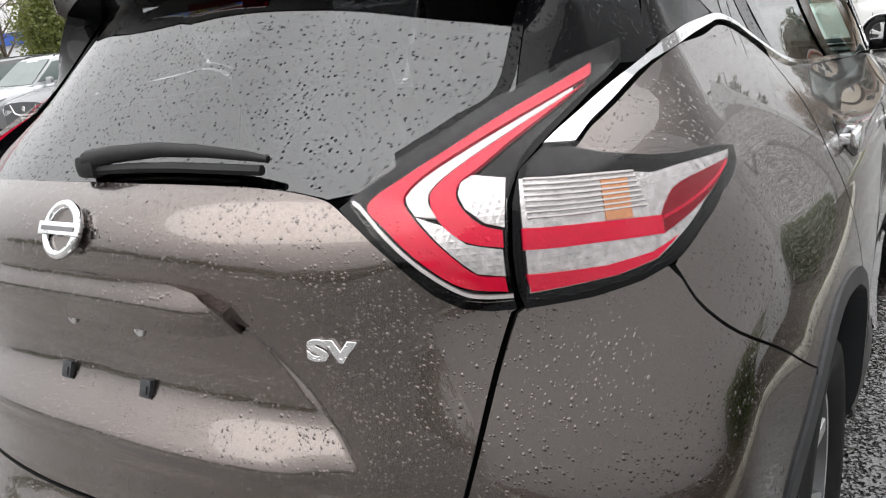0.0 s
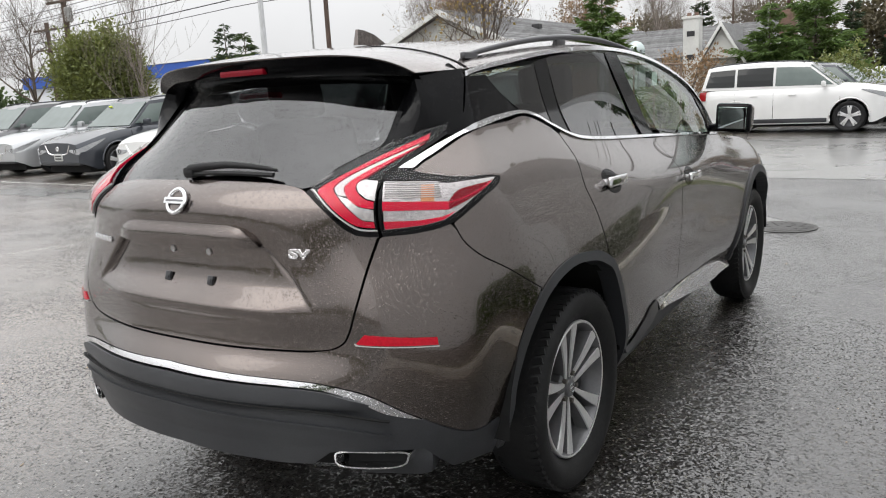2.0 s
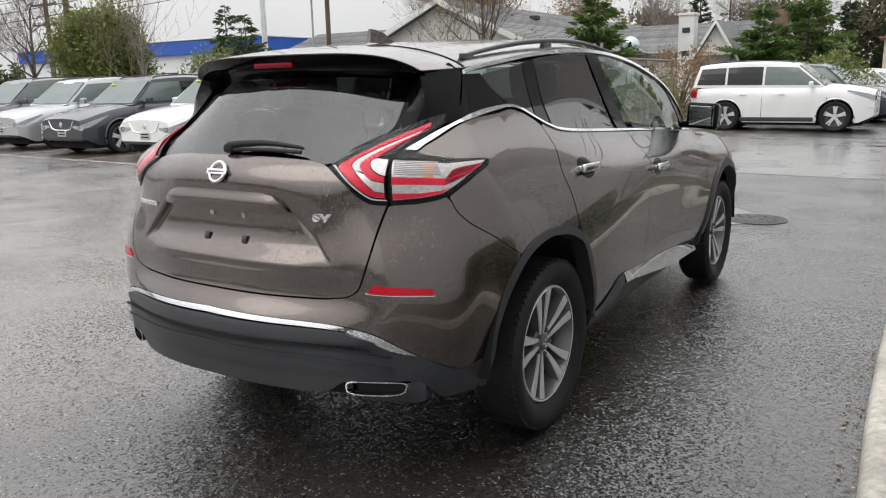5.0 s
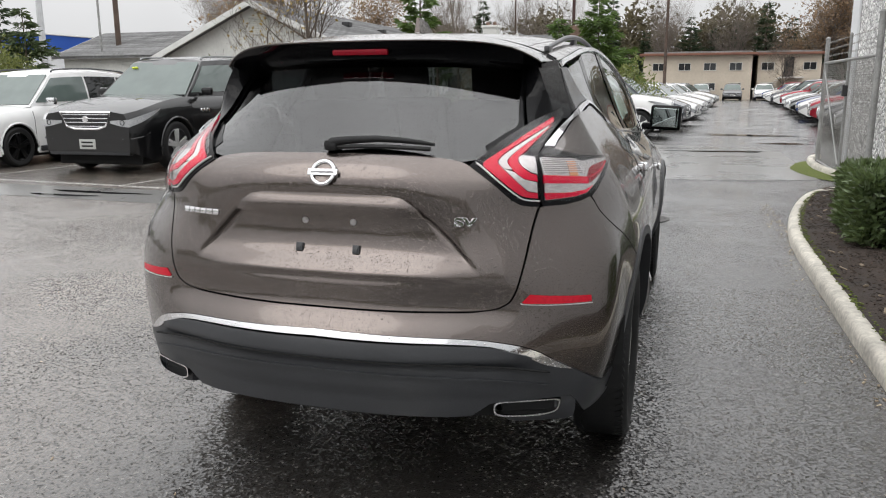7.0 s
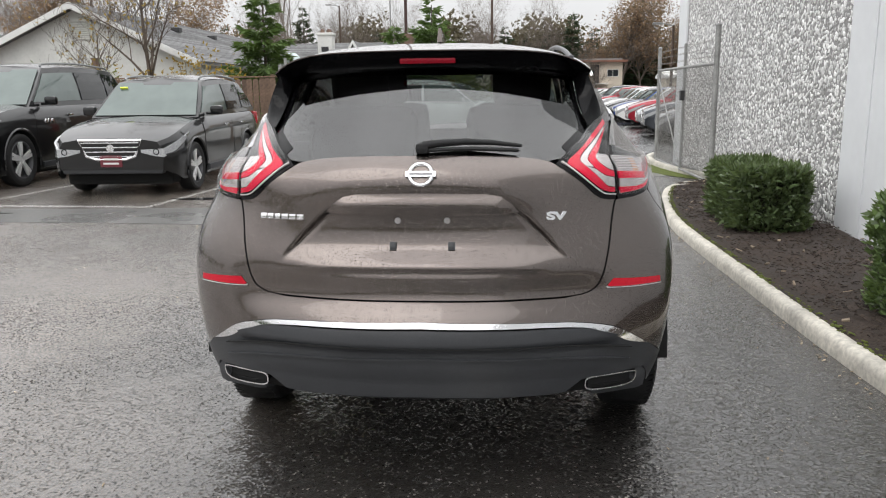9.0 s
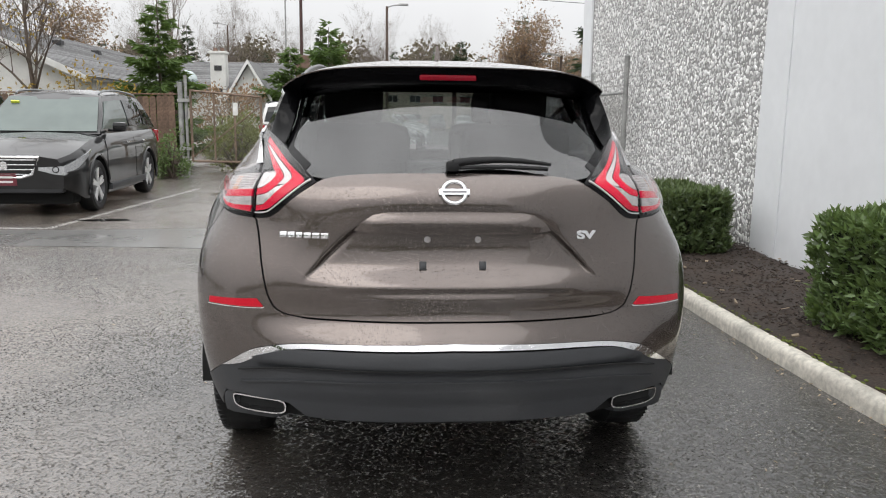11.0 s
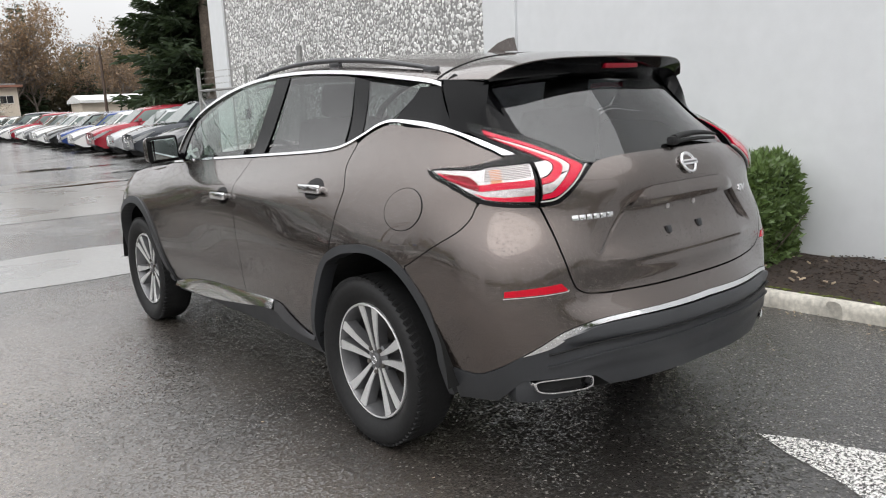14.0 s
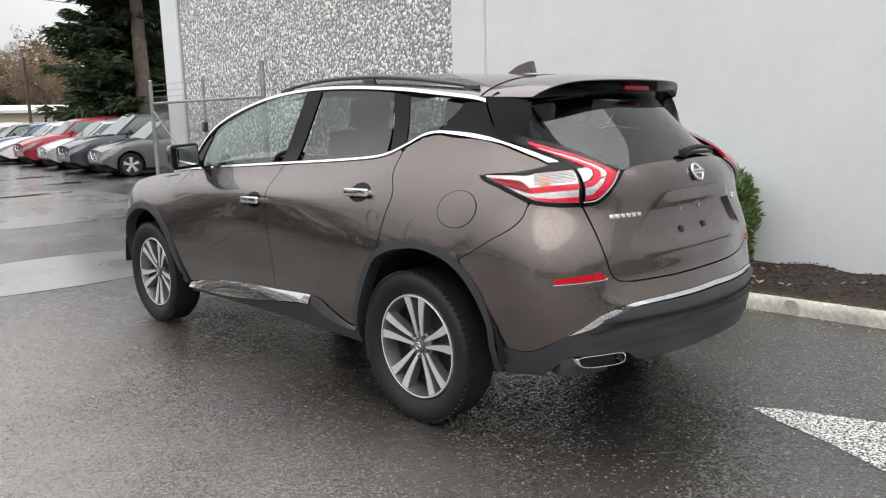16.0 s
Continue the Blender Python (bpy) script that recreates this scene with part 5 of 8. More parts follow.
scatter("bark_chips", 9000, bed_spot, .022, CHIPS, "loose dark bark chips on the bed", "bark")
scatter("leaf_litter", 130, lambda: bed_spot() + Vector((0, 0, .012)), .04, LITTER, "dry leaves and twigs on the bed", "leaf litter")
scatter("kerb_litter", 320, lambda: Vector((2.07 - abs(rng.gauss(0, .09)), rng.uniform(-5, 7), .006)), .018, LITTER, "small leaves and grit along the kerb", "leaf litter")
scatter("lane_litter", 160, lambda: Vector((rng.uniform(-5, 2), rng.uniform(-4, 6), .004)), .012, LITTER, "scattered pale specks on the asphalt", "litter")
bm = bmesh.new()
for i in range(700):
    y = rng.uniform(-4, 7.5)
    x = float(np.interp(y, [p[1] for p in full], [p[0] for p in full])) + rng.uniform(.1, .155)
    bmesh.ops.create_icosphere(bm, subdivisions=1, radius=rng.uniform(.004, .014), matrix=Matrix.Translation((x, y, .099)) @ Matrix.Diagonal((1, 1.6, .35, 1)))
tagged(part("kerb_moss", bm, MOSS, None, "", 180), "yellow-green moss along the back of the kerb", "moss", kind="stuff")
bm = bmesh.new()
rows = []
for i, f in enumerate(np.linspace(0, 1, 24)):
    y = 8.75 + 3.9 * f
    x1 = float(np.interp(y, [8.95, 9.8, 11.2, 12.6], [3.6, 3.3, 3.12, 3.2]))
    rows.append([bm.verts.new((x1 - (.34 * math.sin(math.pi * f) ** .7 + .03) * k + .03 * noise.noise(Vector((y * 4, k * 3, 1))), y, .006 + .012 * (1 - k))) for k in (0, .5, 1)])
for a, b in zip(rows, rows[1:]):
    for j in range(2):
        bm.faces.new((a[j], a[j + 1], b[j + 1], b[j]))
tagged(part("moss_patch", bm, MOSS, None, "", 180), "bright moss on the asphalt by the gate kerb", "moss", kind="stuff")

# ---- the building ----
def wall_x(y):
    return 3.38 + .032 * (y - 4.0)


def wall_box(name, y0, y1, z0, z1, proud, mat, label, depth=.3, parent=None):
    bm = bmesh.new()
    pts = []
    for y, back in ((y0, 0), (y1, 0), (y1, 1), (y0, 1)):
        x = wall_x(y) - proud + (depth + proud) * back
        pts.append((x, y))
    lo = [bm.verts.new((*p, z0)) for p in pts]
    hi = [bm.verts.new((*p, z1)) for p in pts]
    bm.faces.new(lo[::-1])
    bm.faces.new(hi)
    for i in range(4):
        bm.faces.new((lo[i], lo[(i + 1) % 4], hi[(i + 1) % 4], hi[i]))
    edges = [e for e in bm.edges if abs(e.verts[0].co.z - e.verts[1].co.z) > 1]
    bmesh.ops.bevel(bm, geom=edges, offset=.012, segments=2, affect="EDGES")
    ob = part(name, bm, mat, parent, "", 40)
    if parent is None:
        tagged(ob, label, "wall", kind="structure")
    return ob


wall_box("wall_white_near", -9.0, 3.5, -.1, 5.6, 0, WALL_WHITE, "smooth white-painted concrete wall of the showroom")
wall_box("wall_white_pier", 3.508, 4.05, -.1, 5.6, 0, WALL_WHITE, "white-painted concrete pier with a vertical joint")
wall_box("wall_aggregate", 4.05, 11.35, -.1, 5.6, -.03, AGG_BED, "exposed-aggregate wall panel")
wall_box("wall_white_corner", 11.35, 12.05, -.1, 5.6, .0, WALL_WHITE, "white-painted concrete corner pier")
bm = bmesh.new()
block(bm, (8.4, 1.5, 2.75), (9.2, 20.6, 5.7), .02)
tagged(part("building_core", bm, WALL_WHITE, None), "white flat-roofed showroom building", "building", kind="structure")

verts, faces = [], []
unit = bmesh.new()
bmesh.ops.create_icosphere(unit, subdivisions=1, radius=1)
uv = [v.co.copy() for v in unit.verts]
uf = [tuple(v.index for v in f.verts) for f in unit.faces]
unit.free()
rng = random.Random(11)
pitch = .046
chip_meshes, single = [], []
for k in range(8):
    me = bpy.data.meshes.new("stone")
    me.from_pydata([tuple(v * rng.uniform(.65, 1.25)) for v in uv], [], uf)
    me.materials.append(AGG)
    chip_meshes.append(me)
agg_wall = bpy.data.objects["wall_aggregate"]
ny, nz = int(7.2 / pitch), int(3.6 / pitch)
for i in range(ny):
    for j in range(nz):
        yy = 4.09 + (i + rng.uniform(-.45, .45)) * pitch
        zz = .08 + (j + rng.uniform(-.45, .45)) * pitch
        r = rng.uniform(.016, .04)
        m = Matrix.Translation((wall_x(yy) + .03, yy, zz)) @ Euler((rng.uniform(0, 6), rng.uniform(-.25, .25), rng.uniform(-.25, .25))).to_matrix().to_4x4() @ Matrix.Diagonal((r * .28, r * rng.uniform(.75, 1.35), r * rng.uniform(.5, .95), 1))
        if zz < 1.35 and yy < 4.9 and len(single) < 300:
            ob = new("stone", chip_meshes[len(single) % 8])
            ob.parent = agg_wall
            ob.matrix_basis = m
            single.append(ob)
            continue
        base = len(verts)
        verts += [m @ (v * rng.uniform(.65, 1.25)) for v in uv]
        faces += [tuple(base + k for k in f) for f in uf]
tagged(mesh_object("aggregate_stones", verts, faces, AGG), "angular pale grey stone chips set in the wall", "stone", kind="stuff")

# ---- markings and patches on the ground ----
def flat(name, outline, z, mat, label, category, kind="structure", cell=.2):
    bm = bmesh.new()
    bm.faces.new([bm.verts.new((x, y, z)) for x, y in outline])
    bmesh.ops.triangulate(bm, faces=bm.faces[:])
    return tagged(part(name, bm, mat, None), label, category, kind=kind)


def worn_paint(name, share):
    m = material(name, (0.74, 0.73, 0.7), rough=0.55, grain=0.2, grain_scale=90)
    nt = m.node_tree
    add, link = nt.nodes.new, nt.links.new
    tc, t, r, mix, tr = add("ShaderNodeTexCoord"), add("ShaderNodeTexNoise"), add("ShaderNodeMapRange"), add("ShaderNodeMixShader"), add("ShaderNodeBsdfTransparent")
    t.inputs["Scale"].default_value, t.inputs["Detail"].default_value, t.inputs["Roughness"].default_value = 85, 6, .75
    link(tc.outputs["Object"], t.inputs["Vector"])
    r.inputs["From Min"].default_value, r.inputs["From Max"].default_value = share - .02, share + .02
    link(t.outputs["Fac"], r.inputs["Value"])
    out = nt.nodes["Material Output"]
    link(r.outputs["Result"], mix.inputs[0])
    link(tr.outputs[0], mix.inputs[1])
    link(nt.nodes["Principled BSDF"].outputs[0], mix.inputs[2])
    link(mix.outputs[0], out.inputs["Surface"])
    return m


WORN = worn_paint("flaking_white_paint", .495)
PALE_PATCHY = worn_paint("patchy_white_flecks", .6)
WORN_THIN = worn_paint("faded_white_paint", .53)
GUTTER = material("wet_concrete", (0.2, 0.197, 0.19), rough=0.3, grain=0.12, grain_scale=20, stain=0.25, stain_scale=.8, bump=0.3, bump_scale=80, coat=.5, coat_rough=.12)
PUDDLE = material("puddle", (0.02, 0.02, 0.02), rough=0.03, spec=0.6, stain=0.1, stain_scale=1)
IRON = material("cast_iron", (0.06, 0.058, 0.055), rough=0.45, metal=0.5, grain=0.2, grain_scale=40, bump=.5, bump_scale=120)
flat("painted_arrow", [(.285, -.985), (.375, -1.15), (.49, -1.5), (.66, -2.0), (.02, -2.25), (-.03, -1.68), (.125, -1.37), (.2, -1.15)], .004, WORN, "flaking white arrow painted on the asphalt", "road marking")
flat("stall_line", [(-22.5, 7.0), (-22.5, 7.1), (-11.5, 6.72), (-6.2, 6.3), (-4.2, 6.19), (-4.22, 6.08), (-6.2, 6.18), (-11.5, 6.6)], .004, WORN_THIN, "faded white line along parking stalls", "road marking")
for x in (-4.2, -6.75, -9.85, -13.0, -16.1, -19.2):
    y0 = 6.1 + (-4.2 - x) * .055
    flat("stall_line", [(x - .05, y0), (x + .05, y0), (x + .6, y0 + 5.2), (x + .5, y0 + 5.2)], .0045, WORN_THIN, "faded white line between parking stalls", "road marking")
flat("lane_mark", [(-2.85, 13.0), (-2.7, 13.3), (-1.85, 13.45), (-1.9, 13.25)], .004, WORN_THIN, "faded white mark on the asphalt", "road marking")
strip = bend([(-14, 5.3), (-6, 5.0), (-2.6, 4.8), (-.8, 4.55), (.1, 4.75), (.7, 5.2)], 5) + bend([(.75, 5.6), (.2, 6.1), (-.7, 6.35), (-2.8, 6.12), (-6, 6.0), (-14, 6.2)], 5)
flat("gutter_strip", strip, .003, GUTTER, "wet pale concrete gutter strip across the lane", "pavement")
far_strip = bend([(-3.2, 10.2), (-1, 9.4), (1.5, 9.2), (3.0, 9.6)], 5) + bend([(3.0, 14.8), (1, 16.2), (-1.5, 16.5), (-3.4, 15.5)], 5)
flat("apron", far_strip, .003, GUTTER, "wet pale concrete apron before the back lot", "pavement")
for k, (x, y, a, b) in enumerate(((-6.8, 5.25, .5, .1), (-6.6, 5.6, .75, .09), (2.6, 20.5, 1.2, .35), (3.4, 17.3, .6, .22), (-3.8, 6.9, .35, .09), (1.8, 14.6, .9, .2))):
    flat("puddle", [(x + a * (1 + .3 * math.sin(3 * t + k)) * math.cos(t), y + b * (1 + .35 * math.cos(2 * t + k)) * math.sin(t)) for t in np.linspace(0, 2 * math.pi, 29)[:-1]], .006, PUDDLE, "shallow rain puddle on the asphalt", "puddle")
bm = bmesh.new()
lathe(bm, [(-.01, .3), (.006, .3), (.006, .27), (.003, .265), (.006, .26), (.006, .001)], 36, "Z", (.65, 5.42, .002))
for k in range(24):
    a = k * 2.4
    r = .05 + .2 * (k / 24) ** .5
    block(bm, (.65 + r * math.cos(a), 5.42 + r * math.sin(a), .0095), (.05, .012, .004), 0, Euler((0, 0, a)).to_matrix())
tagged(part("manhole_cover", bm, IRON, None, "", 40), "round cast-iron manhole cover with raised studs", "manhole cover")
# narrow bent strip of white flecks with bare asphalt between
flat("crack_filler", [(-6.42, 1.62), (-6.2, 1.6), (-6.12, 2.05), (-6.0, 2.5), (-6.2, 2.53), (-6.34, 2.1)], .004, PALE_PATCHY, "patchy pale streak on the asphalt", "road marking")


# ---- parked cars ----
def paint(name, colour, metal=0.4):
    return material(name, colour, rough=0.35, metal=metal, coat=1.0, coat_rough=0.02, spec=0.15, stain=0.06, stain_scale=2)


CAR_BLACK, CAR_WHITE, CAR_SILVER = paint("black_paint", (0.003, 0.003, 0.0035), 0), paint("white_paint", (0.78, 0.78, 0.77), 0), paint("silver_paint", (0.5, 0.51, 0.52), .7)
CAR_BLUE_GREY, CAR_GREY, CAR_RED, CAR_BLUE = paint("blue_grey_paint", (0.045, 0.05, 0.06)), paint("grey_paint", (0.13, 0.13, 0.135), .6), paint("red_paint", (0.3, 0.015, 0.03), .3), paint("blue_paint", (0.02, 0.05, 0.2), .4)
CAR_GLASS = material("car_glass", (0.012, 0.014, 0.014), rough=0.03, spec=0.45, stain=.05, stain_scale=3)
CAR_GLASS_GREEN = material("windscreen_glass", (0.11, 0.14, 0.13), rough=0.04, spec=0.7, stain=.1, stain_scale=3)
HEAD = material("headlamp_glass", (0.4, 0.41, 0.42), rough=0.15, metal=.1, coat=1.0, grain=.3, grain_scale=60)
TAIL = material("tail_lamp_glass", (0.35, 0.01, 0.015), rough=0.1, coat=1.0, grain=.2, grain_scale=60)
PLATE = material("plain_plate", (0.45, 0.46, 0.44), rough=0.5, grain=.1, grain_scale=50)
PLATE_RED = material("dealer_plate", (0.14, 0.02, 0.03), rough=0.5, grain=.1, grain_scale=50)
BAR = material("plate_bar", (0.7, 0.7, 0.68), rough=0.5, grain=.05)
STICKER = material("window_sticker", (0.75, 0.85, 0.08), rough=0.5, grain=.1)


def parked_car(label, body_mat, length=4.6, width=1.85, height=1.68, base=2.7, bonnet=1.0, belt=1.08, nose=.78, hood_end=.3, roof=(.02, .98), tail_drop=.18, wheel_r=.36, rims=ALLOY, grille="slats", rails=True, plate=PLATE, sticker=False, detail=True):
    """A parked car that faces +y: body with wheel arches, cabin, panes, lamps, wheels."""
    root = thing("parked_car", label, "car")
    half, w = length / 2, width / 2
    front_over = (length - base) * .47
    ya, yb = half - front_over, half - front_over - base
    arch = wheel_r + .055
    stations = sorted(set([round(v, 3) for v in np.linspace(-half, half, 31)] + [round(c + arch * k, 3) for c in (ya, yb) for k in (-1.001, -.98, -.9, -.75, -.5, -.25, 0, .25, .5, .75, .9, .98, 1.001)]))
    screen = half - hood_end * length
    rows = []
    bm = bmesh.new()
    for y in stations:
        t = (y + half) / length
        end = min(1.0, (half - abs(y)) / .5)
        wy = w * (.8 + .2 * math.sin(math.pi / 2 * min(1, max(0, end)) ** .6))
        if y > screen:
            f = (y - screen) / (half - screen)
            top = bonnet + .06 * (1 - f) - (bonnet - nose) * f ** 2.2
        else:
            top = belt + .04 * (screen - y) / length
            if y < -half + .35:
                top -= .05 * (1 - (y + half) / .35)
        low = .22 + .16 * (1 - min(1, max(0, end * 1.6)))
        cut = low
        for c in (ya, yb):
            if abs(y - c) < arch:
                cut = max(cut, wheel_r + math.sqrt(arch ** 2 - (y - c) ** 2) * 1.0)
        mid = max(cut + .01, .55)
        sec = [(wy * .98, cut), (wy * 1.0, max(cut + .004, mid)), (wy * 1.0, max(mid + .004, top - .24)), (wy * .965, max(mid + .008, top - .09)), (wy * .9, max(mid + .012, top - .015)), (wy * .6, top + .02), (0, top + .035)]
        pts = [(x, y, z) for x, z in sec]
        rows.append([bm.verts.new(p) for p in [(-x, yy, z) for x, yy, z in pts[:-1]] + [pts[-1]] + pts[:-1][::-1]])
    for a, b in zip(rows, rows[1:]):
        for j in range(len(a) - 1):
            bm.faces.new((a[j], a[j + 1], b[j + 1], b[j]))
    bm.faces.new(rows[0])
    bm.faces.new(rows[-1])
    part("body", bm, body_mat, root, "", 32)
    bm = bmesh.new()
    block(bm, (0, 0, .3), (width * .82, length * .9, .3), .05)
    part("underbody", bm, SEAM, root)
    # cabin
    y1, y4 = screen + .12, -half + .05
    y2, y3 = screen - .62 * (height - belt) / .6, -half + .05 + tail_drop * 2.2
    zb, zr = belt + .0, height - .06
    wb, wr = w * .9, w * .74
    hull = [((wb, y1 - .02, zb - .02), (wr * .97, y2, zr)), ((wb, (y1 + y4) / 2, zb), (wr, (y2 + y3) / 2, zr + .05)), ((wb * .97, y4, zb + .03), (wr * .93, y3, zr))]
    bm = bmesh.new()
    sections = []
    for f in np.linspace(0, 1, 15):
        def q(i):
            a = [np.array(h[i]) for h in hull]
            return a[0] * (1 - f) * (1 - 2 * f) + a[1] * 4 * f * (1 - f) + a[2] * f * (2 * f - 1)
        b, t = q(0), q(1)
        lift = .04 * (1 - (2 * f - 1) ** 2)
        ring = [b, b * .5 + t * .5 + np.array([.02, 0, 0]), t, np.array([t[0] * .8, t[1], t[2] + .03 + lift * .4]), np.array([t[0] * .4, t[1], t[2] + .045 + lift]), np.array([0, t[1], t[2] + .05 + lift])]
        sections.append([bm.verts.new((-p[0], p[1], p[2])) for p in ring[:-1]] + [bm.verts.new(ring[-1])] + [bm.verts.new(p) for p in ring[:-1][::-1]])
    for a, b in zip(sections, sections[1:]):
        for j in range(len(a) - 1):
            bm.faces.new((a[j], a[j + 1], b[j + 1], b[j]))
    bm.faces.new(sections[0])
    bm.faces.new(sections[-1])
    part("cabin", bm, body_mat, root, "", 40)

    def pane(name, corners, mat, out):
        bm = bmesh.new()
        c = sum((Vector(p) for p in corners), Vector()) / len(corners)
        o = Vector(out)
        f = bm.faces.new([bm.verts.new(Vector(p) + o) for p in corners])
        r = bmesh.ops.extrude_face_region(bm, geom=[f])
        bmesh.ops.translate(bm, vec=-o * .8, verts=[v for v in r["geom"] if isinstance(v, bmesh.types.BMVert)])
        return part(name, bm, mat, root)

    def side_at(f, v):
        def q(i):
            a = [np.array(h[i]) for h in hull]
            return a[0] * (1 - f) * (1 - 2 * f) + a[1] * 4 * f * (1 - f) + a[2] * f * (2 * f - 1)
        b, t = q(0), q(1)
        p = b * (1 - v) + t * v
        p[0] += .02 * (1 - abs(2 * v - 1))
        return p

    b0, t0 = side_at(0, .06), side_at(0, .94)
    pane("windscreen", [(-b0[0] * .95, b0[1], b0[2]), (b0[0] * .95, b0[1], b0[2]), (t0[0] * .95, t0[1], t0[2] + .02), (-t0[0] * .95, t0[1], t0[2] + .02)], CAR_GLASS_GREEN, (0, .012, .008))
    b1, t1 = side_at(1, .2), side_at(1, .92)
    pane("rear_window", [(b1[0] * .93, b1[1], b1[2]), (-b1[0] * .93, b1[1], b1[2]), (-t1[0] * .93, t1[1], t1[2] + .01), (t1[0] * .93, t1[1], t1[2] + .01)], CAR_GLASS, (0, -.012, .006))
    ladder = {v: np.array([side_at(f, v) for f in np.linspace(0, 1, 41)]) for v in (.12, .36, .62, .86)}

    def side_point(y, v):
        line = ladder[v][::-1]
        return float(np.interp(y, line[:, 1], line[:, 0])), float(np.interp(y, line[:, 1], line[:, 2]))

    run = y1 - y4
    posts = [(y1 - .03, y1 - .46 * run + .03), (y1 - .46 * run - .03, y1 - .74 * run + .03), (y1 - .74 * run - .03, y4 + .02)]
    for sx in (1, -1):
        for k, (ahead, behind) in enumerate(posts):
            bm = bmesh.new()
            net = []
            for v in ladder:
                front = min(ahead, float(ladder[v][0, 1]) - .07)
                rear = max(behind, float(ladder[v][-1, 1]) + .09)
                row = []
                for q in (0, .25, .5, .75, 1):
                    y = front + (rear - front) * q
                    px, pz = side_point(y, v)
                    row.append(bm.verts.new((sx * (px + .012), y, pz + .004)))
                net.append(row)
            fs = [bm.faces.new((ra[i], ra[i + 1], rb[i + 1], rb[i])) for ra, rb in zip(net, net[1:]) for i in range(4)]
            r = bmesh.ops.extrude_face_region(bm, geom=fs)
            bmesh.ops.translate(bm, vec=(-sx * .009, 0, -.003), verts=[g for g in r["geom"] if isinstance(g, bmesh.types.BMVert)])
            part("side_window", bm, CAR_GLASS if k else CAR_GLASS_GREEN, root)
        if detail:
            for y in (posts[0][1] - .03, posts[1][1] - .03, y1 - .02):
                bm = bmesh.new()
                tube(bm, [(sx * (w + .001), y, .34), (sx * (w + .001), y, .6), (sx * (w + .001), y, belt - .26), (sx * (w * .966), y, belt - .09)], .005, 4)
                part("door_gap", bm, SEAM, root)
            for c in (ya, yb):
                bm = bmesh.new()
                tube(bm, [(sx * (w - .008), c + arch * 1.02 * math.cos(q), wheel_r + arch * 1.02 * math.sin(q)) for q in np.linspace(-.25, math.pi + .25, 22)], .022, 6)
                part("arch_flare", bm, body_mat, root, "", 60)
    for sx in (1, -1):
        bm = bmesh.new()
        strip = []
        for lx, ly, deep in ((.975, half - .56, .02), (.955, half - .36, .07), (.91, half - .16, .11), (.815, half + .008, .12), (.66, half + .016, .095), (.48, half + .016, .04)):
            end = min(1.0, (half - min(ly, half)) / .5)
            wx = w * (.8 + .2 * math.sin(math.pi / 2 * max(0, end) ** .6)) * .985 + .014 if ly < half else w * lx
            f = max(0, (min(ly, half) - screen) / (half - screen))
            high = bonnet + .06 * (1 - f) - (bonnet - nose) * f ** 2.2 - .085 - (.02 if ly >= half else 0) - .05 * max(0, .8 - lx)
            strip.append([bm.verts.new((sx * (wx - u), ly - v, z)) for u, v, z in ((0, 0, high), (0, 0, high - deep), (.03, .03, high - deep), (.03, .03, high))])
        for ra, rb in zip(strip, strip[1:]):
            for i in range(4):
                bm.faces.new((ra[i], ra[(i + 1) % 4], rb[(i + 1) % 4], rb[i]))
        bm.faces.new(strip[0])
        bm.faces.new(strip[-1])
        lamp = part("headlamp", bm, HEAD, root, "", 50)
        if detail:
            bm = bmesh.new()
            lathe(bm, [(half + .012, .045), (half + .02, .042), (half + .02, .034), (half + .01, .03), (half + .01, .001)], 18, "Y", (sx * w * .7, 0, nose - .15))
            part("lamp_projector", bm, GLOSS_BLACK, lamp, "", 60)
            bm = bmesh.new()
            tube(bm, [(sx * w * q, half - u, .62 - v) for q, u, v in ((.97, .3, -.06), (.93, .16, .0), (.84, .03, .03), (.66, .006, .035))], .012, 6)
            part("bumper_crease", bm, body_mat, root, "", 50)
        bm = bmesh.new()
        block(bm, (sx * w * .86, -half + .1, belt - .12), (w * .2, .16, .24), .03)
        part("tail_lamp", bm, TAIL, root, "", 50)
        bm = bmesh.new()
        block(bm, (sx * (w + .09), screen - .25, belt + .08), (.2, .1, .14), .04)
        block(bm, (sx * (w - .02), screen - .25, belt + .03), (.12, .05, .04), .01)
        part("door_mirror", bm, body_mat if rims is not CAR_BLACK else CHROME, root, "", 50)
        if detail:
            bm = bmesh.new()
            tube(bm, [(sx * (w * .72) + .055 * math.cos(q), half - .012, .47 + .04 * math.sin(q)) for q in np.linspace(0, 2 * math.pi, 17)[:-1]], .01, 6, True)
            block(bm, (sx * w * .72, half - .03, .47), (.08, .04, .06), .015)
            part("fog_lamp", bm, HEAD, root, "", 50)
            for yy in (screen - .95, screen - 1.85):
                bm = bmesh.new()
                block(bm, (sx * (w + .012), yy, belt - .16), (.025, .18, .03), .008)
                part("door_handle", bm, CHROME if body_mat is not CAR_WHITE else CAR_WHITE, root, "", 50)
            bm = bmesh.new()
            block(bm, (sx * (w - .005), 0, .3), (.05, base - 2 * arch, .1), .02)
            part("sill", bm, BLACK_PLASTIC, root, "", 50)
            if rails:
                bm = bmesh.new()
                tube(bm, [(sx * wr * .88, y, z) for y, z in bend([(y2 - .1, zr + .045), (y2 - .25, zr + .09), ((y2 + y3) / 2, zr + .12), (y3 + .25, zr + .08), (y3 + .05, zr + .035)], 4)], .018, 6)
                part("roof_rail", bm, STEEL if body_mat is CAR_BLACK else BLACK_PLASTIC, root, "", 50)
    bm = bmesh.new()
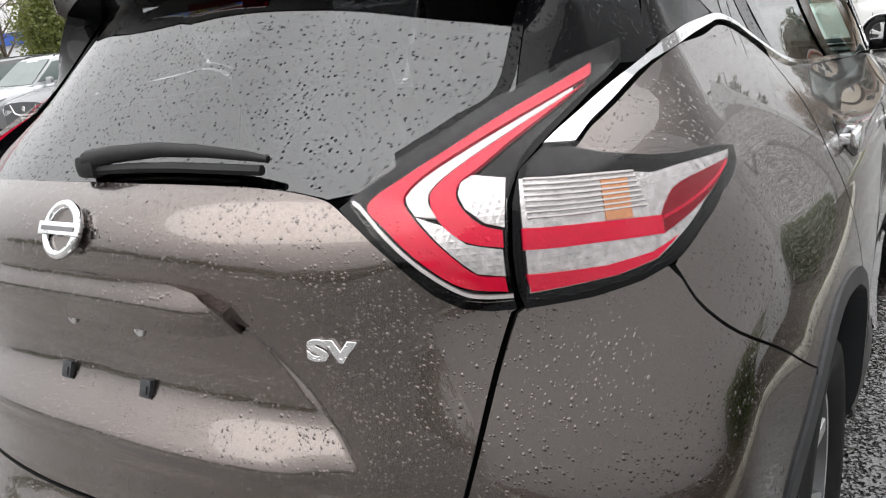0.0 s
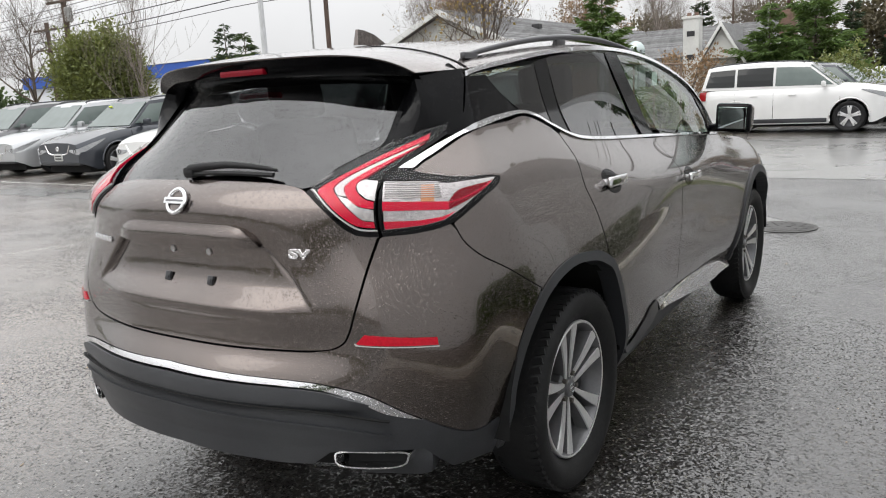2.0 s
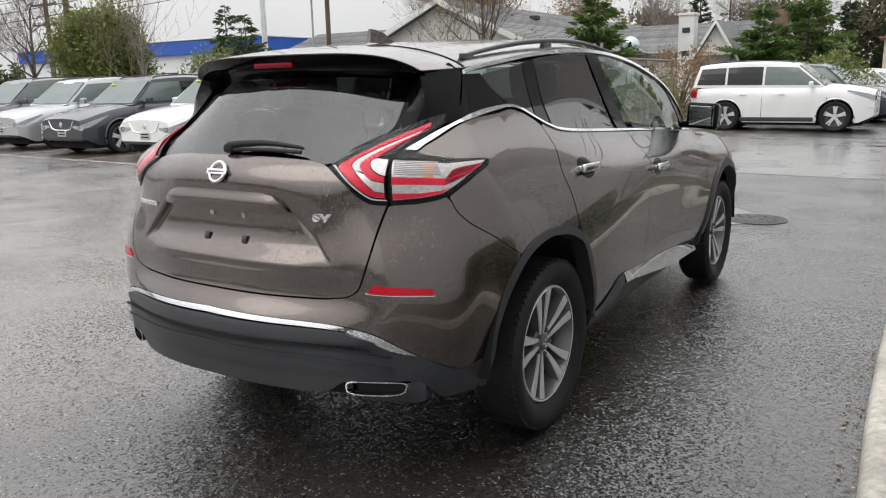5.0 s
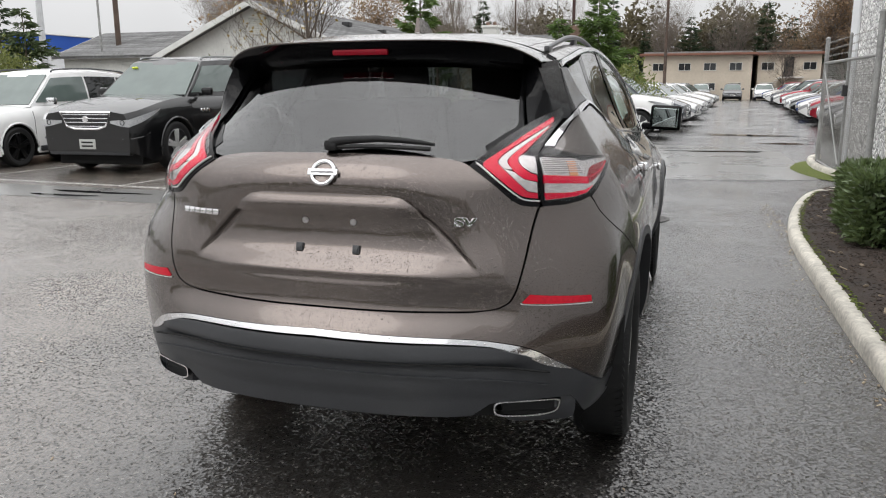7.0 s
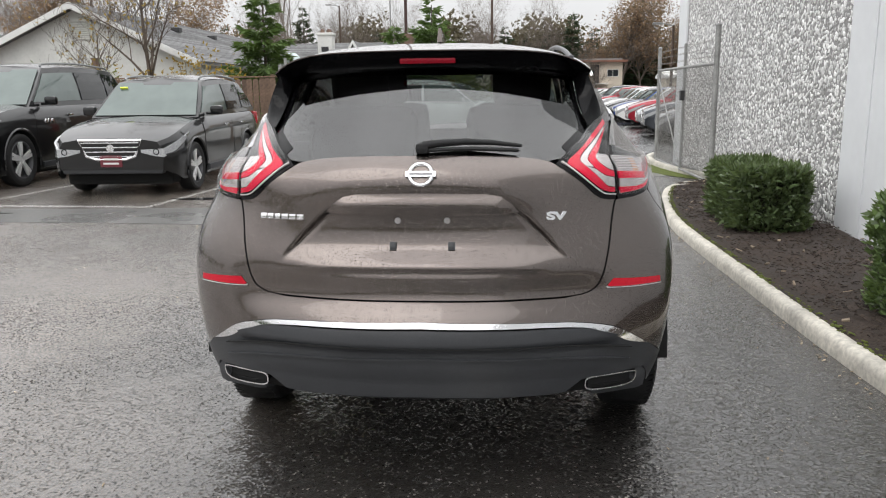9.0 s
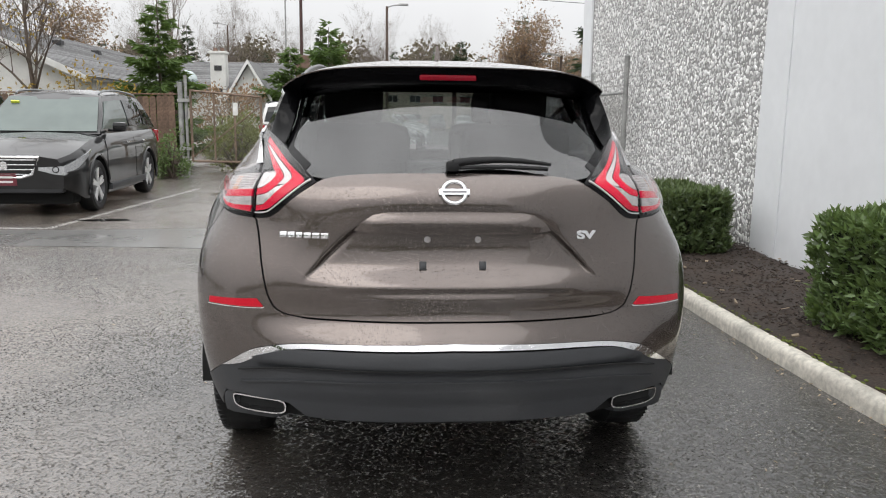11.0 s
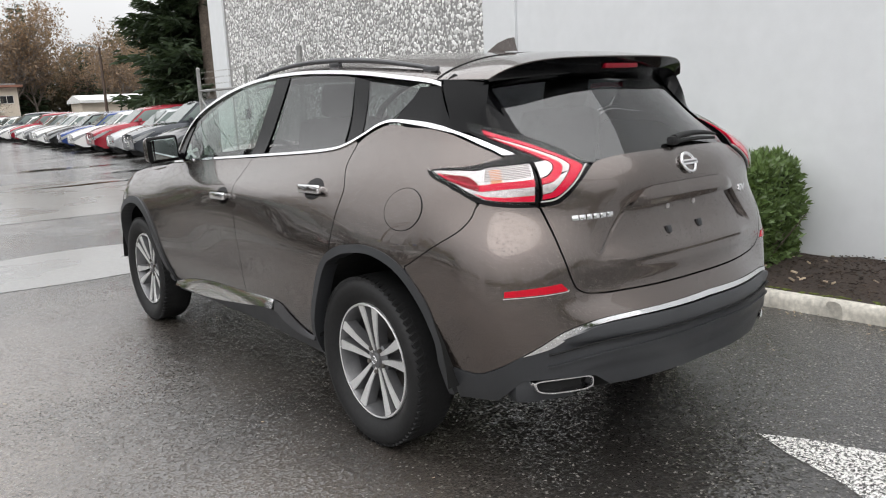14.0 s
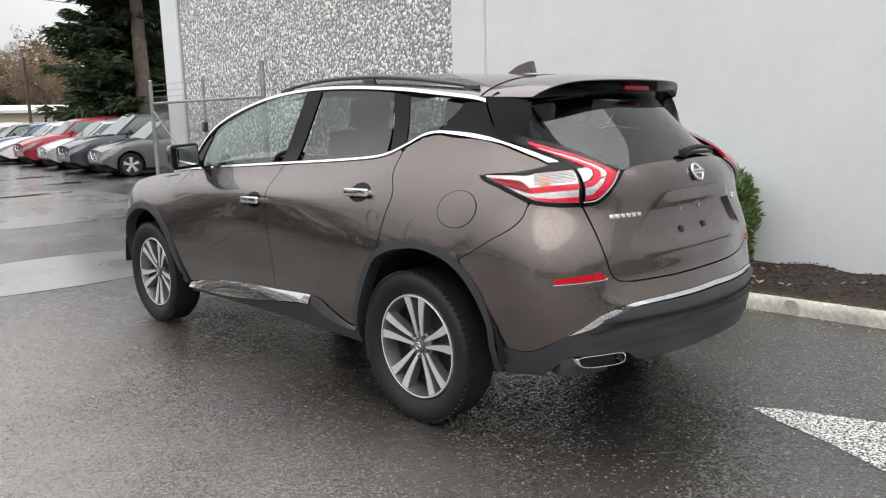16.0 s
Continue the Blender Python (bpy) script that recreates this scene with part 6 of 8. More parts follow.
    gz, gw, gh = nose - .12, w * .62, .26 if grille == "slats" else .2
    block(bm, (0, half - .045, gz), (gw * 1.5, .08, gh), .03)
    g = part("grille", bm, GLOSS_BLACK, root, "", 50)
    if grille == "slats":
        for k in range(4):
            bm = bmesh.new()
            block(bm, (0, half - .0, gz - gh * .36 + k * gh * .24), (gw * (1.42 - .06 * (3 - k)), .02, .016), .005)
            part("grille_bar", bm, CHROME, g, "", 50)
    if grille in ("slats", "wing"):
        bm = bmesh.new()
        tube(bm, [(x * gw, half - .005, gz + z * gh) for x, z in ((-.78, .5), (-.6, -.35), (-.35, -.52), (.35, -.52), (.6, -.35), (.78, .5))], .018, 6, grille == "slats")
        part("grille_surround", bm, CHROME, g, "", 50)
    bm = bmesh.new()
    lathe(bm, [(half + .006, .055), (half + .014, .05), (half + .014, .001)], 20, "Y", (0, 0, gz + .02))
    part("round_badge", bm, CHROME, g, "", 50)
    bm = bmesh.new()
    block(bm, (0, half - .07, .4), (width * .78, .12, .16), .04)
    part("lower_intake", bm, BLACK_PLASTIC, root, "", 50)
    bm = bmesh.new()
    block(bm, (0, half + .0, .5), (.31, .02, .16), .006)
    pl = part("front_plate", bm, plate, root, "", 50)
    for k in (-.03, .03):
        bm = bmesh.new()
        block(bm, (0, half + .012, .5 + k), (.22, .004, .026), .001)
        part("plate_bar", bm, BAR if plate is PLATE_RED else SEAM, pl)
    if sticker:
        bm = bmesh.new()
        p = side_at(0, .8)
        block(bm, (p[0] * .72, p[1] + .03, p[2] + .01), (.12, .02, .07), .002, Euler((-.75, 0, 0)).to_matrix())
        part("window_sticker", bm, STICKER, root)
    for sx in (1, -1):
        for y in (ya, yb):
            hub = thing("wheel", "", "", pose(sx * (w - .12), y, wheel_r))
            hub.parent = root
            bm = bmesh.new()
            r = wheel_r
            lathe(bm, [(sx * u, k * r) for u, k in ((.09, .7), (.105, .78), (.11, .89), (.09, .97), (.05, 1), (-.05, 1), (-.1, .95), (-.1, .7))], 36, "X", (0, 0, 0), True)
            part("tyre", bm, RUBBER, hub, "", 40)
            bm = bmesh.new()
            lathe(bm, [(sx * u, k * r) for u, k in ((.09, .71), (.097, .68), (.03, .63), (.0, .1))], 36, "X")
            rim = part("rim", bm, ALLOY_DARK if rims is not CAR_BLACK else CAR_BLACK, hub, "", 40)
            for k in range(5):
                bm = bmesh.new()
                a = k * 2 * math.pi / 5 + .3
                for off in (-.13, .13):
                    d = Vector((0, math.cos(a + off), math.sin(a + off)))
                    block(bm, d * r * .39 + Vector((sx * .078, 0, 0)), (.03, r * .6, r * .12), .006, Matrix.Rotation(a + off, 3, "X"))
                part("spoke", bm, rims, rim, "", 50)
            bm = bmesh.new()
            lathe(bm, [(sx * u, k * r) for u, k in ((.03, .2), (.085, .17), (.09, .001))], 20, "X")
            part("hub_cap", bm, rims, rim, "", 50)
            bm = bmesh.new()
            lathe(bm, [(sx * (.11), arch * .99), (sx * -.2, arch * .99)], 24, "X")
            bmesh.ops.delete(bm, geom=[v for v in bm.verts if v.co.z < -.1], context="VERTS")
            part("arch_liner", bm, SEAM, hub)
    return root


def stand(car_ob, x, y, heading):
    car_ob.matrix_world = pose(x, y, 0, 0, 0, heading)
    return car_ob


stand(parked_car("black compact SUV with a chrome slatted grille and dealer plate", CAR_BLACK, 4.48, 1.85, 1.66, 2.67, plate=PLATE_RED, sticker=True), -5.2, 9.35, 182)
large_suv = parked_car("large black luxury SUV with a wide chrome grille", CAR_BLACK, 5.25, 2.02, 1.92, 3.07, bonnet=1.2, belt=1.25, nose=1.0, wheel_r=.42, sticker=True)
for sx in (1, -1):
    for k in range(3):
        bm = bmesh.new()
        block(bm, (sx * 1.012, .86 - .1 * k, 1.0), (.02, .075, .06), .008, Euler((.35, 0, 0)).to_matrix())
        part("wing_vent", bm, CHROME, large_suv, "chrome wing vent", 50)
stand(large_suv, -8.25, 10.0, 181)
stand(parked_car("white crossover with black wheels", CAR_WHITE, 4.85, 1.9, 1.72, 2.8, rims=CAR_BLACK, grille="wing", sticker=True), -11.35, 9.6, 181)
stand(parked_car("dark blue-grey compact SUV with a winged grille", CAR_BLUE_GREY, 4.55, 1.84, 1.68, 2.7, grille="wing", sticker=True), -14.4, 9.55, 181)
stand(parked_car("silver compact SUV with a dark lower bumper", CAR_SILVER, 4.65, 1.84, 1.7, 2.7, grille="wing"), -17.5, 9.9, 181)
stand(parked_car("dark grey SUV parked at the end of the row", CAR_GREY, 4.8, 1.9, 1.75, 2.8, grille="wing"), -20.7, 10.2, 181)
stand(parked_car("large white boxy SUV with silver wheels and roof rails", CAR_WHITE, 4.35, 1.72, 1.7, 2.6, bonnet=1.08, belt=1.08, nose=.97, hood_end=.26, tail_drop=.06, wheel_r=.37, rims=ALLOY, grille="wing", plate=PLATE), -1.5, 19.35, -91)

# rows of stock in the back lot
KINDS = [
    ("silver hatchback in the stock row", CAR_SILVER, 4.1, 1.74, 1.5, 2.55), ("white sedan in the stock row", CAR_WHITE, 4.7, 1.82, 1.46, 2.75), ("grey hatchback with dark wheels in the stock row", CAR_GREY, 3.95, 1.7, 1.5, 2.5),
    ("red crossover in the stock row", CAR_RED, 4.35, 1.8, 1.58, 2.64), ("dark SUV in the stock row", CAR_BLUE_GREY, 4.6, 1.85, 1.68, 2.7), ("blue sedan in the stock row", CAR_BLUE, 4.65, 1.8, 1.46, 2.72), ("black sedan in the stock row", CAR_BLACK, 4.7, 1.82, 1.46, 2.75)]
stock = []
for label, mat, L, W, H, B in KINDS:
    low = H < 1.52
    c = parked_car(label, mat, L, W, H, B, bonnet=.92 if low else 1.0, belt=.95 if low else 1.06, nose=.68 if low else .76, wheel_r=.31 if low else .35, grille="wing", rails=False, detail=not low, tail_drop=.35 if low and L > 4.5 else .15)
    tagged(c, group="stock cars")
    stock.append(c)
stand(stock[2], 6.6, 18.55, 84)
stand(stock[4], 7.0, 21.2, 85)
stand(stock[0], 7.05, 24.0, 84)
stand(stock[3], 7.3, 26.9, 86)
stand(stock[1], 7.5, 29.7, 85)
stand(stock[5], 7.7, 32.4, 84)
stand(stock[6], 7.8, 35.1, 86)
rng = random.Random(8)
order = [1, 0, 2, 1, 3, 1, 4, 0, 1, 6, 2, 1, 0, 5, 3]
for k, i in enumerate(order):
    copy_thing(stock[i], pose(8.0 + k * .14 + rng.uniform(-.2, .2), 37.9 + 2.75 * k, 0, 0, 0, 85 + rng.uniform(-2, 2)))
for k, i in enumerate([4, 1, 0, 1, 1, 0, 1, 2, 1, 0, 1, 6, 1, 0]):
    copy_thing(stock[i], pose(-1.2 + k * .16 + rng.uniform(-.2, .2), 23.6 + 2.8 * k, 0, 0, 0, -100 + rng.uniform(-2, 2)))
for k, i in enumerate([6, 4, 1, 0, 3, 1, 5, 0, 2, 1]):
    copy_thing(stock[i], pose(13.5 + rng.uniform(-.3, .3), 24 + 2.9 * k, 0, 0, 0, -95 + rng.uniform(-2, 2)))
for k, i in enumerate([0, 2, 1]):
    copy_thing(stock[i], pose(2.2 + 2.8 * k, 76 + rng.uniform(-.4, .4), 0, 0, 0, 178))

# ---- fences and gates ----
WOOD_FENCE = material("weathered_brown_boards", (0.13, 0.085, 0.06), rough=0.85, grain=0.3, grain_scale=18, stain=0.3, stain_scale=2.5, bump=0.5, bump_scale=60, object_random=0.35)
GALV = material("weathered_galvanised_tube", (0.34, 0.34, 0.33), rough=0.55, metal=0.6, grain=0.15, grain_scale=50, stain=0.25, stain_scale=6)
RUSTY = material("rusty_tube", (0.22, 0.16, 0.12), rough=0.75, metal=0.3, grain=0.3, grain_scale=40, stain=0.35, stain_scale=7)
WIRE = material("fence_wire", (0.3, 0.29, 0.27), rough=0.6, metal=0.5)
SIGN = material("plain_sign_board", (0.75, 0.75, 0.73), rough=0.6, stain=0.1, stain_scale=9)
DARK_BOX = material("dark_lock_box", (0.03, 0.03, 0.032), rough=0.5, grain=0.1, grain_scale=60)


def wires(name, segs, r, mat, parent, label="", n=3):
    """Many thin straight bars in one mesh; segs holds pairs of ends, r one radius or a pair for each bar."""
    a, b = np.array([s[0] for s in segs], float), np.array([s[1] for s in segs], float)
    rr = np.broadcast_to(np.array(r, float).reshape(-1, 1) if np.ndim(r) == 1 else np.array(r, float), (len(segs), 2) if np.ndim(r) else (len(segs),))
    ra, rb = (rr[:, 0], rr[:, 1]) if rr.ndim == 2 else (rr, rr)
    d = b - a
    d /= np.maximum(np.linalg.norm(d, axis=1, keepdims=True), 1e-9)
    ref = np.where(np.abs(d[:, 2:3]) > .9, np.array([[1.0, 0, 0]]), np.array([[0, 0, 1.0]]))
    u = np.cross(d, ref)
    u /= np.linalg.norm(u, axis=1, keepdims=True)
    w = np.cross(u, d)
    co = np.empty((len(segs), 2, n, 3))
    for k in range(n):
        e = math.cos(2 * math.pi * k / n) * u + math.sin(2 * math.pi * k / n) * w
        co[:, 0, k], co[:, 1, k] = a + e * ra[:, None], b + e * rb[:, None]
    base = np.arange(len(segs))[:, None] * 2 * n
    k = np.arange(n)
    quad = np.stack([k, (k + 1) % n, n + (k + 1) % n, n + k], 1).reshape(-1)
    faces = (base + quad[None]).reshape(-1)
    return quads(name, co.reshape(-1, 3), faces, mat, parent, label, smooth=True)


def quads(name, co, loops, mat, parent, label="", smooth=False, side=4):
    me = bpy.data.meshes.new(name)
    me.vertices.add(len(co))
    me.vertices.foreach_set("co", np.asarray(co, np.float32).ravel())
    me.loops.add(len(loops))
    me.loops.foreach_set("vertex_index", np.asarray(loops, np.int32))
    me.polygons.add(len(loops) // side)
    me.polygons.foreach_set("loop_start", np.arange(0, len(loops), side, dtype=np.int32))
    me.materials.append(mat)
    me.update(calc_edges=True)
    if smooth:
        me.shade_smooth()
    ob = new(name, me)
    if parent is not None:
        ob.parent = parent
    if label:
        ob["label"] = label
    return ob


def diamond(p, ax, width, low, high, cell):
    """Ends of the wires of a chain-link sheet that starts at p and runs along ax."""
    p, ax = np.array(p, float), np.array(ax, float)
    h = high - low
    segs = []
    for s in np.arange(-h, width, cell):
        for up in (1, -1):
            u0, u1 = max(0, s), min(width, s + h)
            if u1 <= u0:
                continue
            z0, z1 = (low + u0 - s, low + u1 - s) if up > 0 else (high - (u0 - s), high - (u1 - s))
            segs.append((p + ax * u0 + (0, 0, z0), p + ax * u1 + (0, 0, z1)))
    return segs


def tube_part(name, pts, r, mat, parent, label="", n=10):
    bm = bmesh.new()
    tube(bm, pts, r, n)
    return part(name, bm, mat, parent, label, 50)


# open gate before the building corner
gate = thing("chain_link_gate", "open galvanised chain-link gate topped with barbed wire", "gate")
for y, top, r in ((12.0, 2.15, .035), (9.95, 2.1, .022), (8.05, 2.26, .04)):
    post = tube_part("post", [(3.3, y, 0), (3.3, y, top)], r, GALV, gate)
    bm = bmesh.new()
    lathe(bm, [(top, r + .004), (top + .012, r + .004), (top + .03, r * .6), (top + .038, .001)], 12, "Z", (3.3, y, 0))
    part("post_cap", bm, GALV, post, "", 40)
tube_part("rail", [(3.3, 12.05, 1.75), (3.3, 8.06, 1.75)], .024, GALV, gate)
tube_part("rail", [(3.3, 12.0, .08), (3.3, 8.06, .08)], .02, GALV, gate)
tube_part("brace", [(3.28, 11.9, 1.6), (3.28, 10.0, .2)], .012, GALV, gate, "thin diagonal brace rod")
wires("wire_mesh", diamond((3.3, 8.06, 0), (0, 1, 0), 3.94, .08, 1.75, .062), .0021, WIRE, gate, "diamond wire mesh")
strands = []
for z in (1.86, 1.97, 2.08):
    strands.append(((3.3, 8.05, z), (3.3, 12.0, z)))
    for y in np.arange(8.2, 12.0, .12):
        strands += [((3.285, y - .012, z - .015), (3.315, y + .012, z + .015)), ((3.285, y + .012, z + .015), (3.315, y - .012, z - .015))]
wires("barbed_strand", strands, .002, WIRE, gate)
bm = bmesh.new()
block(bm, (3.27, 9.92, 1.3), (.07, .1, .16), .008)
box = part("lock_box", bm, DARK_BOX, gate, "black lock box")
bm = bmesh.new()
block(bm, (3.23, 9.92, 1.32), (.012, .05, .05), .003)
part("keyhole_plate", bm, GALV, box)
for z in (.4, 1.45):
    bm = bmesh.new()
    block(bm, (3.3, 8.12, z), (.07, .1, .045), .006)
    part("hinge", bm, GALV, gate)

# swinging gate at the end of the wooden fence
gate = thing("rusty_gate", "rusty chain-link gate leaf with a blank white sign", "gate")
for a, b, r in (((-4.5, 14.5, .32), (-4.5, 14.5, 1.9), .03), ((-2.97, 14.5, .27), (-2.97, 14.5, 1.76), .028), ((-4.0, 14.5, .3), (-4.0, 14.5, 1.8), .02), ((-3.55, 14.5, .3), (-3.55, 14.5, 1.78), .02)):
    tube_part("upright", [a, b], r, RUSTY, gate)
tube_part("rail", [(-4.5, 14.5, 1.87), (-2.97, 14.5, 1.75)], .026, RUSTY, gate)
tube_part("rail", [(-4.5, 14.5, .32), (-2.97, 14.5, .3)], .026, RUSTY, gate)
tube_part("brace", [(-4.5, 14.48, .4), (-2.97, 14.48, 1.55)], .014, RUSTY, gate)
wires("wire_mesh", diamond((-4.5, 14.5, 0), (1, 0, 0), 1.53, .31, 1.75, .06), .002, WIRE, gate, "diamond wire mesh")
bm = bmesh.new()
block(bm, (-3.53, 14.47, 1.48), (.11, .006, .28), .002)
part("sign", bm, SIGN, gate, "blank white sign")
pair = thing("gate_post", "stout weathered steel posts with strap hinges", "post")
for x, r, top in ((-4.72, .055, 2.05), (-4.6, .035, 2.2)):
    tube_part("post", [(x, 14.5, 0), (x, 14.5, top)], r, GALV, pair)
for z in (.6, 1.65):
    bm = bmesh.new()
    block(bm, (-4.64, 14.44, z), (.26, .03, .07), .005)
    part("strap", bm, GALV, pair)

# wooden fence behind the row of cars
fence = thing("wooden_fence", "weathered brown board fence behind the parked row", "fence")
fa, fb = np.array((-4.85, 14.55)), np.array((-30.5, 15.9))
fd = (fb - fa) / np.linalg.norm(fb - fa)
fl = float(np.linalg.norm(fb - fa))
turn = math.atan2(fd[1], fd[0])
bm = bmesh.new()
bm.verts.ensure_lookup_table()
vs = [bm.verts.new((x, y, z)) for y in (-.009, .009) for x, z in ((-.066, .06), (.066, .06), (.066, 1.71), (.045, 1.75), (-.045, 1.75), (-.066, 1.71))]
bm.faces.new(vs[:6])
bm.faces.new(vs[6:])
for k in range(6):
    bm.faces.new((vs[k], vs[(k + 1) % 6], vs[6 + (k + 1) % 6], vs[6 + k]))
bmesh.ops.recalc_face_normals(bm, faces=bm.faces[:])
board_mesh = bpy.data.meshes.new("board")
bm.to_mesh(board_mesh)
bm.free()
board_mesh.materials.append(WOOD_FENCE)
rng = random.Random(5)
for k in range(int(fl / .14)):
    p = fa + fd * (.07 + .14 * k)
    ob = new("board", board_mesh)
    ob.parent = fence
    ob.matrix_basis = Matrix.Translation((p[0], p[1] + rng.uniform(-.006, .006), rng.uniform(-.02, .02))) @ Matrix.Rotation(turn + rng.uniform(-.02, .02), 4, "Z") @ Matrix.Rotation(rng.uniform(-.008, .008), 4, "Y")
for z in (.45, 1.4, 1.79):
    bm = bmesh.new()
    mid = (fa + fb) / 2
    block(bm, (mid[0] + .03, mid[1] + .04, z), (fl, .045 if z < 1.7 else .12, .085 if z < 1.7 else .03), .003, Euler((0, 0, turn)).to_matrix())
    part("rail", bm, WOOD_FENCE, fence)
for k in range(11):
    p = fa + fd * (.1 + 2.55 * k)
    bm = bmesh.new()
    block(bm, (p[0], p[1] + .08, .92), (.09, .09, 1.84), .004)
    part("post", bm, WOOD_FENCE, fence)

# ---- houses round the lot ----
SIDING = material("white_siding", (0.66, 0.66, 0.63), rough=0.7, grain=0.04, grain_scale=12, stain=0.08, stain_scale=1.5)
BEIGE = material("beige_siding", (0.56, 0.49, 0.4), rough=0.8, grain=0.05, grain_scale=5, stain=0.1, stain_scale=.4)
SHINGLE = material("grey_asphalt_shingles", (0.2, 0.2, 0.2), rough=0.8, grain=0.25, grain_scale=9, stain=0.2, stain_scale=.8, island_random=0.25)
WHITE_TRIM = material("white_trim_paint", (0.72, 0.72, 0.7), rough=0.55, stain=0.08, stain_scale=4)
ROOF_BROWN = material("brown_roof_edge", (0.2, 0.09, 0.06), rough=0.7, stain=0.15, stain_scale=1)
PANE = material("dark_window_pane", (0.03, 0.032, 0.035), rough=0.08, coat=.6, coat_rough=.02)
FRAME = material("window_frame", (0.6, 0.58, 0.54), rough=0.5)
BLUE = material("blue_fascia", (0.02, 0.09, 0.42), rough=0.4, stain=0.06, stain_scale=.3)
BRICKY = material("brown_chimney_brick", (0.2, 0.13, 0.1), rough=0.85, grain=0.3, grain_scale=8)


def prism(bm, outline, a, b, axis):
    """A solid with this outline, drawn from a to b along the axis."""
    put = (lambda u, z, t: (u, t, z)) if axis == "Y" else (lambda u, z, t: (t, u, z))
    f = [bm.verts.new(put(u, z, a)) for u, z in outline]
    g = [bm.verts.new(put(u, z, b)) for u, z in outline]
    bm.faces.new(f)
    bm.faces.new(g)
    n = len(f)
    for k in range(n):
        bm.faces.new((f[k], f[(k + 1) % n], g[(k + 1) % n], g[k]))
    return bm


def window_at(parent, x, y, z, w, h, along="X"):
    """A framed window standing proud of a wall that faces -y (or x)."""
    bm = bmesh.new()
    s = (lambda a, b, c: (a, b, c)) if along == "X" else (lambda a, b, c: (b, a, c))
    for dx, dz, sx, sz in ((-w / 2, 0, .06, h + .06), (w / 2, 0, .06, h + .06), (0, -h / 2, w, .06), (0, h / 2, w, .06), (0, 0, .04, h)):
        block(bm, (x + (dx if along == "X" else 0), y + (0 if along == "X" else dx), z + dz), s(sx, .1, sz))
    win = part("window", bm, FRAME, parent)
    for k in (-1, 1):
        bm = bmesh.new()
        block(bm, (x + (k * w / 4 if along == "X" else 0), y + (0 if along == "X" else k * w / 4), z), s(w / 2 - .05, .04, h - .06))
        part("pane", bm, PANE, win)
    return win


def house(name, label, mid, half, start, end, axis, eave, ridge, wall, roof, over=.35, courses=True):
    """A gabled house: mid and half across the ridge, start and end along it."""
    top = thing(name, label, "house")
    bm = bmesh.new()
    rise = ridge - eave
    prism(bm, [(mid - half, -.2), (mid + half, -.2), (mid + half, eave), (mid, ridge - .02), (mid - half, eave)], start, end, axis)
    part("wall", bm, wall, top)
    for sgn in (-1, 1):
        bm = bmesh.new()
        k = rise / half
        u1, z1 = mid + sgn * (half + over), eave - over * k
        prism(bm, [(mid, ridge + .02), (u1, z1 + .02), (u1, z1 + .12), (mid, ridge + .12)], start - over, end + over, axis)
        slope = part("roof", bm, roof, top)
        if courses:
            # rows of shingles, each lapping the next
            bm = bmesh.new()
            run = math.hypot(half + over, rise + over * k)
            rows = int(run / .14)
            for r in range(rows):
                f0, f1 = r / rows, (r + 1) / rows + .01
                pa = (mid + (u1 - mid) * f0, ridge + .125 + (z1 - ridge) * f0)
                pb = (mid + (u1 - mid) * f1, ridge + .15 + (z1 - ridge) * f1)
                prism(bm, [pa, pb, (pb[0], pb[1] - .02), (pa[0], pa[1] - .004)], start - over - .01, end + over + .01, axis)
            part("shingle_rest", bm, roof, slope)["kind"] = "stuff"
        for t in (start - over - .03, end + over + .03):
            bm = bmesh.new()
            prism(bm, [(mid, ridge + .13), (u1, z1 + .13), (u1, z1 - .06), (mid, ridge - .06)], t - .025, t + .025, axis)
            part("barge_board", bm, WHITE_TRIM, top)
    return top


home = house("gable_house", "low white gabled house with grey shingle roof", -12.4, 3.5, 20.0, 40.0, "Y", 2.42, 4.0, SIDING, SHINGLE)
bm = bmesh.new()
for k in range(8):
    block(bm, (-12.3, 19.97, 3.16 + .055 * k), (.62, .05, .02), 0, Euler((radians(35), 0, 0)).to_matrix())
for dx in (-.34, .34):
    block(bm, (-12.3 + dx, 19.97, 3.36), (.05, .07, .55))
block(bm, (-12.3, 19.97, 3.62), (.73, .07, .05))
block(bm, (-12.3, 19.97, 3.1), (.73, .07, .05))
part("gable_vent", bm, SIDING, home, "white louvred gable vent")
bm = bmesh.new()
for k in range(13):
    z = .25 + .165 * k
    prism(bm, [(19.985, z), (19.985, z + .16), (19.998, z + .16), (19.998, z)], -15.88, -8.92, "X")
part("siding_rest", bm, SIDING, home)["kind"] = "stuff"
for y, z in ((24.5, 3.55), (28.0, 3.5), (33, 3.5)):
    bm = bmesh.new()
    block(bm, (-11.2, y, z + .12), (.3, .3, .16), .02)
    part("roof_vent", bm, DARK_BOX, home)
window_at(home, -14.2, 19.95, 1.5, 1.2, 1.0)
lamp = thing("wall_lantern", "small dark wall lantern on the white gable", "lantern")
bm = bmesh.new()
block(bm, (-11.9, 19.9, 2.35), (.16, .16, .24), .02)
block(bm, (-11.9, 19.9, 2.5), (.2, .2, .05), .02)
part("body", bm, BRICKY, lamp)

home = house("grey_roofed_house", "low house with a grey shingle roof beyond the fence", 29.0, 3.2, -25.5, -17.8, "X", 2.75, 3.85, SIDING, SHINGLE)
window_at(home, -21, 25.75, 1.6, 1.4, 1.1)

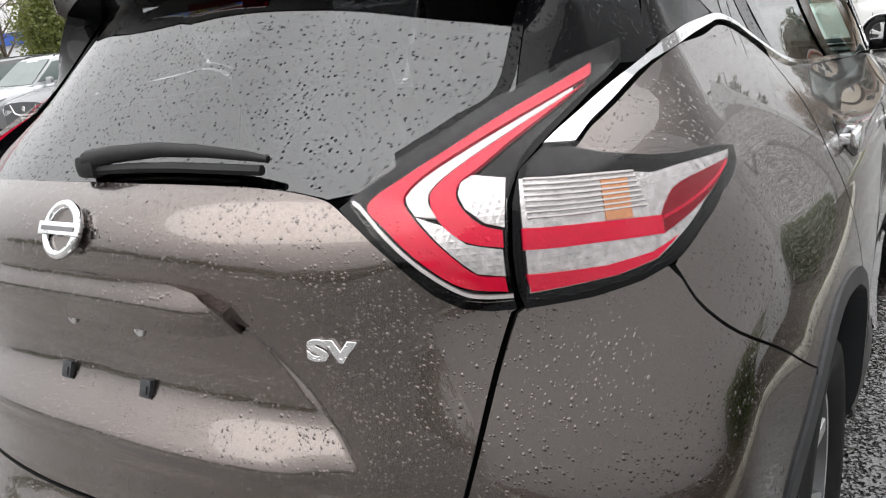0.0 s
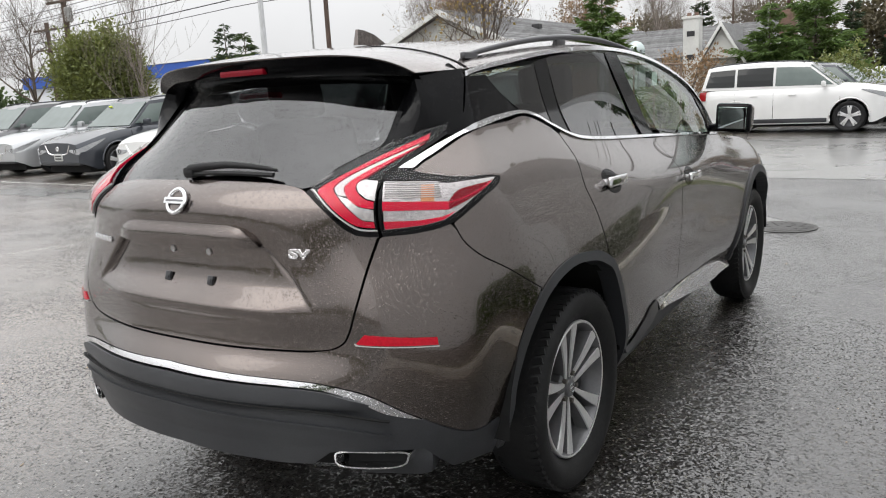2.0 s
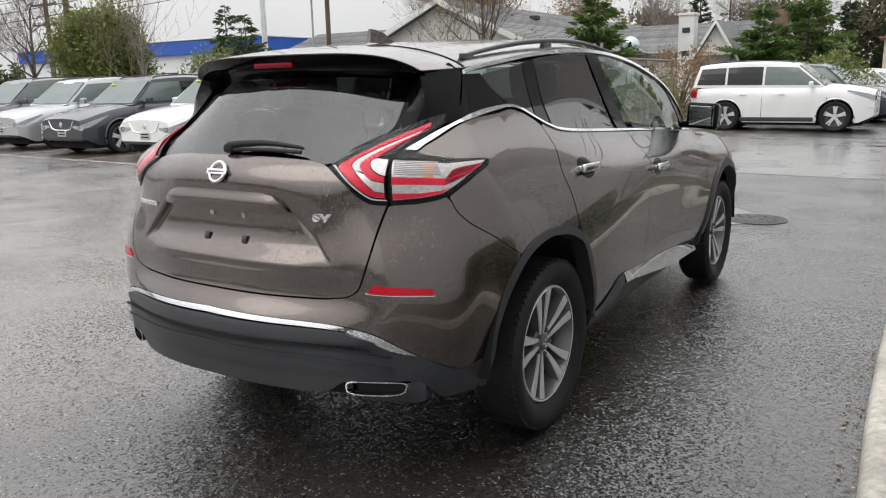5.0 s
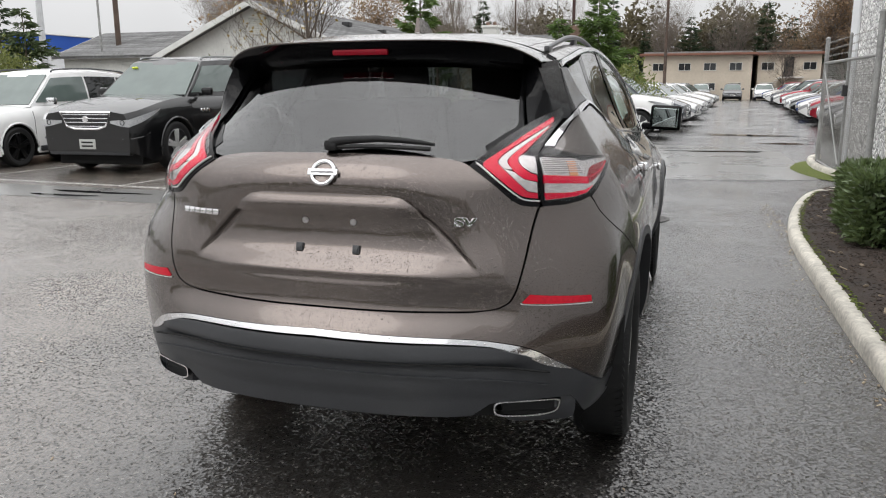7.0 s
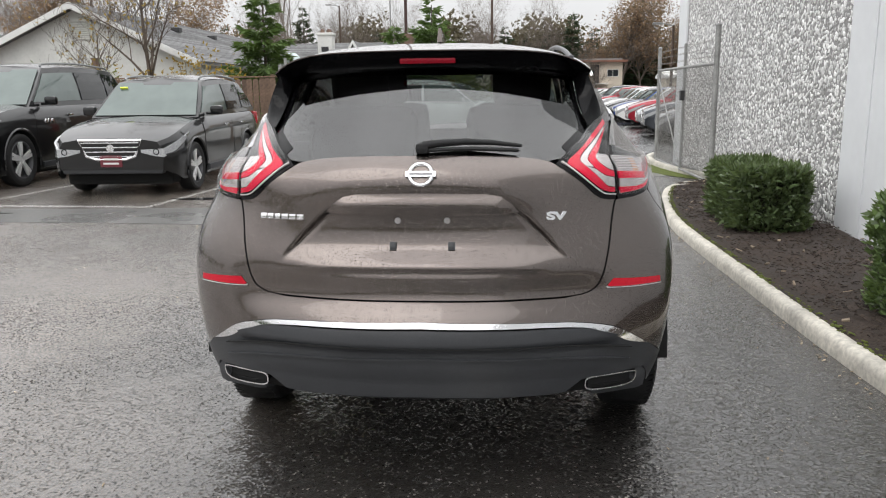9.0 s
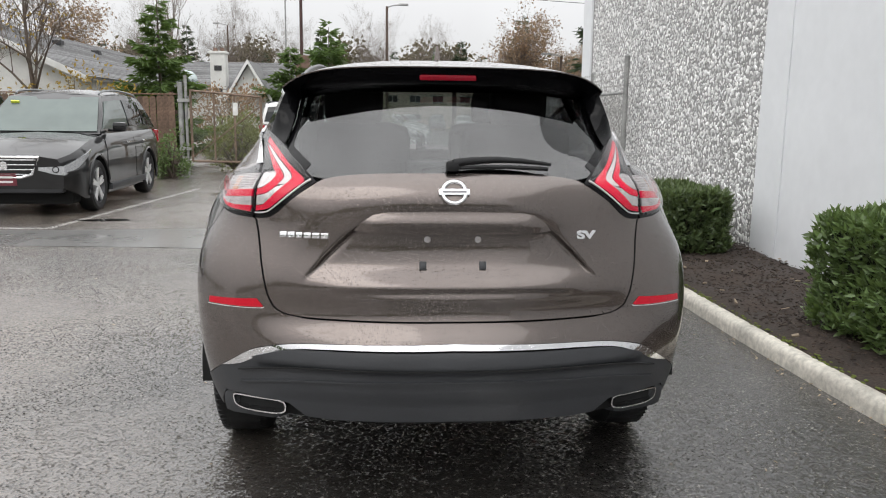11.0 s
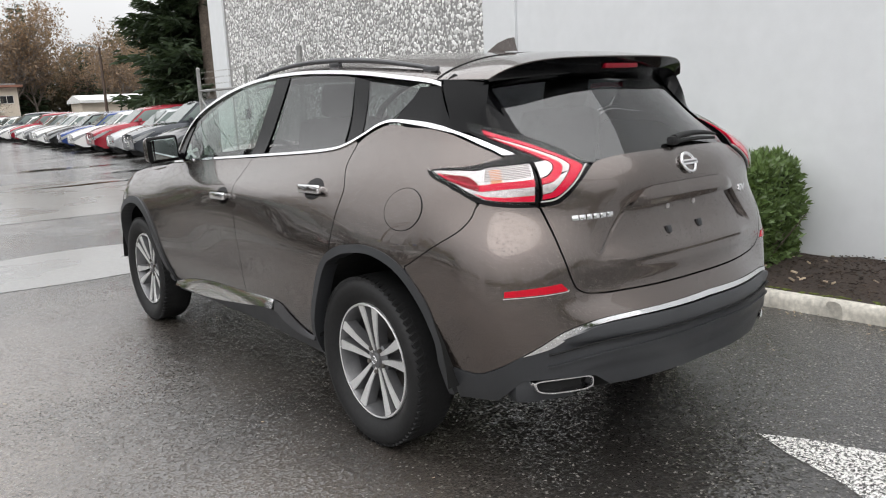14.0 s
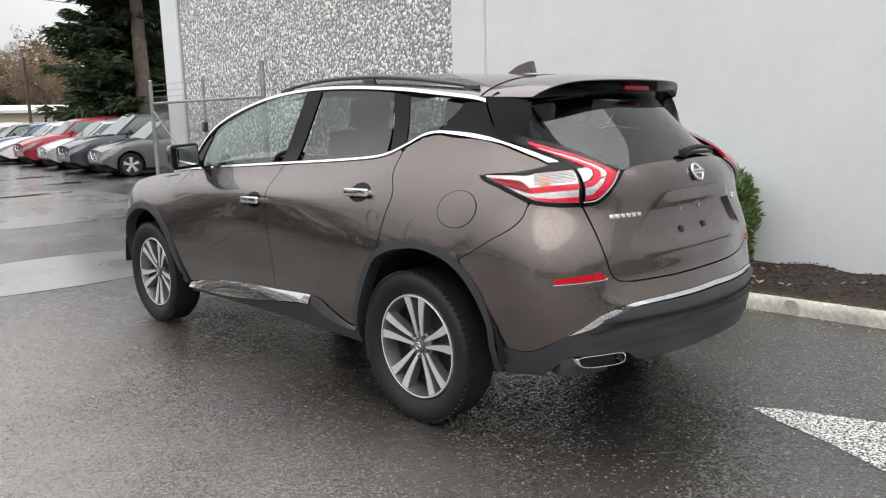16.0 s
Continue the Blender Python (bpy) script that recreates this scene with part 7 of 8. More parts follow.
home = house("chimney_house", "low white house with chimney and grey shingle roof", 33.2, 3.4, -10.6, -4.2, "X", 2.35, 3.55, SIDING, SHINGLE)
bm = bmesh.new()
block(bm, (-6.95, 29.7, 1.9), (.62, .55, 3.8), .02)
block(bm, (-6.95, 29.7, 3.82), (.72, .65, .1), .02)
chim = part("chimney", bm, SIDING, home, "white-painted chimney")
for dx in (-.14, .14):
    bm = bmesh.new()
    lathe(bm, [(3.85, .09), (4.02, .08), (4.02, .06)], 10, "Z", (-6.95 + dx, 29.7, 0))
    part("flue", bm, BRICKY, chim)
for z in (2.3, 3.2):
    bm = bmesh.new()
    block(bm, (-6.95, 29.42, z), (.3, .03, .2))
    part("opening", bm, DARK_BOX, chim)
bm = bmesh.new()
block(bm, (-3.75, 31.5, 1.95), (.6, .6, 3.9), .02)
part("brick_chimney", bm, BRICKY, home, "dark brick chimney")
bm = bmesh.new()
prism(bm, [(-6.4, 2.2), (-5.7, 3.35), (-5.0, 2.2)], 29.2, 33.0, "Y")
part("porch_gable", bm, SIDING, home)
for s in (-1, 1):
    bm = bmesh.new()
    prism(bm, [(-5.7, 3.37), (-5.7 + s * .95, 1.82), (-5.7 + s * .95, 1.97), (-5.7, 3.52)], 29.0, 33.0, "Y")
    part("porch_roof", bm, SHINGLE, home)
    bm = bmesh.new()
    prism(bm, [(-5.7, 3.36), (-5.7 + s * .95, 1.8), (-5.7 + s * .95, 1.98), (-5.7, 3.54)], 28.94, 28.99, "Y")
    part("barge_board", bm, WHITE_TRIM, home)
window_at(home, -8.9, 29.75, 1.4, 1.3, 1.0)

# shiny traffic mirror dome on a post
ball = thing("mirror_dome", "shiny convex mirror dome on a bent post", "mirror")
bm = bmesh.new()
lathe(bm, [(-.12, .001), (-.11, .12), (-.06, .22), (0, .29), (.015, .3), (.03, .29), (.03, .001)], 28, "Y", (-5.9, 20, 2.3))
part("dome", bm, MIRROR, ball, "", 60)
tube_part("post", [(-5.85, 20.1, 0), (-5.85, 20.1, 2.0), (-5.87, 20.05, 2.2)], .03, GALV, ball)
tube_part("arm", [(-6.3, 20.15, 1.5), (-5.9, 20.05, 2.05)], .022, GALV, ball)

# two-storey flats across the back of the lot
def flats(x0, x1, y, roofz, columns, label):
    top = thing("apartment_building", label, "building")
    bm = bmesh.new()
    block(bm, ((x0 + x1) / 2, y + 5, roofz / 2 - .1), (x1 - x0, 10, roofz + .2))
    part("wall", bm, BEIGE, top)
    bm = bmesh.new()
    block(bm, ((x0 + x1) / 2, y + 4.8, roofz + .1), (x1 - x0 + .8, 11, .22), .03)
    part("roof_edge", bm, ROOF_BROWN, top, "red-brown roof edge")
    bm = bmesh.new()
    block(bm, ((x0 + x1) / 2, y + 5.2, roofz + .3), (x1 - x0 + .1, 9, .2), .03)
    part("roof", bm, SHINGLE, top)
    for c in columns:
        for z in (roofz * .29, roofz * .74):
            window_at(top, c, y - .03, z, 1.15, .72)
    return top


f1 = flats(-3.4, 6.9, 80, 4.3, (-1.9, .6, 3.0, 5.4), "beige two-storey apartment building with red-brown roof edge")
f2 = flats(7.5, 13.2, 81, 4.3, (8.4, 12.2), "beige two-storey apartment block with an outside stair")
bm = bmesh.new()
block(bm, (10.3, 80.9, 3.1), (.9, .2, 1.9), .01)
door = part("doorway", bm, PANE, f2, "dark recessed doorway")
bm = bmesh.new()
block(bm, (10.5, 80.3, 2.1), (2.2, 1.4, .14), .01)
part("landing", bm, FRAME, f2)
for k in range(11):
    bm = bmesh.new()
    block(bm, (9.3 - .14 * k, 80.2, 2.0 - .18 * k), (.3, 1.1, .06))
    part("stair_tread", bm, FRAME, f2)

# shop with a blue fascia across the road
shop = thing("blue_shop", "long white commercial building with a blue fascia", "building")
bm = bmesh.new()
block(bm, (-66, 52, 2.2), (36, 12, 4.6))
part("wall", bm, WALL_WHITE, shop)
bm = bmesh.new()
block(bm, (-66, 51.8, 4.95), (36.4, 12.6, 1.25), .05)
part("fascia", bm, BLUE, shop, "bright blue metal fascia")
bm = bmesh.new()
block(bm, (-66, 51.8, 5.62), (36.6, 12.8, .12), .03)
part("roof_edge", bm, WHITE_TRIM, shop)
for x in (-78, -72, -66, -60, -54):
    window_at(shop, x, 45.95, 1.7, 3.2, 2.2)

# shed behind the stock rows
shed = thing("white_shed", "long low shed with a pale metal roof", "shed")
bm = bmesh.new()
block(bm, (16, 61.5, 1.15), (5.2, 3, 2.3))
part("wall", bm, BEIGE, shed)
bm = bmesh.new()
prism(bm, [(59.6, 2.3), (63.4, 2.3), (63.4, 2.5), (61.5, 2.9), (59.6, 2.5)], 13.2, 18.8, "X")
part("roof", bm, WHITE_TRIM, shed, "pale metal roof")

# ---- poles and wires ----
POLE_WOOD = material("creosoted_pole", (0.1, 0.07, 0.055), rough=0.85, grain=0.3, grain_scale=20, stain=0.25, stain_scale=3)
POLE_RED = material("red_brown_pole", (0.07, 0.035, 0.03), rough=0.7, grain=0.2, grain_scale=15, stain=0.2, stain_scale=3)
POLE_PALE = material("pale_painted_pole", (0.58, 0.59, 0.6), rough=0.5, stain=0.08, stain_scale=3)


def tapered(name, p, top, r0, r1, mat, parent, label=""):
    bm = bmesh.new()
    rod(bm, p, (p[0], p[1], top), r0, r1, 12)
    return part(name, bm, mat, parent, label, 40)


pole = thing("flag_pole", "tall thin red-brown pole behind the gate", "pole")
tapered("shaft", (-3.85, 32, 0), 13, .075, .06, POLE_RED, pole)
bm = bmesh.new()
block(bm, (-3.85, 32, .06), (.3, .3, .12), .02)
part("base", bm, GALV, pole)
pole = thing("light_pole", "tall pale painted steel light pole", "pole")
tapered("shaft", (-25.8, 25, 0), 11, .16, .1, POLE_PALE, pole)
bm = bmesh.new()
block(bm, (-25.8, 25, .25), (.5, .5, .5), .04)
part("footing", bm, CONCRETE, pole)
pole = thing("slim_pole", "slim grey pole beyond the fence", "pole")
tapered("shaft", (-23.6, 26, 0), 9, .05, .045, GALV, pole)
pole = thing("wooden_pole", "dark wooden utility pole beyond the fence", "pole")
tapered("shaft", (-23.5, 27, 0), 10, .13, .1, POLE_WOOD, pole)
bm = bmesh.new()
block(bm, (-23.5, 26.85, 9.1), (2.4, .1, .12), .01)
part("crossarm", bm, POLE_WOOD, pole)


def utility_pole(x, y, top, label, kit):
    pole = thing("utility_pole", label, "utility pole")
    tapered("shaft", (x, y, 0), top, .22, .17, POLE_WOOD, pole)
    for z in (top - .6, top - 2.2):
        bm = bmesh.new()
        block(bm, (x, y - .2, z), (3.4, .14, .16), .01)
        arm = part("crossarm", bm, POLE_WOOD, pole)
        for dx in (-1.5, -1.0, 1.0, 1.5):
            bm = bmesh.new()
            lathe(bm, [(z + .08, .05), (z + .13, .08), (z + .18, .05), (z + .24, .07), (z + .3, .03)], 8, "Z", (x + dx, y - .2, 0))
            part("insulator", bm, GALV, arm)
    if kit:
        for k, dx in enumerate((-1.35, -.75, .75, 1.35, 1.8)):
            bm = bmesh.new()
            block(bm, (x + dx, y - .35, top - 1.35), (.28, .16, 1.25), .03)
            part("panel_antenna", bm, GALV, pole, "grey panel antenna")
        bm = bmesh.new()
        lathe(bm, [(top - 3.6, .2), (top - 3.55, .26), (top - 2.7, .26), (top - 2.62, .2), (top - 2.62, .001)], 14, "Z", (x + .55, y - .1, 0))
        part("transformer", bm, GALV, pole, "round grey transformer")
    return pole


utility_pole(-49.6, 30, 11.2, "wooden utility pole crowded with antennas and transformers", True)
utility_pole(-62, 36, 9.0, "far wooden utility pole with crossarms", False)
lines = thing("overhead_wires", "dark overhead wires strung between utility poles", "wire")
for z, sag, r in ((8.9, .3, .022), (8.45, .3, .02), (8.3, .35, .02), (7.6, .4, .03), (7.0, .5, .03), (6.6, .5, .02), (10.6, .2, .018)):
    pts = [(x, 30 + (x + 49.6) * -.11, z - sag * math.sin(math.pi * ((x + 110) / 80 % 1))) for x in np.linspace(-125, 5, 66)] if z < 9 else [(-49.6 + 26.1 * t, 30 - 3 * t, 10.6 - 1.4 * t - sag * math.sin(math.pi * t)) for t in np.linspace(0, 1, 14)]
    bm = bmesh.new()
    tube(bm, pts, r, 4)
    part("wire", bm, DARK_BOX, lines)
bm = bmesh.new()
tube(bm, [(-23.5 + 40 * t, 27 + 18 * t, 9.1 - 1.0 * t - .7 * math.sin(math.pi * t)) for t in np.linspace(0, 1, 20)], .016, 4)
part("wire", bm, DARK_BOX, lines)


def street_lamp(x, y, top, lean):
    pole = thing("street_lamp", "slim grey street lamp beyond the stock rows", "street lamp")
    tapered("shaft", (x, y, 0), top, .09, .06, POLE_WOOD, pole)
    bm = bmesh.new()
    tube(bm, [(x, y, top - .05), (x + lean * .3, y, top + .05), (x + lean * .7, y, top + .1)], .035, 6)
    arm = part("arm", bm, GALV, pole)
    bm = bmesh.new()
    block(bm, (x + lean * .85, y, top + .1), (.5, .22, .1), .03)
    part("head", bm, GALV, arm)


street_lamp(15.1, 40, 6.0, -1)
street_lamp(9.5, 40, 4.75, -1)
street_lamp(-.1, 38, 6.9, 1)
street_lamp(-12.4, 60, 8.2, -1)
mast = thing("tv_aerial", "roof aerial with thin rods on a mast", "aerial")
tube_part("mast", [(-4.4, 31, 3.4), (-4.4, 31, 6.2)], .03, GALV, mast)
wires("rod", [((-5.2, 31, 6.15), (-3.5, 31, 6.2))] + [((-5.1 + .18 * k, 30.7, 6.16), (-5.1 + .18 * k, 31.3, 6.16)) for k in range(9)], .014, GALV, mast)

# ---- plants ----
def leaf_mat(name, colour, rough=0.5, spread=0.45, through_light=0.25):
    m = material(name, colour, rough=rough, island_random=spread, grain=0.15, grain_scale=30)
    b = m.node_tree.nodes["Principled BSDF"]
    t = m.node_tree.nodes.new("ShaderNodeBsdfTranslucent")
    t.inputs["Color"].default_value = (colour[0] * 1.6, colour[1] * 1.5, colour[2], 1)
    mix = m.node_tree.nodes.new("ShaderNodeMixShader")
    mix.inputs[0].default_value = through_light
    link = m.node_tree.links.new
    link(b.outputs[0], mix.inputs[1])
    link(t.outputs[0], mix.inputs[2])
    link(mix.outputs[0], m.node_tree.nodes["Material Output"].inputs["Surface"])
    return m


LAUREL = leaf_mat("laurel_leaves", (0.1, 0.14, 0.062), 0.3)
BOXY = leaf_mat("hedge_leaves", (0.12, 0.18, 0.065), 0.4)
EVERGREEN = leaf_mat("evergreen_leaves", (0.155, 0.18, 0.06), 0.45)
WOODS = leaf_mat("winter_woods", (0.12, 0.105, 0.07), 0.7)
FIR = leaf_mat("fir_needles", (0.06, 0.09, 0.035), 0.6)
YOUNG_FIR = leaf_mat("young_fir_needles", (0.085, 0.14, 0.035), 0.6)
DARK_FIR = leaf_mat("dark_conifer_needles", (0.04, 0.062, 0.03), 0.6)
YELLOW = leaf_mat("yellow_leaves", (0.3, 0.21, 0.04), 0.6)
RUSSET = leaf_mat("russet_twigs", (0.26, 0.18, 0.12), 0.8)
BARK = material("grey_brown_bark", (0.12, 0.095, 0.075), rough=0.9, grain=0.3, grain_scale=15, stain=0.25, stain_scale=3, bump=.6, bump_scale=40)
BARK_PALE = material("pale_bark", (0.2, 0.17, 0.145), rough=0.9, grain=0.3, grain_scale=15, stain=0.2, stain_scale=3)


def leaf_cloud(name, pts, way, length, width, mat, parent, seed, spread=.8, label=""):
    """A leaf, folded along its rib, at each point; way: the direction in which each leaf points, or None."""
    rng = np.random.default_rng(seed)
    pts = np.asarray(pts, float)
    n = len(pts)
    d = rng.normal(size=(n, 3)) * spread
    if way is not None:
        d = d + np.asarray(way, float)
    d /= np.linalg.norm(d, axis=1, keepdims=True) + 1e-9
    s = np.cross(d, rng.normal(size=(n, 3)))
    s /= np.linalg.norm(s, axis=1, keepdims=True) + 1e-9
    up = np.cross(s, d)
    k = rng.uniform(.65, 1.3, (n, 1))
    ln, wd = length * k, width * k
    co = np.empty((n, 5, 3))
    co[:, 0] = pts
    co[:, 1] = pts + d * ln * .45 + s * wd * .5 + up * wd * .12
    co[:, 2] = pts + d * ln - up * ln * .1
    co[:, 3] = pts + d * ln * .45 - s * wd * .5 + up * wd * .12
    co[:, 4] = pts + d * ln * .5
    quad = np.array([0, 1, 2, 4, 0, 4, 2, 3])
    loops = (np.arange(n)[:, None] * 5 + quad[None]).ravel()
    return quads(name, co.reshape(-1, 3), loops, mat, parent, label)


def grow(seed, height, girth, levels=4, split=4, upward=.35, reach=.55, first=.3, wander=.25):
    """Tapered limbs of a broadleaf tree as bars (ends and radii), and its twig ends."""
    rng = np.random.default_rng(seed)
    bars, radii, tips = [], [], []

    def limb(p, d, length, r, level):
        steps = 5 if level == 0 else 3
        kids = []
        for k in range(steps):
            d2 = d + rng.normal(size=3) * wander * (.25 if level == 0 else .8) + np.array([0, 0, upward * .25])
            d2 /= np.linalg.norm(d2)
            q = p + d2 * length / steps
            ra, rb = r * (1 - .7 * k / steps), r * (1 - .7 * (k + 1) / steps)
            bars.append((p, q))
            radii.append((max(ra, .0035), max(rb, .003)))
            f = (k + 1) / steps
            if level > 0 or f > first:
                kids.append((q, d2, rb))
            p, d = q, d2
        tips.append(p)
        if level >= levels:
            return
        for q, dd, rb in kids:
            for _ in range(split if level == 0 else rng.integers(1, split)):
                side = rng.normal(size=3)
                side -= side.dot(dd) * dd
                side /= np.linalg.norm(side) + 1e-9
                nd = dd * rng.uniform(.35, .7) + side * rng.uniform(.6, 1.0) + np.array([0, 0, upward])
                nd /= np.linalg.norm(nd)
                limb(q, nd, length * reach * rng.uniform(.7, 1.15), rb * .62, level + 1)

    limb(np.zeros(3), np.array([0, 0, 1.0]), height * .8, girth, 0)
    return bars, radii, np.array(tips)


def bare_tree(name, label, seed, place, height, girth, mat=None, levels=4, split=4, leaves=None, **more):
    tree = thing(name, label, "tree")
    bars, radii, tips = grow(seed, height, girth, levels, split, **more)
    big = [i for i, r in enumerate(radii) if r[0] > girth * .3]
    thin = [i for i, r in enumerate(radii) if r[0] <= girth * .3]
    wires("trunk", [bars[i] for i in big], [radii[i] for i in big], mat or BARK, tree, "", 7)
    wires("crown", [bars[i] for i in thin], [radii[i] for i in thin], mat or BARK, tree, "", 3)
    if leaves:
        share, colour, ln = leaves
        rng = np.random.default_rng(seed + 1)
        pick = tips[rng.random(len(tips)) < share]
        leaf_cloud("leaves", pick + rng.normal(size=pick.shape) * .04, np.tile((0, 0, -.5), (len(pick), 1)), ln, ln * .55, colour, tree, seed)
    tree.matrix_world = pose(*place)
    return tree


def conifer(name, label, seed, height, radius, mat, place, skirt=.06, gap=.32, spray=.3, fine=1.0, droop=.15, girth=None, ragged=.25):
    """A trunk with whorls of boughs, each feathered with flat sprays of needles."""
    rng = np.random.default_rng(seed)
    tree = thing(name, label, "tree")
    g = girth or height * .018
    bars, radii, pts, ways = [((0, 0, 0), (0, 0, height * .5)), ((0, 0, height * .5), (0, 0, height))], [(g, g * .55), (g * .55, .01)], [], []
    boughs, bough_r = [], []
    z = height * skirt
    while z < height * .985:
        f = 1 - (z - height * skirt) / (height * (1 - skirt))
        reach = radius * (f ** .8) * rng.uniform(1 - ragged, 1 + ragged) + .04
        count = max(4, int(7 * f + 3))
        a0 = rng.uniform(0, 6.28)
        for k in range(count):
            a = a0 + 6.28 * k / count + rng.normal() * .25
            ln = reach * rng.uniform(.6, 1.15)
            zz = z + rng.normal() * gap * .3
            out = np.array([math.cos(a), math.sin(a), 0])
            lift = .5 * (1 - f) - droop * f
            p0 = np.array([0, 0, zz])
            p1 = p0 + out * ln * .55 + np.array([0, 0, ln * lift * .6])
            p2 = p0 + out * ln + np.array([0, 0, ln * (lift * .75 + .1)])
            boughs += [(p0, p1), (p1, p2)]
            r = max(.006, g * .12 * (ln / radius))
            bough_r += [(r, r * .6), (r * .6, .003)]
            side = np.array([-out[1], out[0], 0])
            n = max(4, int(ln / spray * 26 * fine))
            t = rng.uniform(.12, 1.0, n)
            base = np.where((t < .55)[:, None], p0 + (p1 - p0) * (t / .55)[:, None], p1 + (p2 - p1) * ((t - .55) / .45)[:, None])
            sgn = rng.choice((-1, 1), n)
            w = out[None] * rng.uniform(.4, 1.1, (n, 1)) + side[None] * (sgn * rng.uniform(.3, 1.0, n))[:, None] + np.array([0, 0, -.2])[None]
            pts.append(base + side[None] * (sgn * rng.uniform(0, .12, n) * ln)[:, None] + rng.normal(size=(n, 3)) * .03 * ln)
            ways.append(w)
        z += gap * rng.uniform(.7, 1.2)
    wires("trunk", bars, radii, BARK, tree, "", 9)
    wires("bough", boughs, bough_r, BARK, tree, "", 3)["kind"] = "stuff"
    leaf_cloud("needles", np.concatenate(pts), np.concatenate(ways), spray, spray * .22, mat, tree, seed, .25)
    tree.matrix_world = pose(*place)
    return tree


def shrub(name, label, seed, place, size, mat, clumps, per, leaf, kind="", stems=True, category="shrub", low=.0):
    """Leafy clumps spread through an uneven rounded crown, on a few stems."""
    rng = np.random.default_rng(seed)
    top = thing(name, label, category, kind=kind)
    c = rng.normal(size=(clumps, 3))
    c /= np.linalg.norm(c, axis=1, keepdims=True)
    c *= rng.uniform(.55, 1.0, (clumps, 1)) ** .5 * (1 + .22 * np.sin(c[:, :1] * 5 + seed) * np.cos(c[:, 1:2] * 4))
    c = c * np.array(size) * np.array((.5, .5, .5)) + np.array((0, 0, size[2] * .5 + low))
    c[:, 2] = np.abs(c[:, 2] - low) + low
    off = rng.normal(size=(clumps, per, 3)) * np.array(size).mean() * .075
    pts = (c[:, None] + off).reshape(-1, 3)
    pts[:, 2] = np.maximum(pts[:, 2], .02)
    way = off.reshape(-1, 3)
    way = way / (np.linalg.norm(way, axis=1, keepdims=True) + 1e-6) + np.array((0, 0, .3))
    if stems:
        pick = c[rng.choice(clumps, min(clumps, 40), replace=False)]
        segs, rr = [], []
        for q in pick:
            m = q * np.array((.4, .4, .5))
            segs += [((0, 0, 0), m), (m, q)]
            rr += [(.035, .02), (.02, .006)]
        wires("stem", segs, rr, BARK, top, "", 5)["kind"] = "stuff"
    leaf_cloud("leaves", pts, way, leaf, leaf * .5, mat, top, seed, .7)
    top.matrix_world = pose(*place)
    return top


def hedge(label, box, mat, n, leaf, seed, wave=.03):
    """A clipped block of leaves over a solid dark core and thin stems."""
    rng = np.random.default_rng(seed)
    x0, x1, y0, y1, z1 = box
    z0 = .1
    top = thing("clipped_hedge", label, "hedge")
    w, d, h = x1 - x0, y1 - y0, z1 - z0
    area = np.array([w * d, d * h, d * h, w * h, w * h])
    face = rng.choice(5, n, p=area / area.sum())
    u, v = rng.random(n), rng.random(n)
    nrm = np.array([(0, 0, 1), (-1, 0, 0), (1, 0, 0), (0, -1, 0), (0, 1, 0)], float)[face]
    p = np.empty((n, 3))
    p[:, 0] = np.where(face == 1, x0, np.where(face == 2, x1, x0 + u * w))
    p[:, 1] = np.where(face == 3, y0, np.where(face == 4, y1, np.where(face == 0, y0 + v * d, y0 + u * d)))
    p[:, 2] = np.where(face == 0, z1, z0 + v * h)
    swell = wave * np.sin(p[:, 0] * 9 + seed) * np.cos(p[:, 1] * 7) + wave * .8 * np.sin(p[:, 2] * 13 + p[:, 1] * 5)
    mid = np.array(((x0 + x1) / 2, (y0 + y1) / 2, (z0 + z1) / 2))
    # corners rounded, the skin of leaves a hand deep
    q = (p - mid) / np.array((w, d, h)) * 2
    p = mid + q * (1 - .05 * np.maximum(0, (np.abs(q) > .8).sum(1) - 1))[:, None] * np.array((w, d, h)) / 2
    p += nrm * (swell - np.abs(rng.normal(size=n)) * .06)[:, None]
    p[:, 2] = np.maximum(p[:, 2], z0 + .01)
    way = nrm * .7 + np.array((0, 0, .55))
    leaf_cloud("leaves", p, way, leaf, leaf * .36, mat, top, seed, .55)
    # one solid near-black block fills the hedge behind its leaves
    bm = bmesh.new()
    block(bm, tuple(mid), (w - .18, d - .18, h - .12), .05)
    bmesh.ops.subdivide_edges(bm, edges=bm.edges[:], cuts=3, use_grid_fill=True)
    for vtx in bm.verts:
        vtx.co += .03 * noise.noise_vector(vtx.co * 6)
    part("twig_core", bm, HEDGE_CORE, top, "solid dark core")
    segs, rr = [], []
    for k in range(160):
        a = np.array((rng.uniform(x0 + .12, x1 - .12), rng.uniform(y0 + .12, y1 - .12), .08))
        e = a + np.array((rng.normal() * .1, rng.normal() * .1, rng.uniform(.25, h)))
        segs.append((a, e))
        rr.append((.008, .003))
    wires("stem", segs, rr, BARK, top, "", 4)["kind"] = "stuff"
    return top


HEDGE_CORE = material("dark_hedge_core", (0.02, 0.024, 0.012), rough=0.9, grain=0.4, grain_scale=60, bump=1.0, bump_scale=60)
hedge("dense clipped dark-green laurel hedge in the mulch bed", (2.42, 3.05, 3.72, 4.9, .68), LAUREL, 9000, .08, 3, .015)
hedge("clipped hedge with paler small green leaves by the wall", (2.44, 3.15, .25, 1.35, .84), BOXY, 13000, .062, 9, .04)

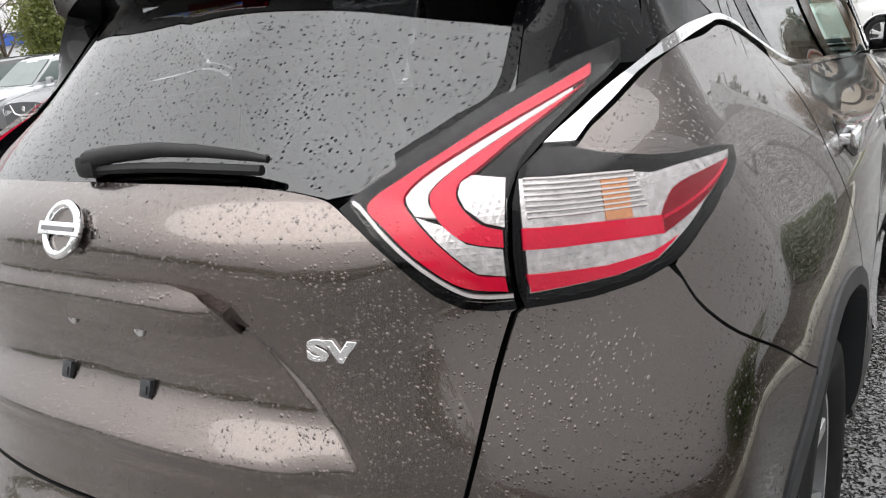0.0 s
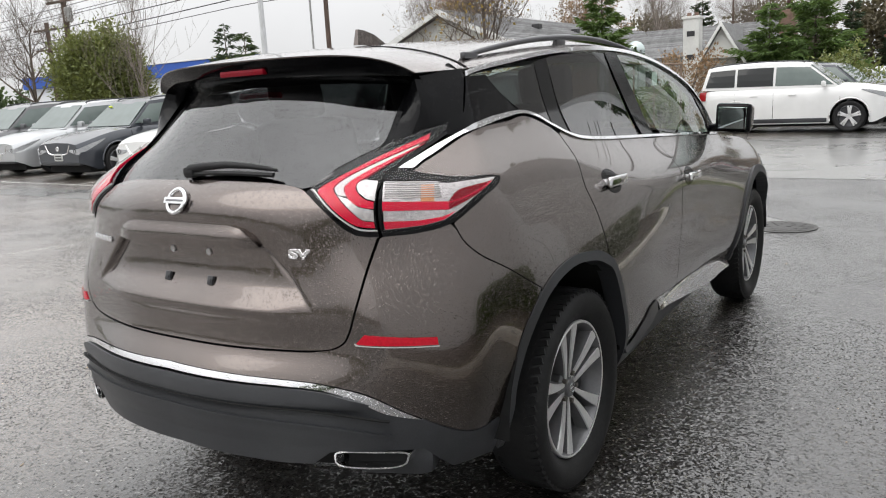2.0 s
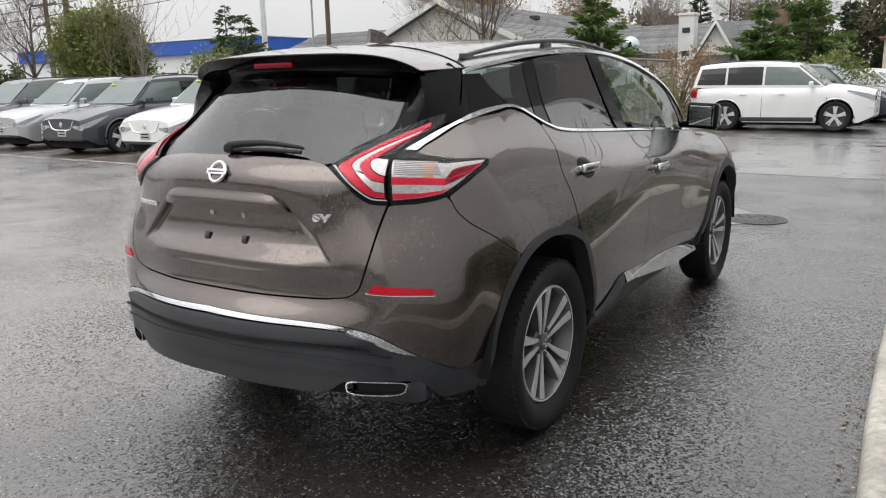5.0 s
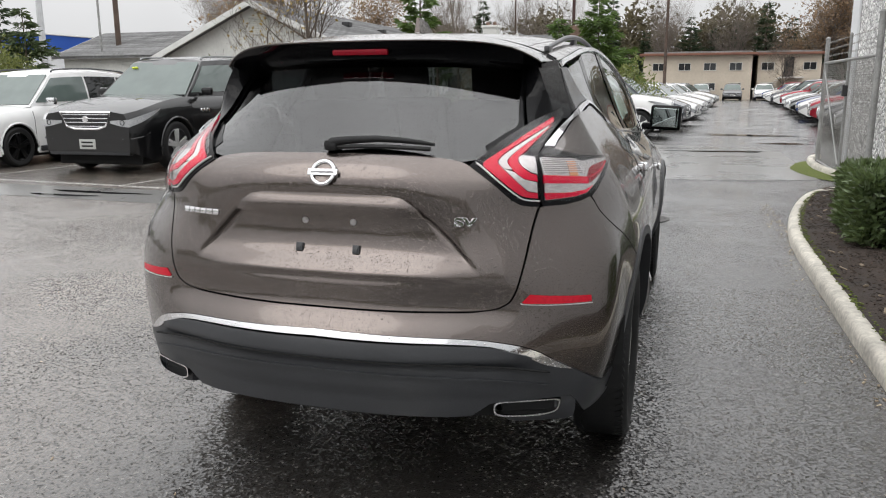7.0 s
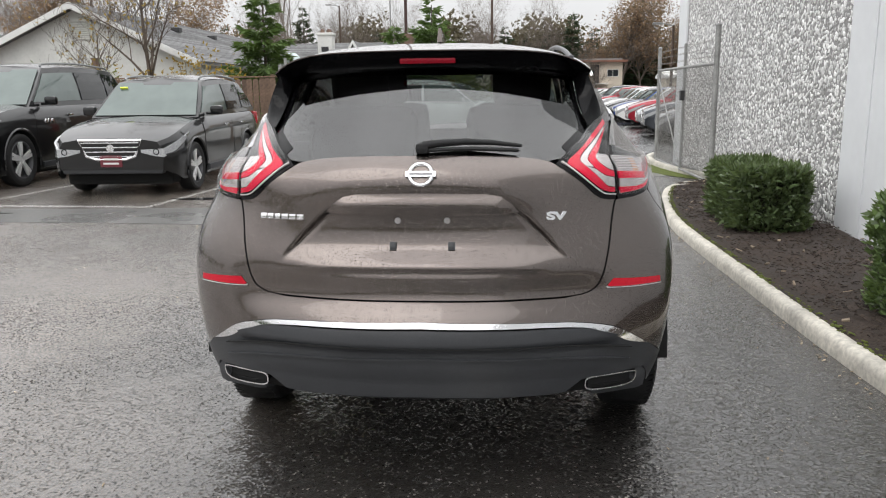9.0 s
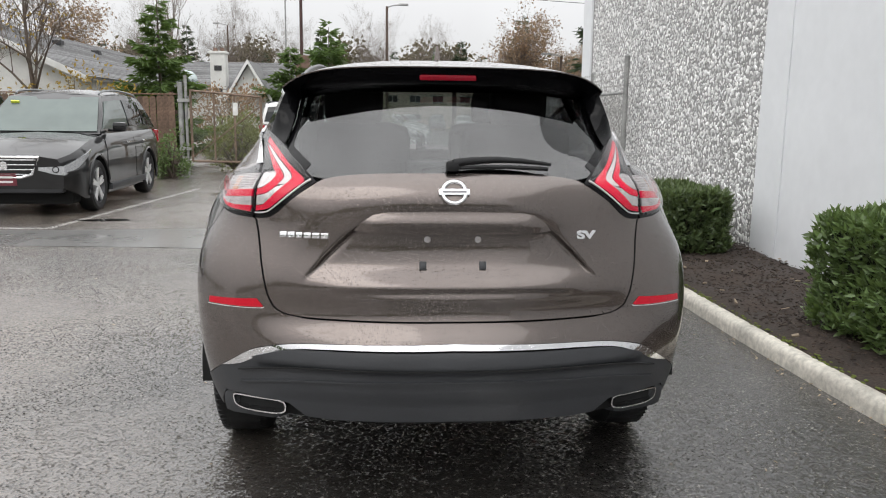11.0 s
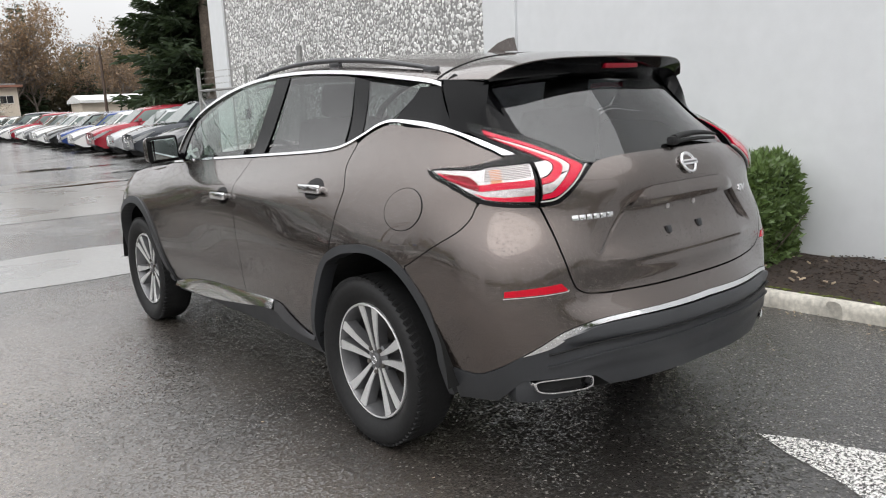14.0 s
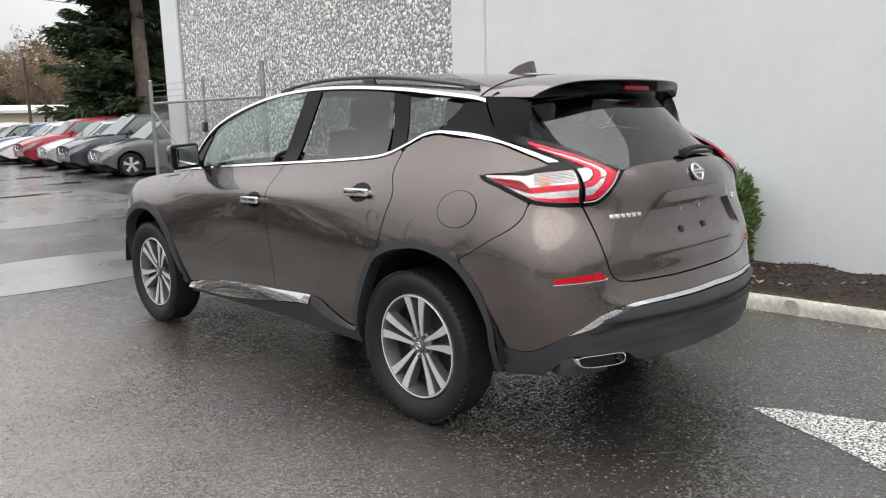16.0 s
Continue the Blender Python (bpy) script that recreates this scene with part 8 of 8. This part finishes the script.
# along and behind the fence
bare_tree("bare_tree", "slim bare tree with a few yellow leaves", 4, (-8.4, 16, 0), 5.4, .075, None, 4, 4, (.1, YELLOW, .1), upward=.5, reach=.5, first=.35)
bare_tree("bare_tree", "bare tree with upright shoots beside the fence", 14, (-9.9, 16.6, 0), 3.6, .045, None, 3, 4, (.3, YELLOW, .1), upward=.5, reach=.5)
conifer("young_fir", "young bright green fir behind the fence", 7, 4.25, 1.25, YOUNG_FIR, (-6.1, 18, 0), gap=.3, spray=.24, fine=1.5, droop=-.25)
shrub("climbing_shrub", "tangled shrub with yellowing leaves along the fence", 12, (-7.4, 15.6, .3), (3.4, .9, 2.1), YELLOW, 60, 22, .1)
shrub("climbing_shrub", "green tangled shrub over the wooden fence", 22, (-10.6, 15.9, .2), (3.0, .9, 1.9), EVERGREEN, 40, 22, .1)
shrub("green_shrub", "loose green shrub beside the gate posts", 5, (-4.75, 13.7, 0), (.75, .7, .95), BOXY, 40, 40, .07)
shrub("green_shrub", "leafy green shrub behind the chain-link gate", 6, (-3.75, 15.7, 0), (1.2, 1.1, 1.3), EVERGREEN, 60, 45, .09)
conifer("young_fir", "loose green cedar behind the white car", 17, 4.9, 2.0, YOUNG_FIR, (-2.5, 29.6, 0), gap=.34, spray=.32, fine=1.4, droop=.1)
conifer("young_fir", "small feathery green cedar beyond the gate", 18, 4.0, 1.7, YOUNG_FIR, (-4.0, 29.2, 0), gap=.34, spray=.3, fine=1.4, droop=.1)
shrub("green_shrub", "dense green shrub behind the white car", 19, (-1.0, 25, 0), (2.4, 1.6, 2.0), EVERGREEN, 70, 40, .13)
shrub("russet_shrub", "brown winter shrub by the low house", 29, (-5.6, 24, 0), (2.4, 1.6, 2.3), RUSSET, 70, 40, .12)
shrub("evergreen_tree", "broad dense evergreen shrub with glossy leaves", 31, (-26.6, 16.8, 0), (3.1, 3.1, 4.4), EVERGREEN, 620, 80, .15, category="tree")
bare_tree("bare_tree", "bare pale shoots rising through an evergreen shrub", 33, (-23.6, 16.5, 0), 5.6, .05, BARK_PALE, 3, 4, None, upward=.8, reach=.6, first=.0)
bare_tree("bare_tree", "bare spreading tree beyond the parked row", 35, (-32.2, 17, 0), 6.2, .11, None, 4, 4, None, upward=.45)
shrub("evergreen_shrub", "dark evergreen shrub behind the fence", 37, (-31, 19.5, 0), (3, 2.5, 3.2), EVERGREEN, 120, 45, .15)
shrub("evergreen_shrub", "low yellow-green shrub behind the fence", 39, (-20.8, 17.5, 0), (3.2, 1.8, 2.8), EVERGREEN, 120, 40, .13)
conifer("spruce", "small dark spruce behind the fence", 41, 4.6, 1.2, DARK_FIR, (-22.9, 20, 0), gap=.35, spray=.28)
conifer("spruce", "small grey-green spruce behind the fence", 43, 4.2, 1.5, FIR, (-21.8, 20, 0), gap=.35, spray=.28)
bare_tree("bare_tree", "bare tree standing beyond the white house", 45, (-22.5, 40, 0), 9.0, .2, None, 4, 4, None, upward=.3)
bare_tree("bare_tree", "slender bare tree near the chimney house", 47, (-9.3, 34, 0), 7.5, .09, BARK_PALE, 4, 3, None, upward=.9, reach=.45, first=.1)
bare_tree("bare_tree", "bare tree before the beige flats", 49, (9.2, 74, 0), 4.4, .09, None, 4, 4, None, upward=.3)

# skyline behind the flats
first = conifer("tall_conifer", "tall dark conifer on the skyline", 51, 12, 2.6, DARK_FIR, (-24, 95, 0), gap=.55, spray=.6, fine=.9, droop=.25)
second = conifer("tall_conifer", "slim dark conifer on the skyline", 53, 12, 1.8, DARK_FIR, (-8, 95, 0), gap=.55, spray=.55, fine=.9, droop=.2)
rng = random.Random(8)
for k, (x, y, top) in enumerate(((-34, 95, 10.5), (-30.5, 98, 9), (-15, 97, 9.5), (1, 95, 9.6), (3.6, 98, 8.6), (-4.2, 98, 8.2), (9.2, 95, 11.2), (12.2, 98, 9.4), (17, 96, 14.5), (23, 94, 9), (26.5, 96, 11), (-19, 98, 8), (6.3, 97, 9.2), (30, 92, 8.5))):
    src = first if k % 2 else second
    copy_thing(src, pose(x, y, -.3, 0, 0, rng.uniform(0, 360)) @ Matrix.Diagonal((top / 12 * rng.uniform(.95, 1.25), top / 12 * rng.uniform(.95, 1.25), top / 12, 1)))
thicket = bare_tree("bare_tree", "brown bare tree on the skyline", 55, (14.6, 92, 0), 10, .22, BARK_PALE, 4, 5, (.45, RUSSET, .3), upward=.35)
twiggy = bare_tree("bare_tree", "grey bare tree on the skyline", 57, (-28, 92, 0), 10, .22, BARK_PALE, 4, 5, None, upward=.5)
for src, x, y, s in ((thicket, 17.5, 93, .85), (thicket, 21.5, 94, .75), (thicket, 10.8, 95, .6), (twiggy, -12, 95, .85), (twiggy, -2, 94, .9), (twiggy, 6, 96, .85), (twiggy, -18.5, 94, 1.0), (thicket, -38, 60, .9), (thicket, -33, 62, .75), (thicket, -28, 64, .8), (thicket, 22, 80, .7), (thicket, 25, 84, .7), (twiggy, -45, 70, 1)):
    copy_thing(src, pose(x, y, -.2, 0, 0, x * 37 % 360) @ Matrix.Scale(s, 4))

# big conifers past the corner of the building
conifer("giant_conifer", "huge dark conifer beside the stock rows", 61, 19, 3.6, DARK_FIR, (13.7, 38, 0), skirt=.08, gap=.5, spray=.6, fine=1.5, droop=.35, girth=.35, ragged=.3)
conifer("giant_conifer", "huge dark conifer with a bare lower trunk", 63, 21, 3.6, DARK_FIR, (13.3, 35.2, 0), skirt=.42, gap=.5, spray=.6, fine=1.5, droop=.35, girth=.42, ragged=.3)
conifer("giant_conifer", "tall dark conifer beyond the building", 65, 17, 4.0, DARK_FIR, (18.5, 43, 0), skirt=.1, gap=.5, spray=.6, fine=1.2, droop=.3, girth=.35)
shrub("brush", "dark green brush beneath the conifers", 67, (12.6, 40, 0), (3.6, 3, 2.3), FIR, 120, 40, .22)
shrub("brush", "bright green brush beneath the conifers", 69, (13.6, 36.5, 0), (2.0, 1.6, 1.9), BOXY, 60, 40, .16)
shrub("brush", "dark brush beside the big trunks", 71, (16, 39.5, 0), (4.5, 3, 3), FIR, 120, 40, .22)

# far woods round the place; the southern belt is unseen, added for reflections
def wood_belt(belts, seed):
    rng2 = np.random.default_rng(seed)
    pts = []
    for x0, y0, x1, y1, n, top in belts:
        t = rng2.random(n)
        h = top * rng2.uniform(.6, 1.0, n) * (1 + .22 * np.sin(t * 40) + .12 * np.sin(t * 97))
        c = np.stack([x0 + (x1 - x0) * t, y0 + (y1 - y0) * t + rng2.normal(size=n) * 2, h * rng2.uniform(.2, 1, n)], 1)
        pts.append((c[:, None] + rng2.normal(size=(n, 60, 3)) * np.array((1.0, .7, .6))).reshape(-1, 3))
    pts = np.concatenate(pts)
    pts[:, 2] = np.abs(pts[:, 2])
    return pts


woods = leaf_cloud("far_woods", wood_belt(((-130, 118, -32, 118, 220, 6.5), (60, 118, 110, 10, 200, 7), (-130, 118, -140, -30, 260, 7), (-140, -55, 60, -62, 520, 9.0)), 77), None, .9, .5, FIR, None, 78)
tagged(woods, "dark line of distant trees round the lot, the southern belt unseen and added", "trees", kind="stuff")
belt = leaf_cloud("winter_woods", wood_belt(((-34, 104, 46, 100, 900, 9.8),), 79), None, .62, .36, WOODS, None, 80)
tagged(belt, "brown and dark green winter woods behind the flats", "trees", kind="stuff")
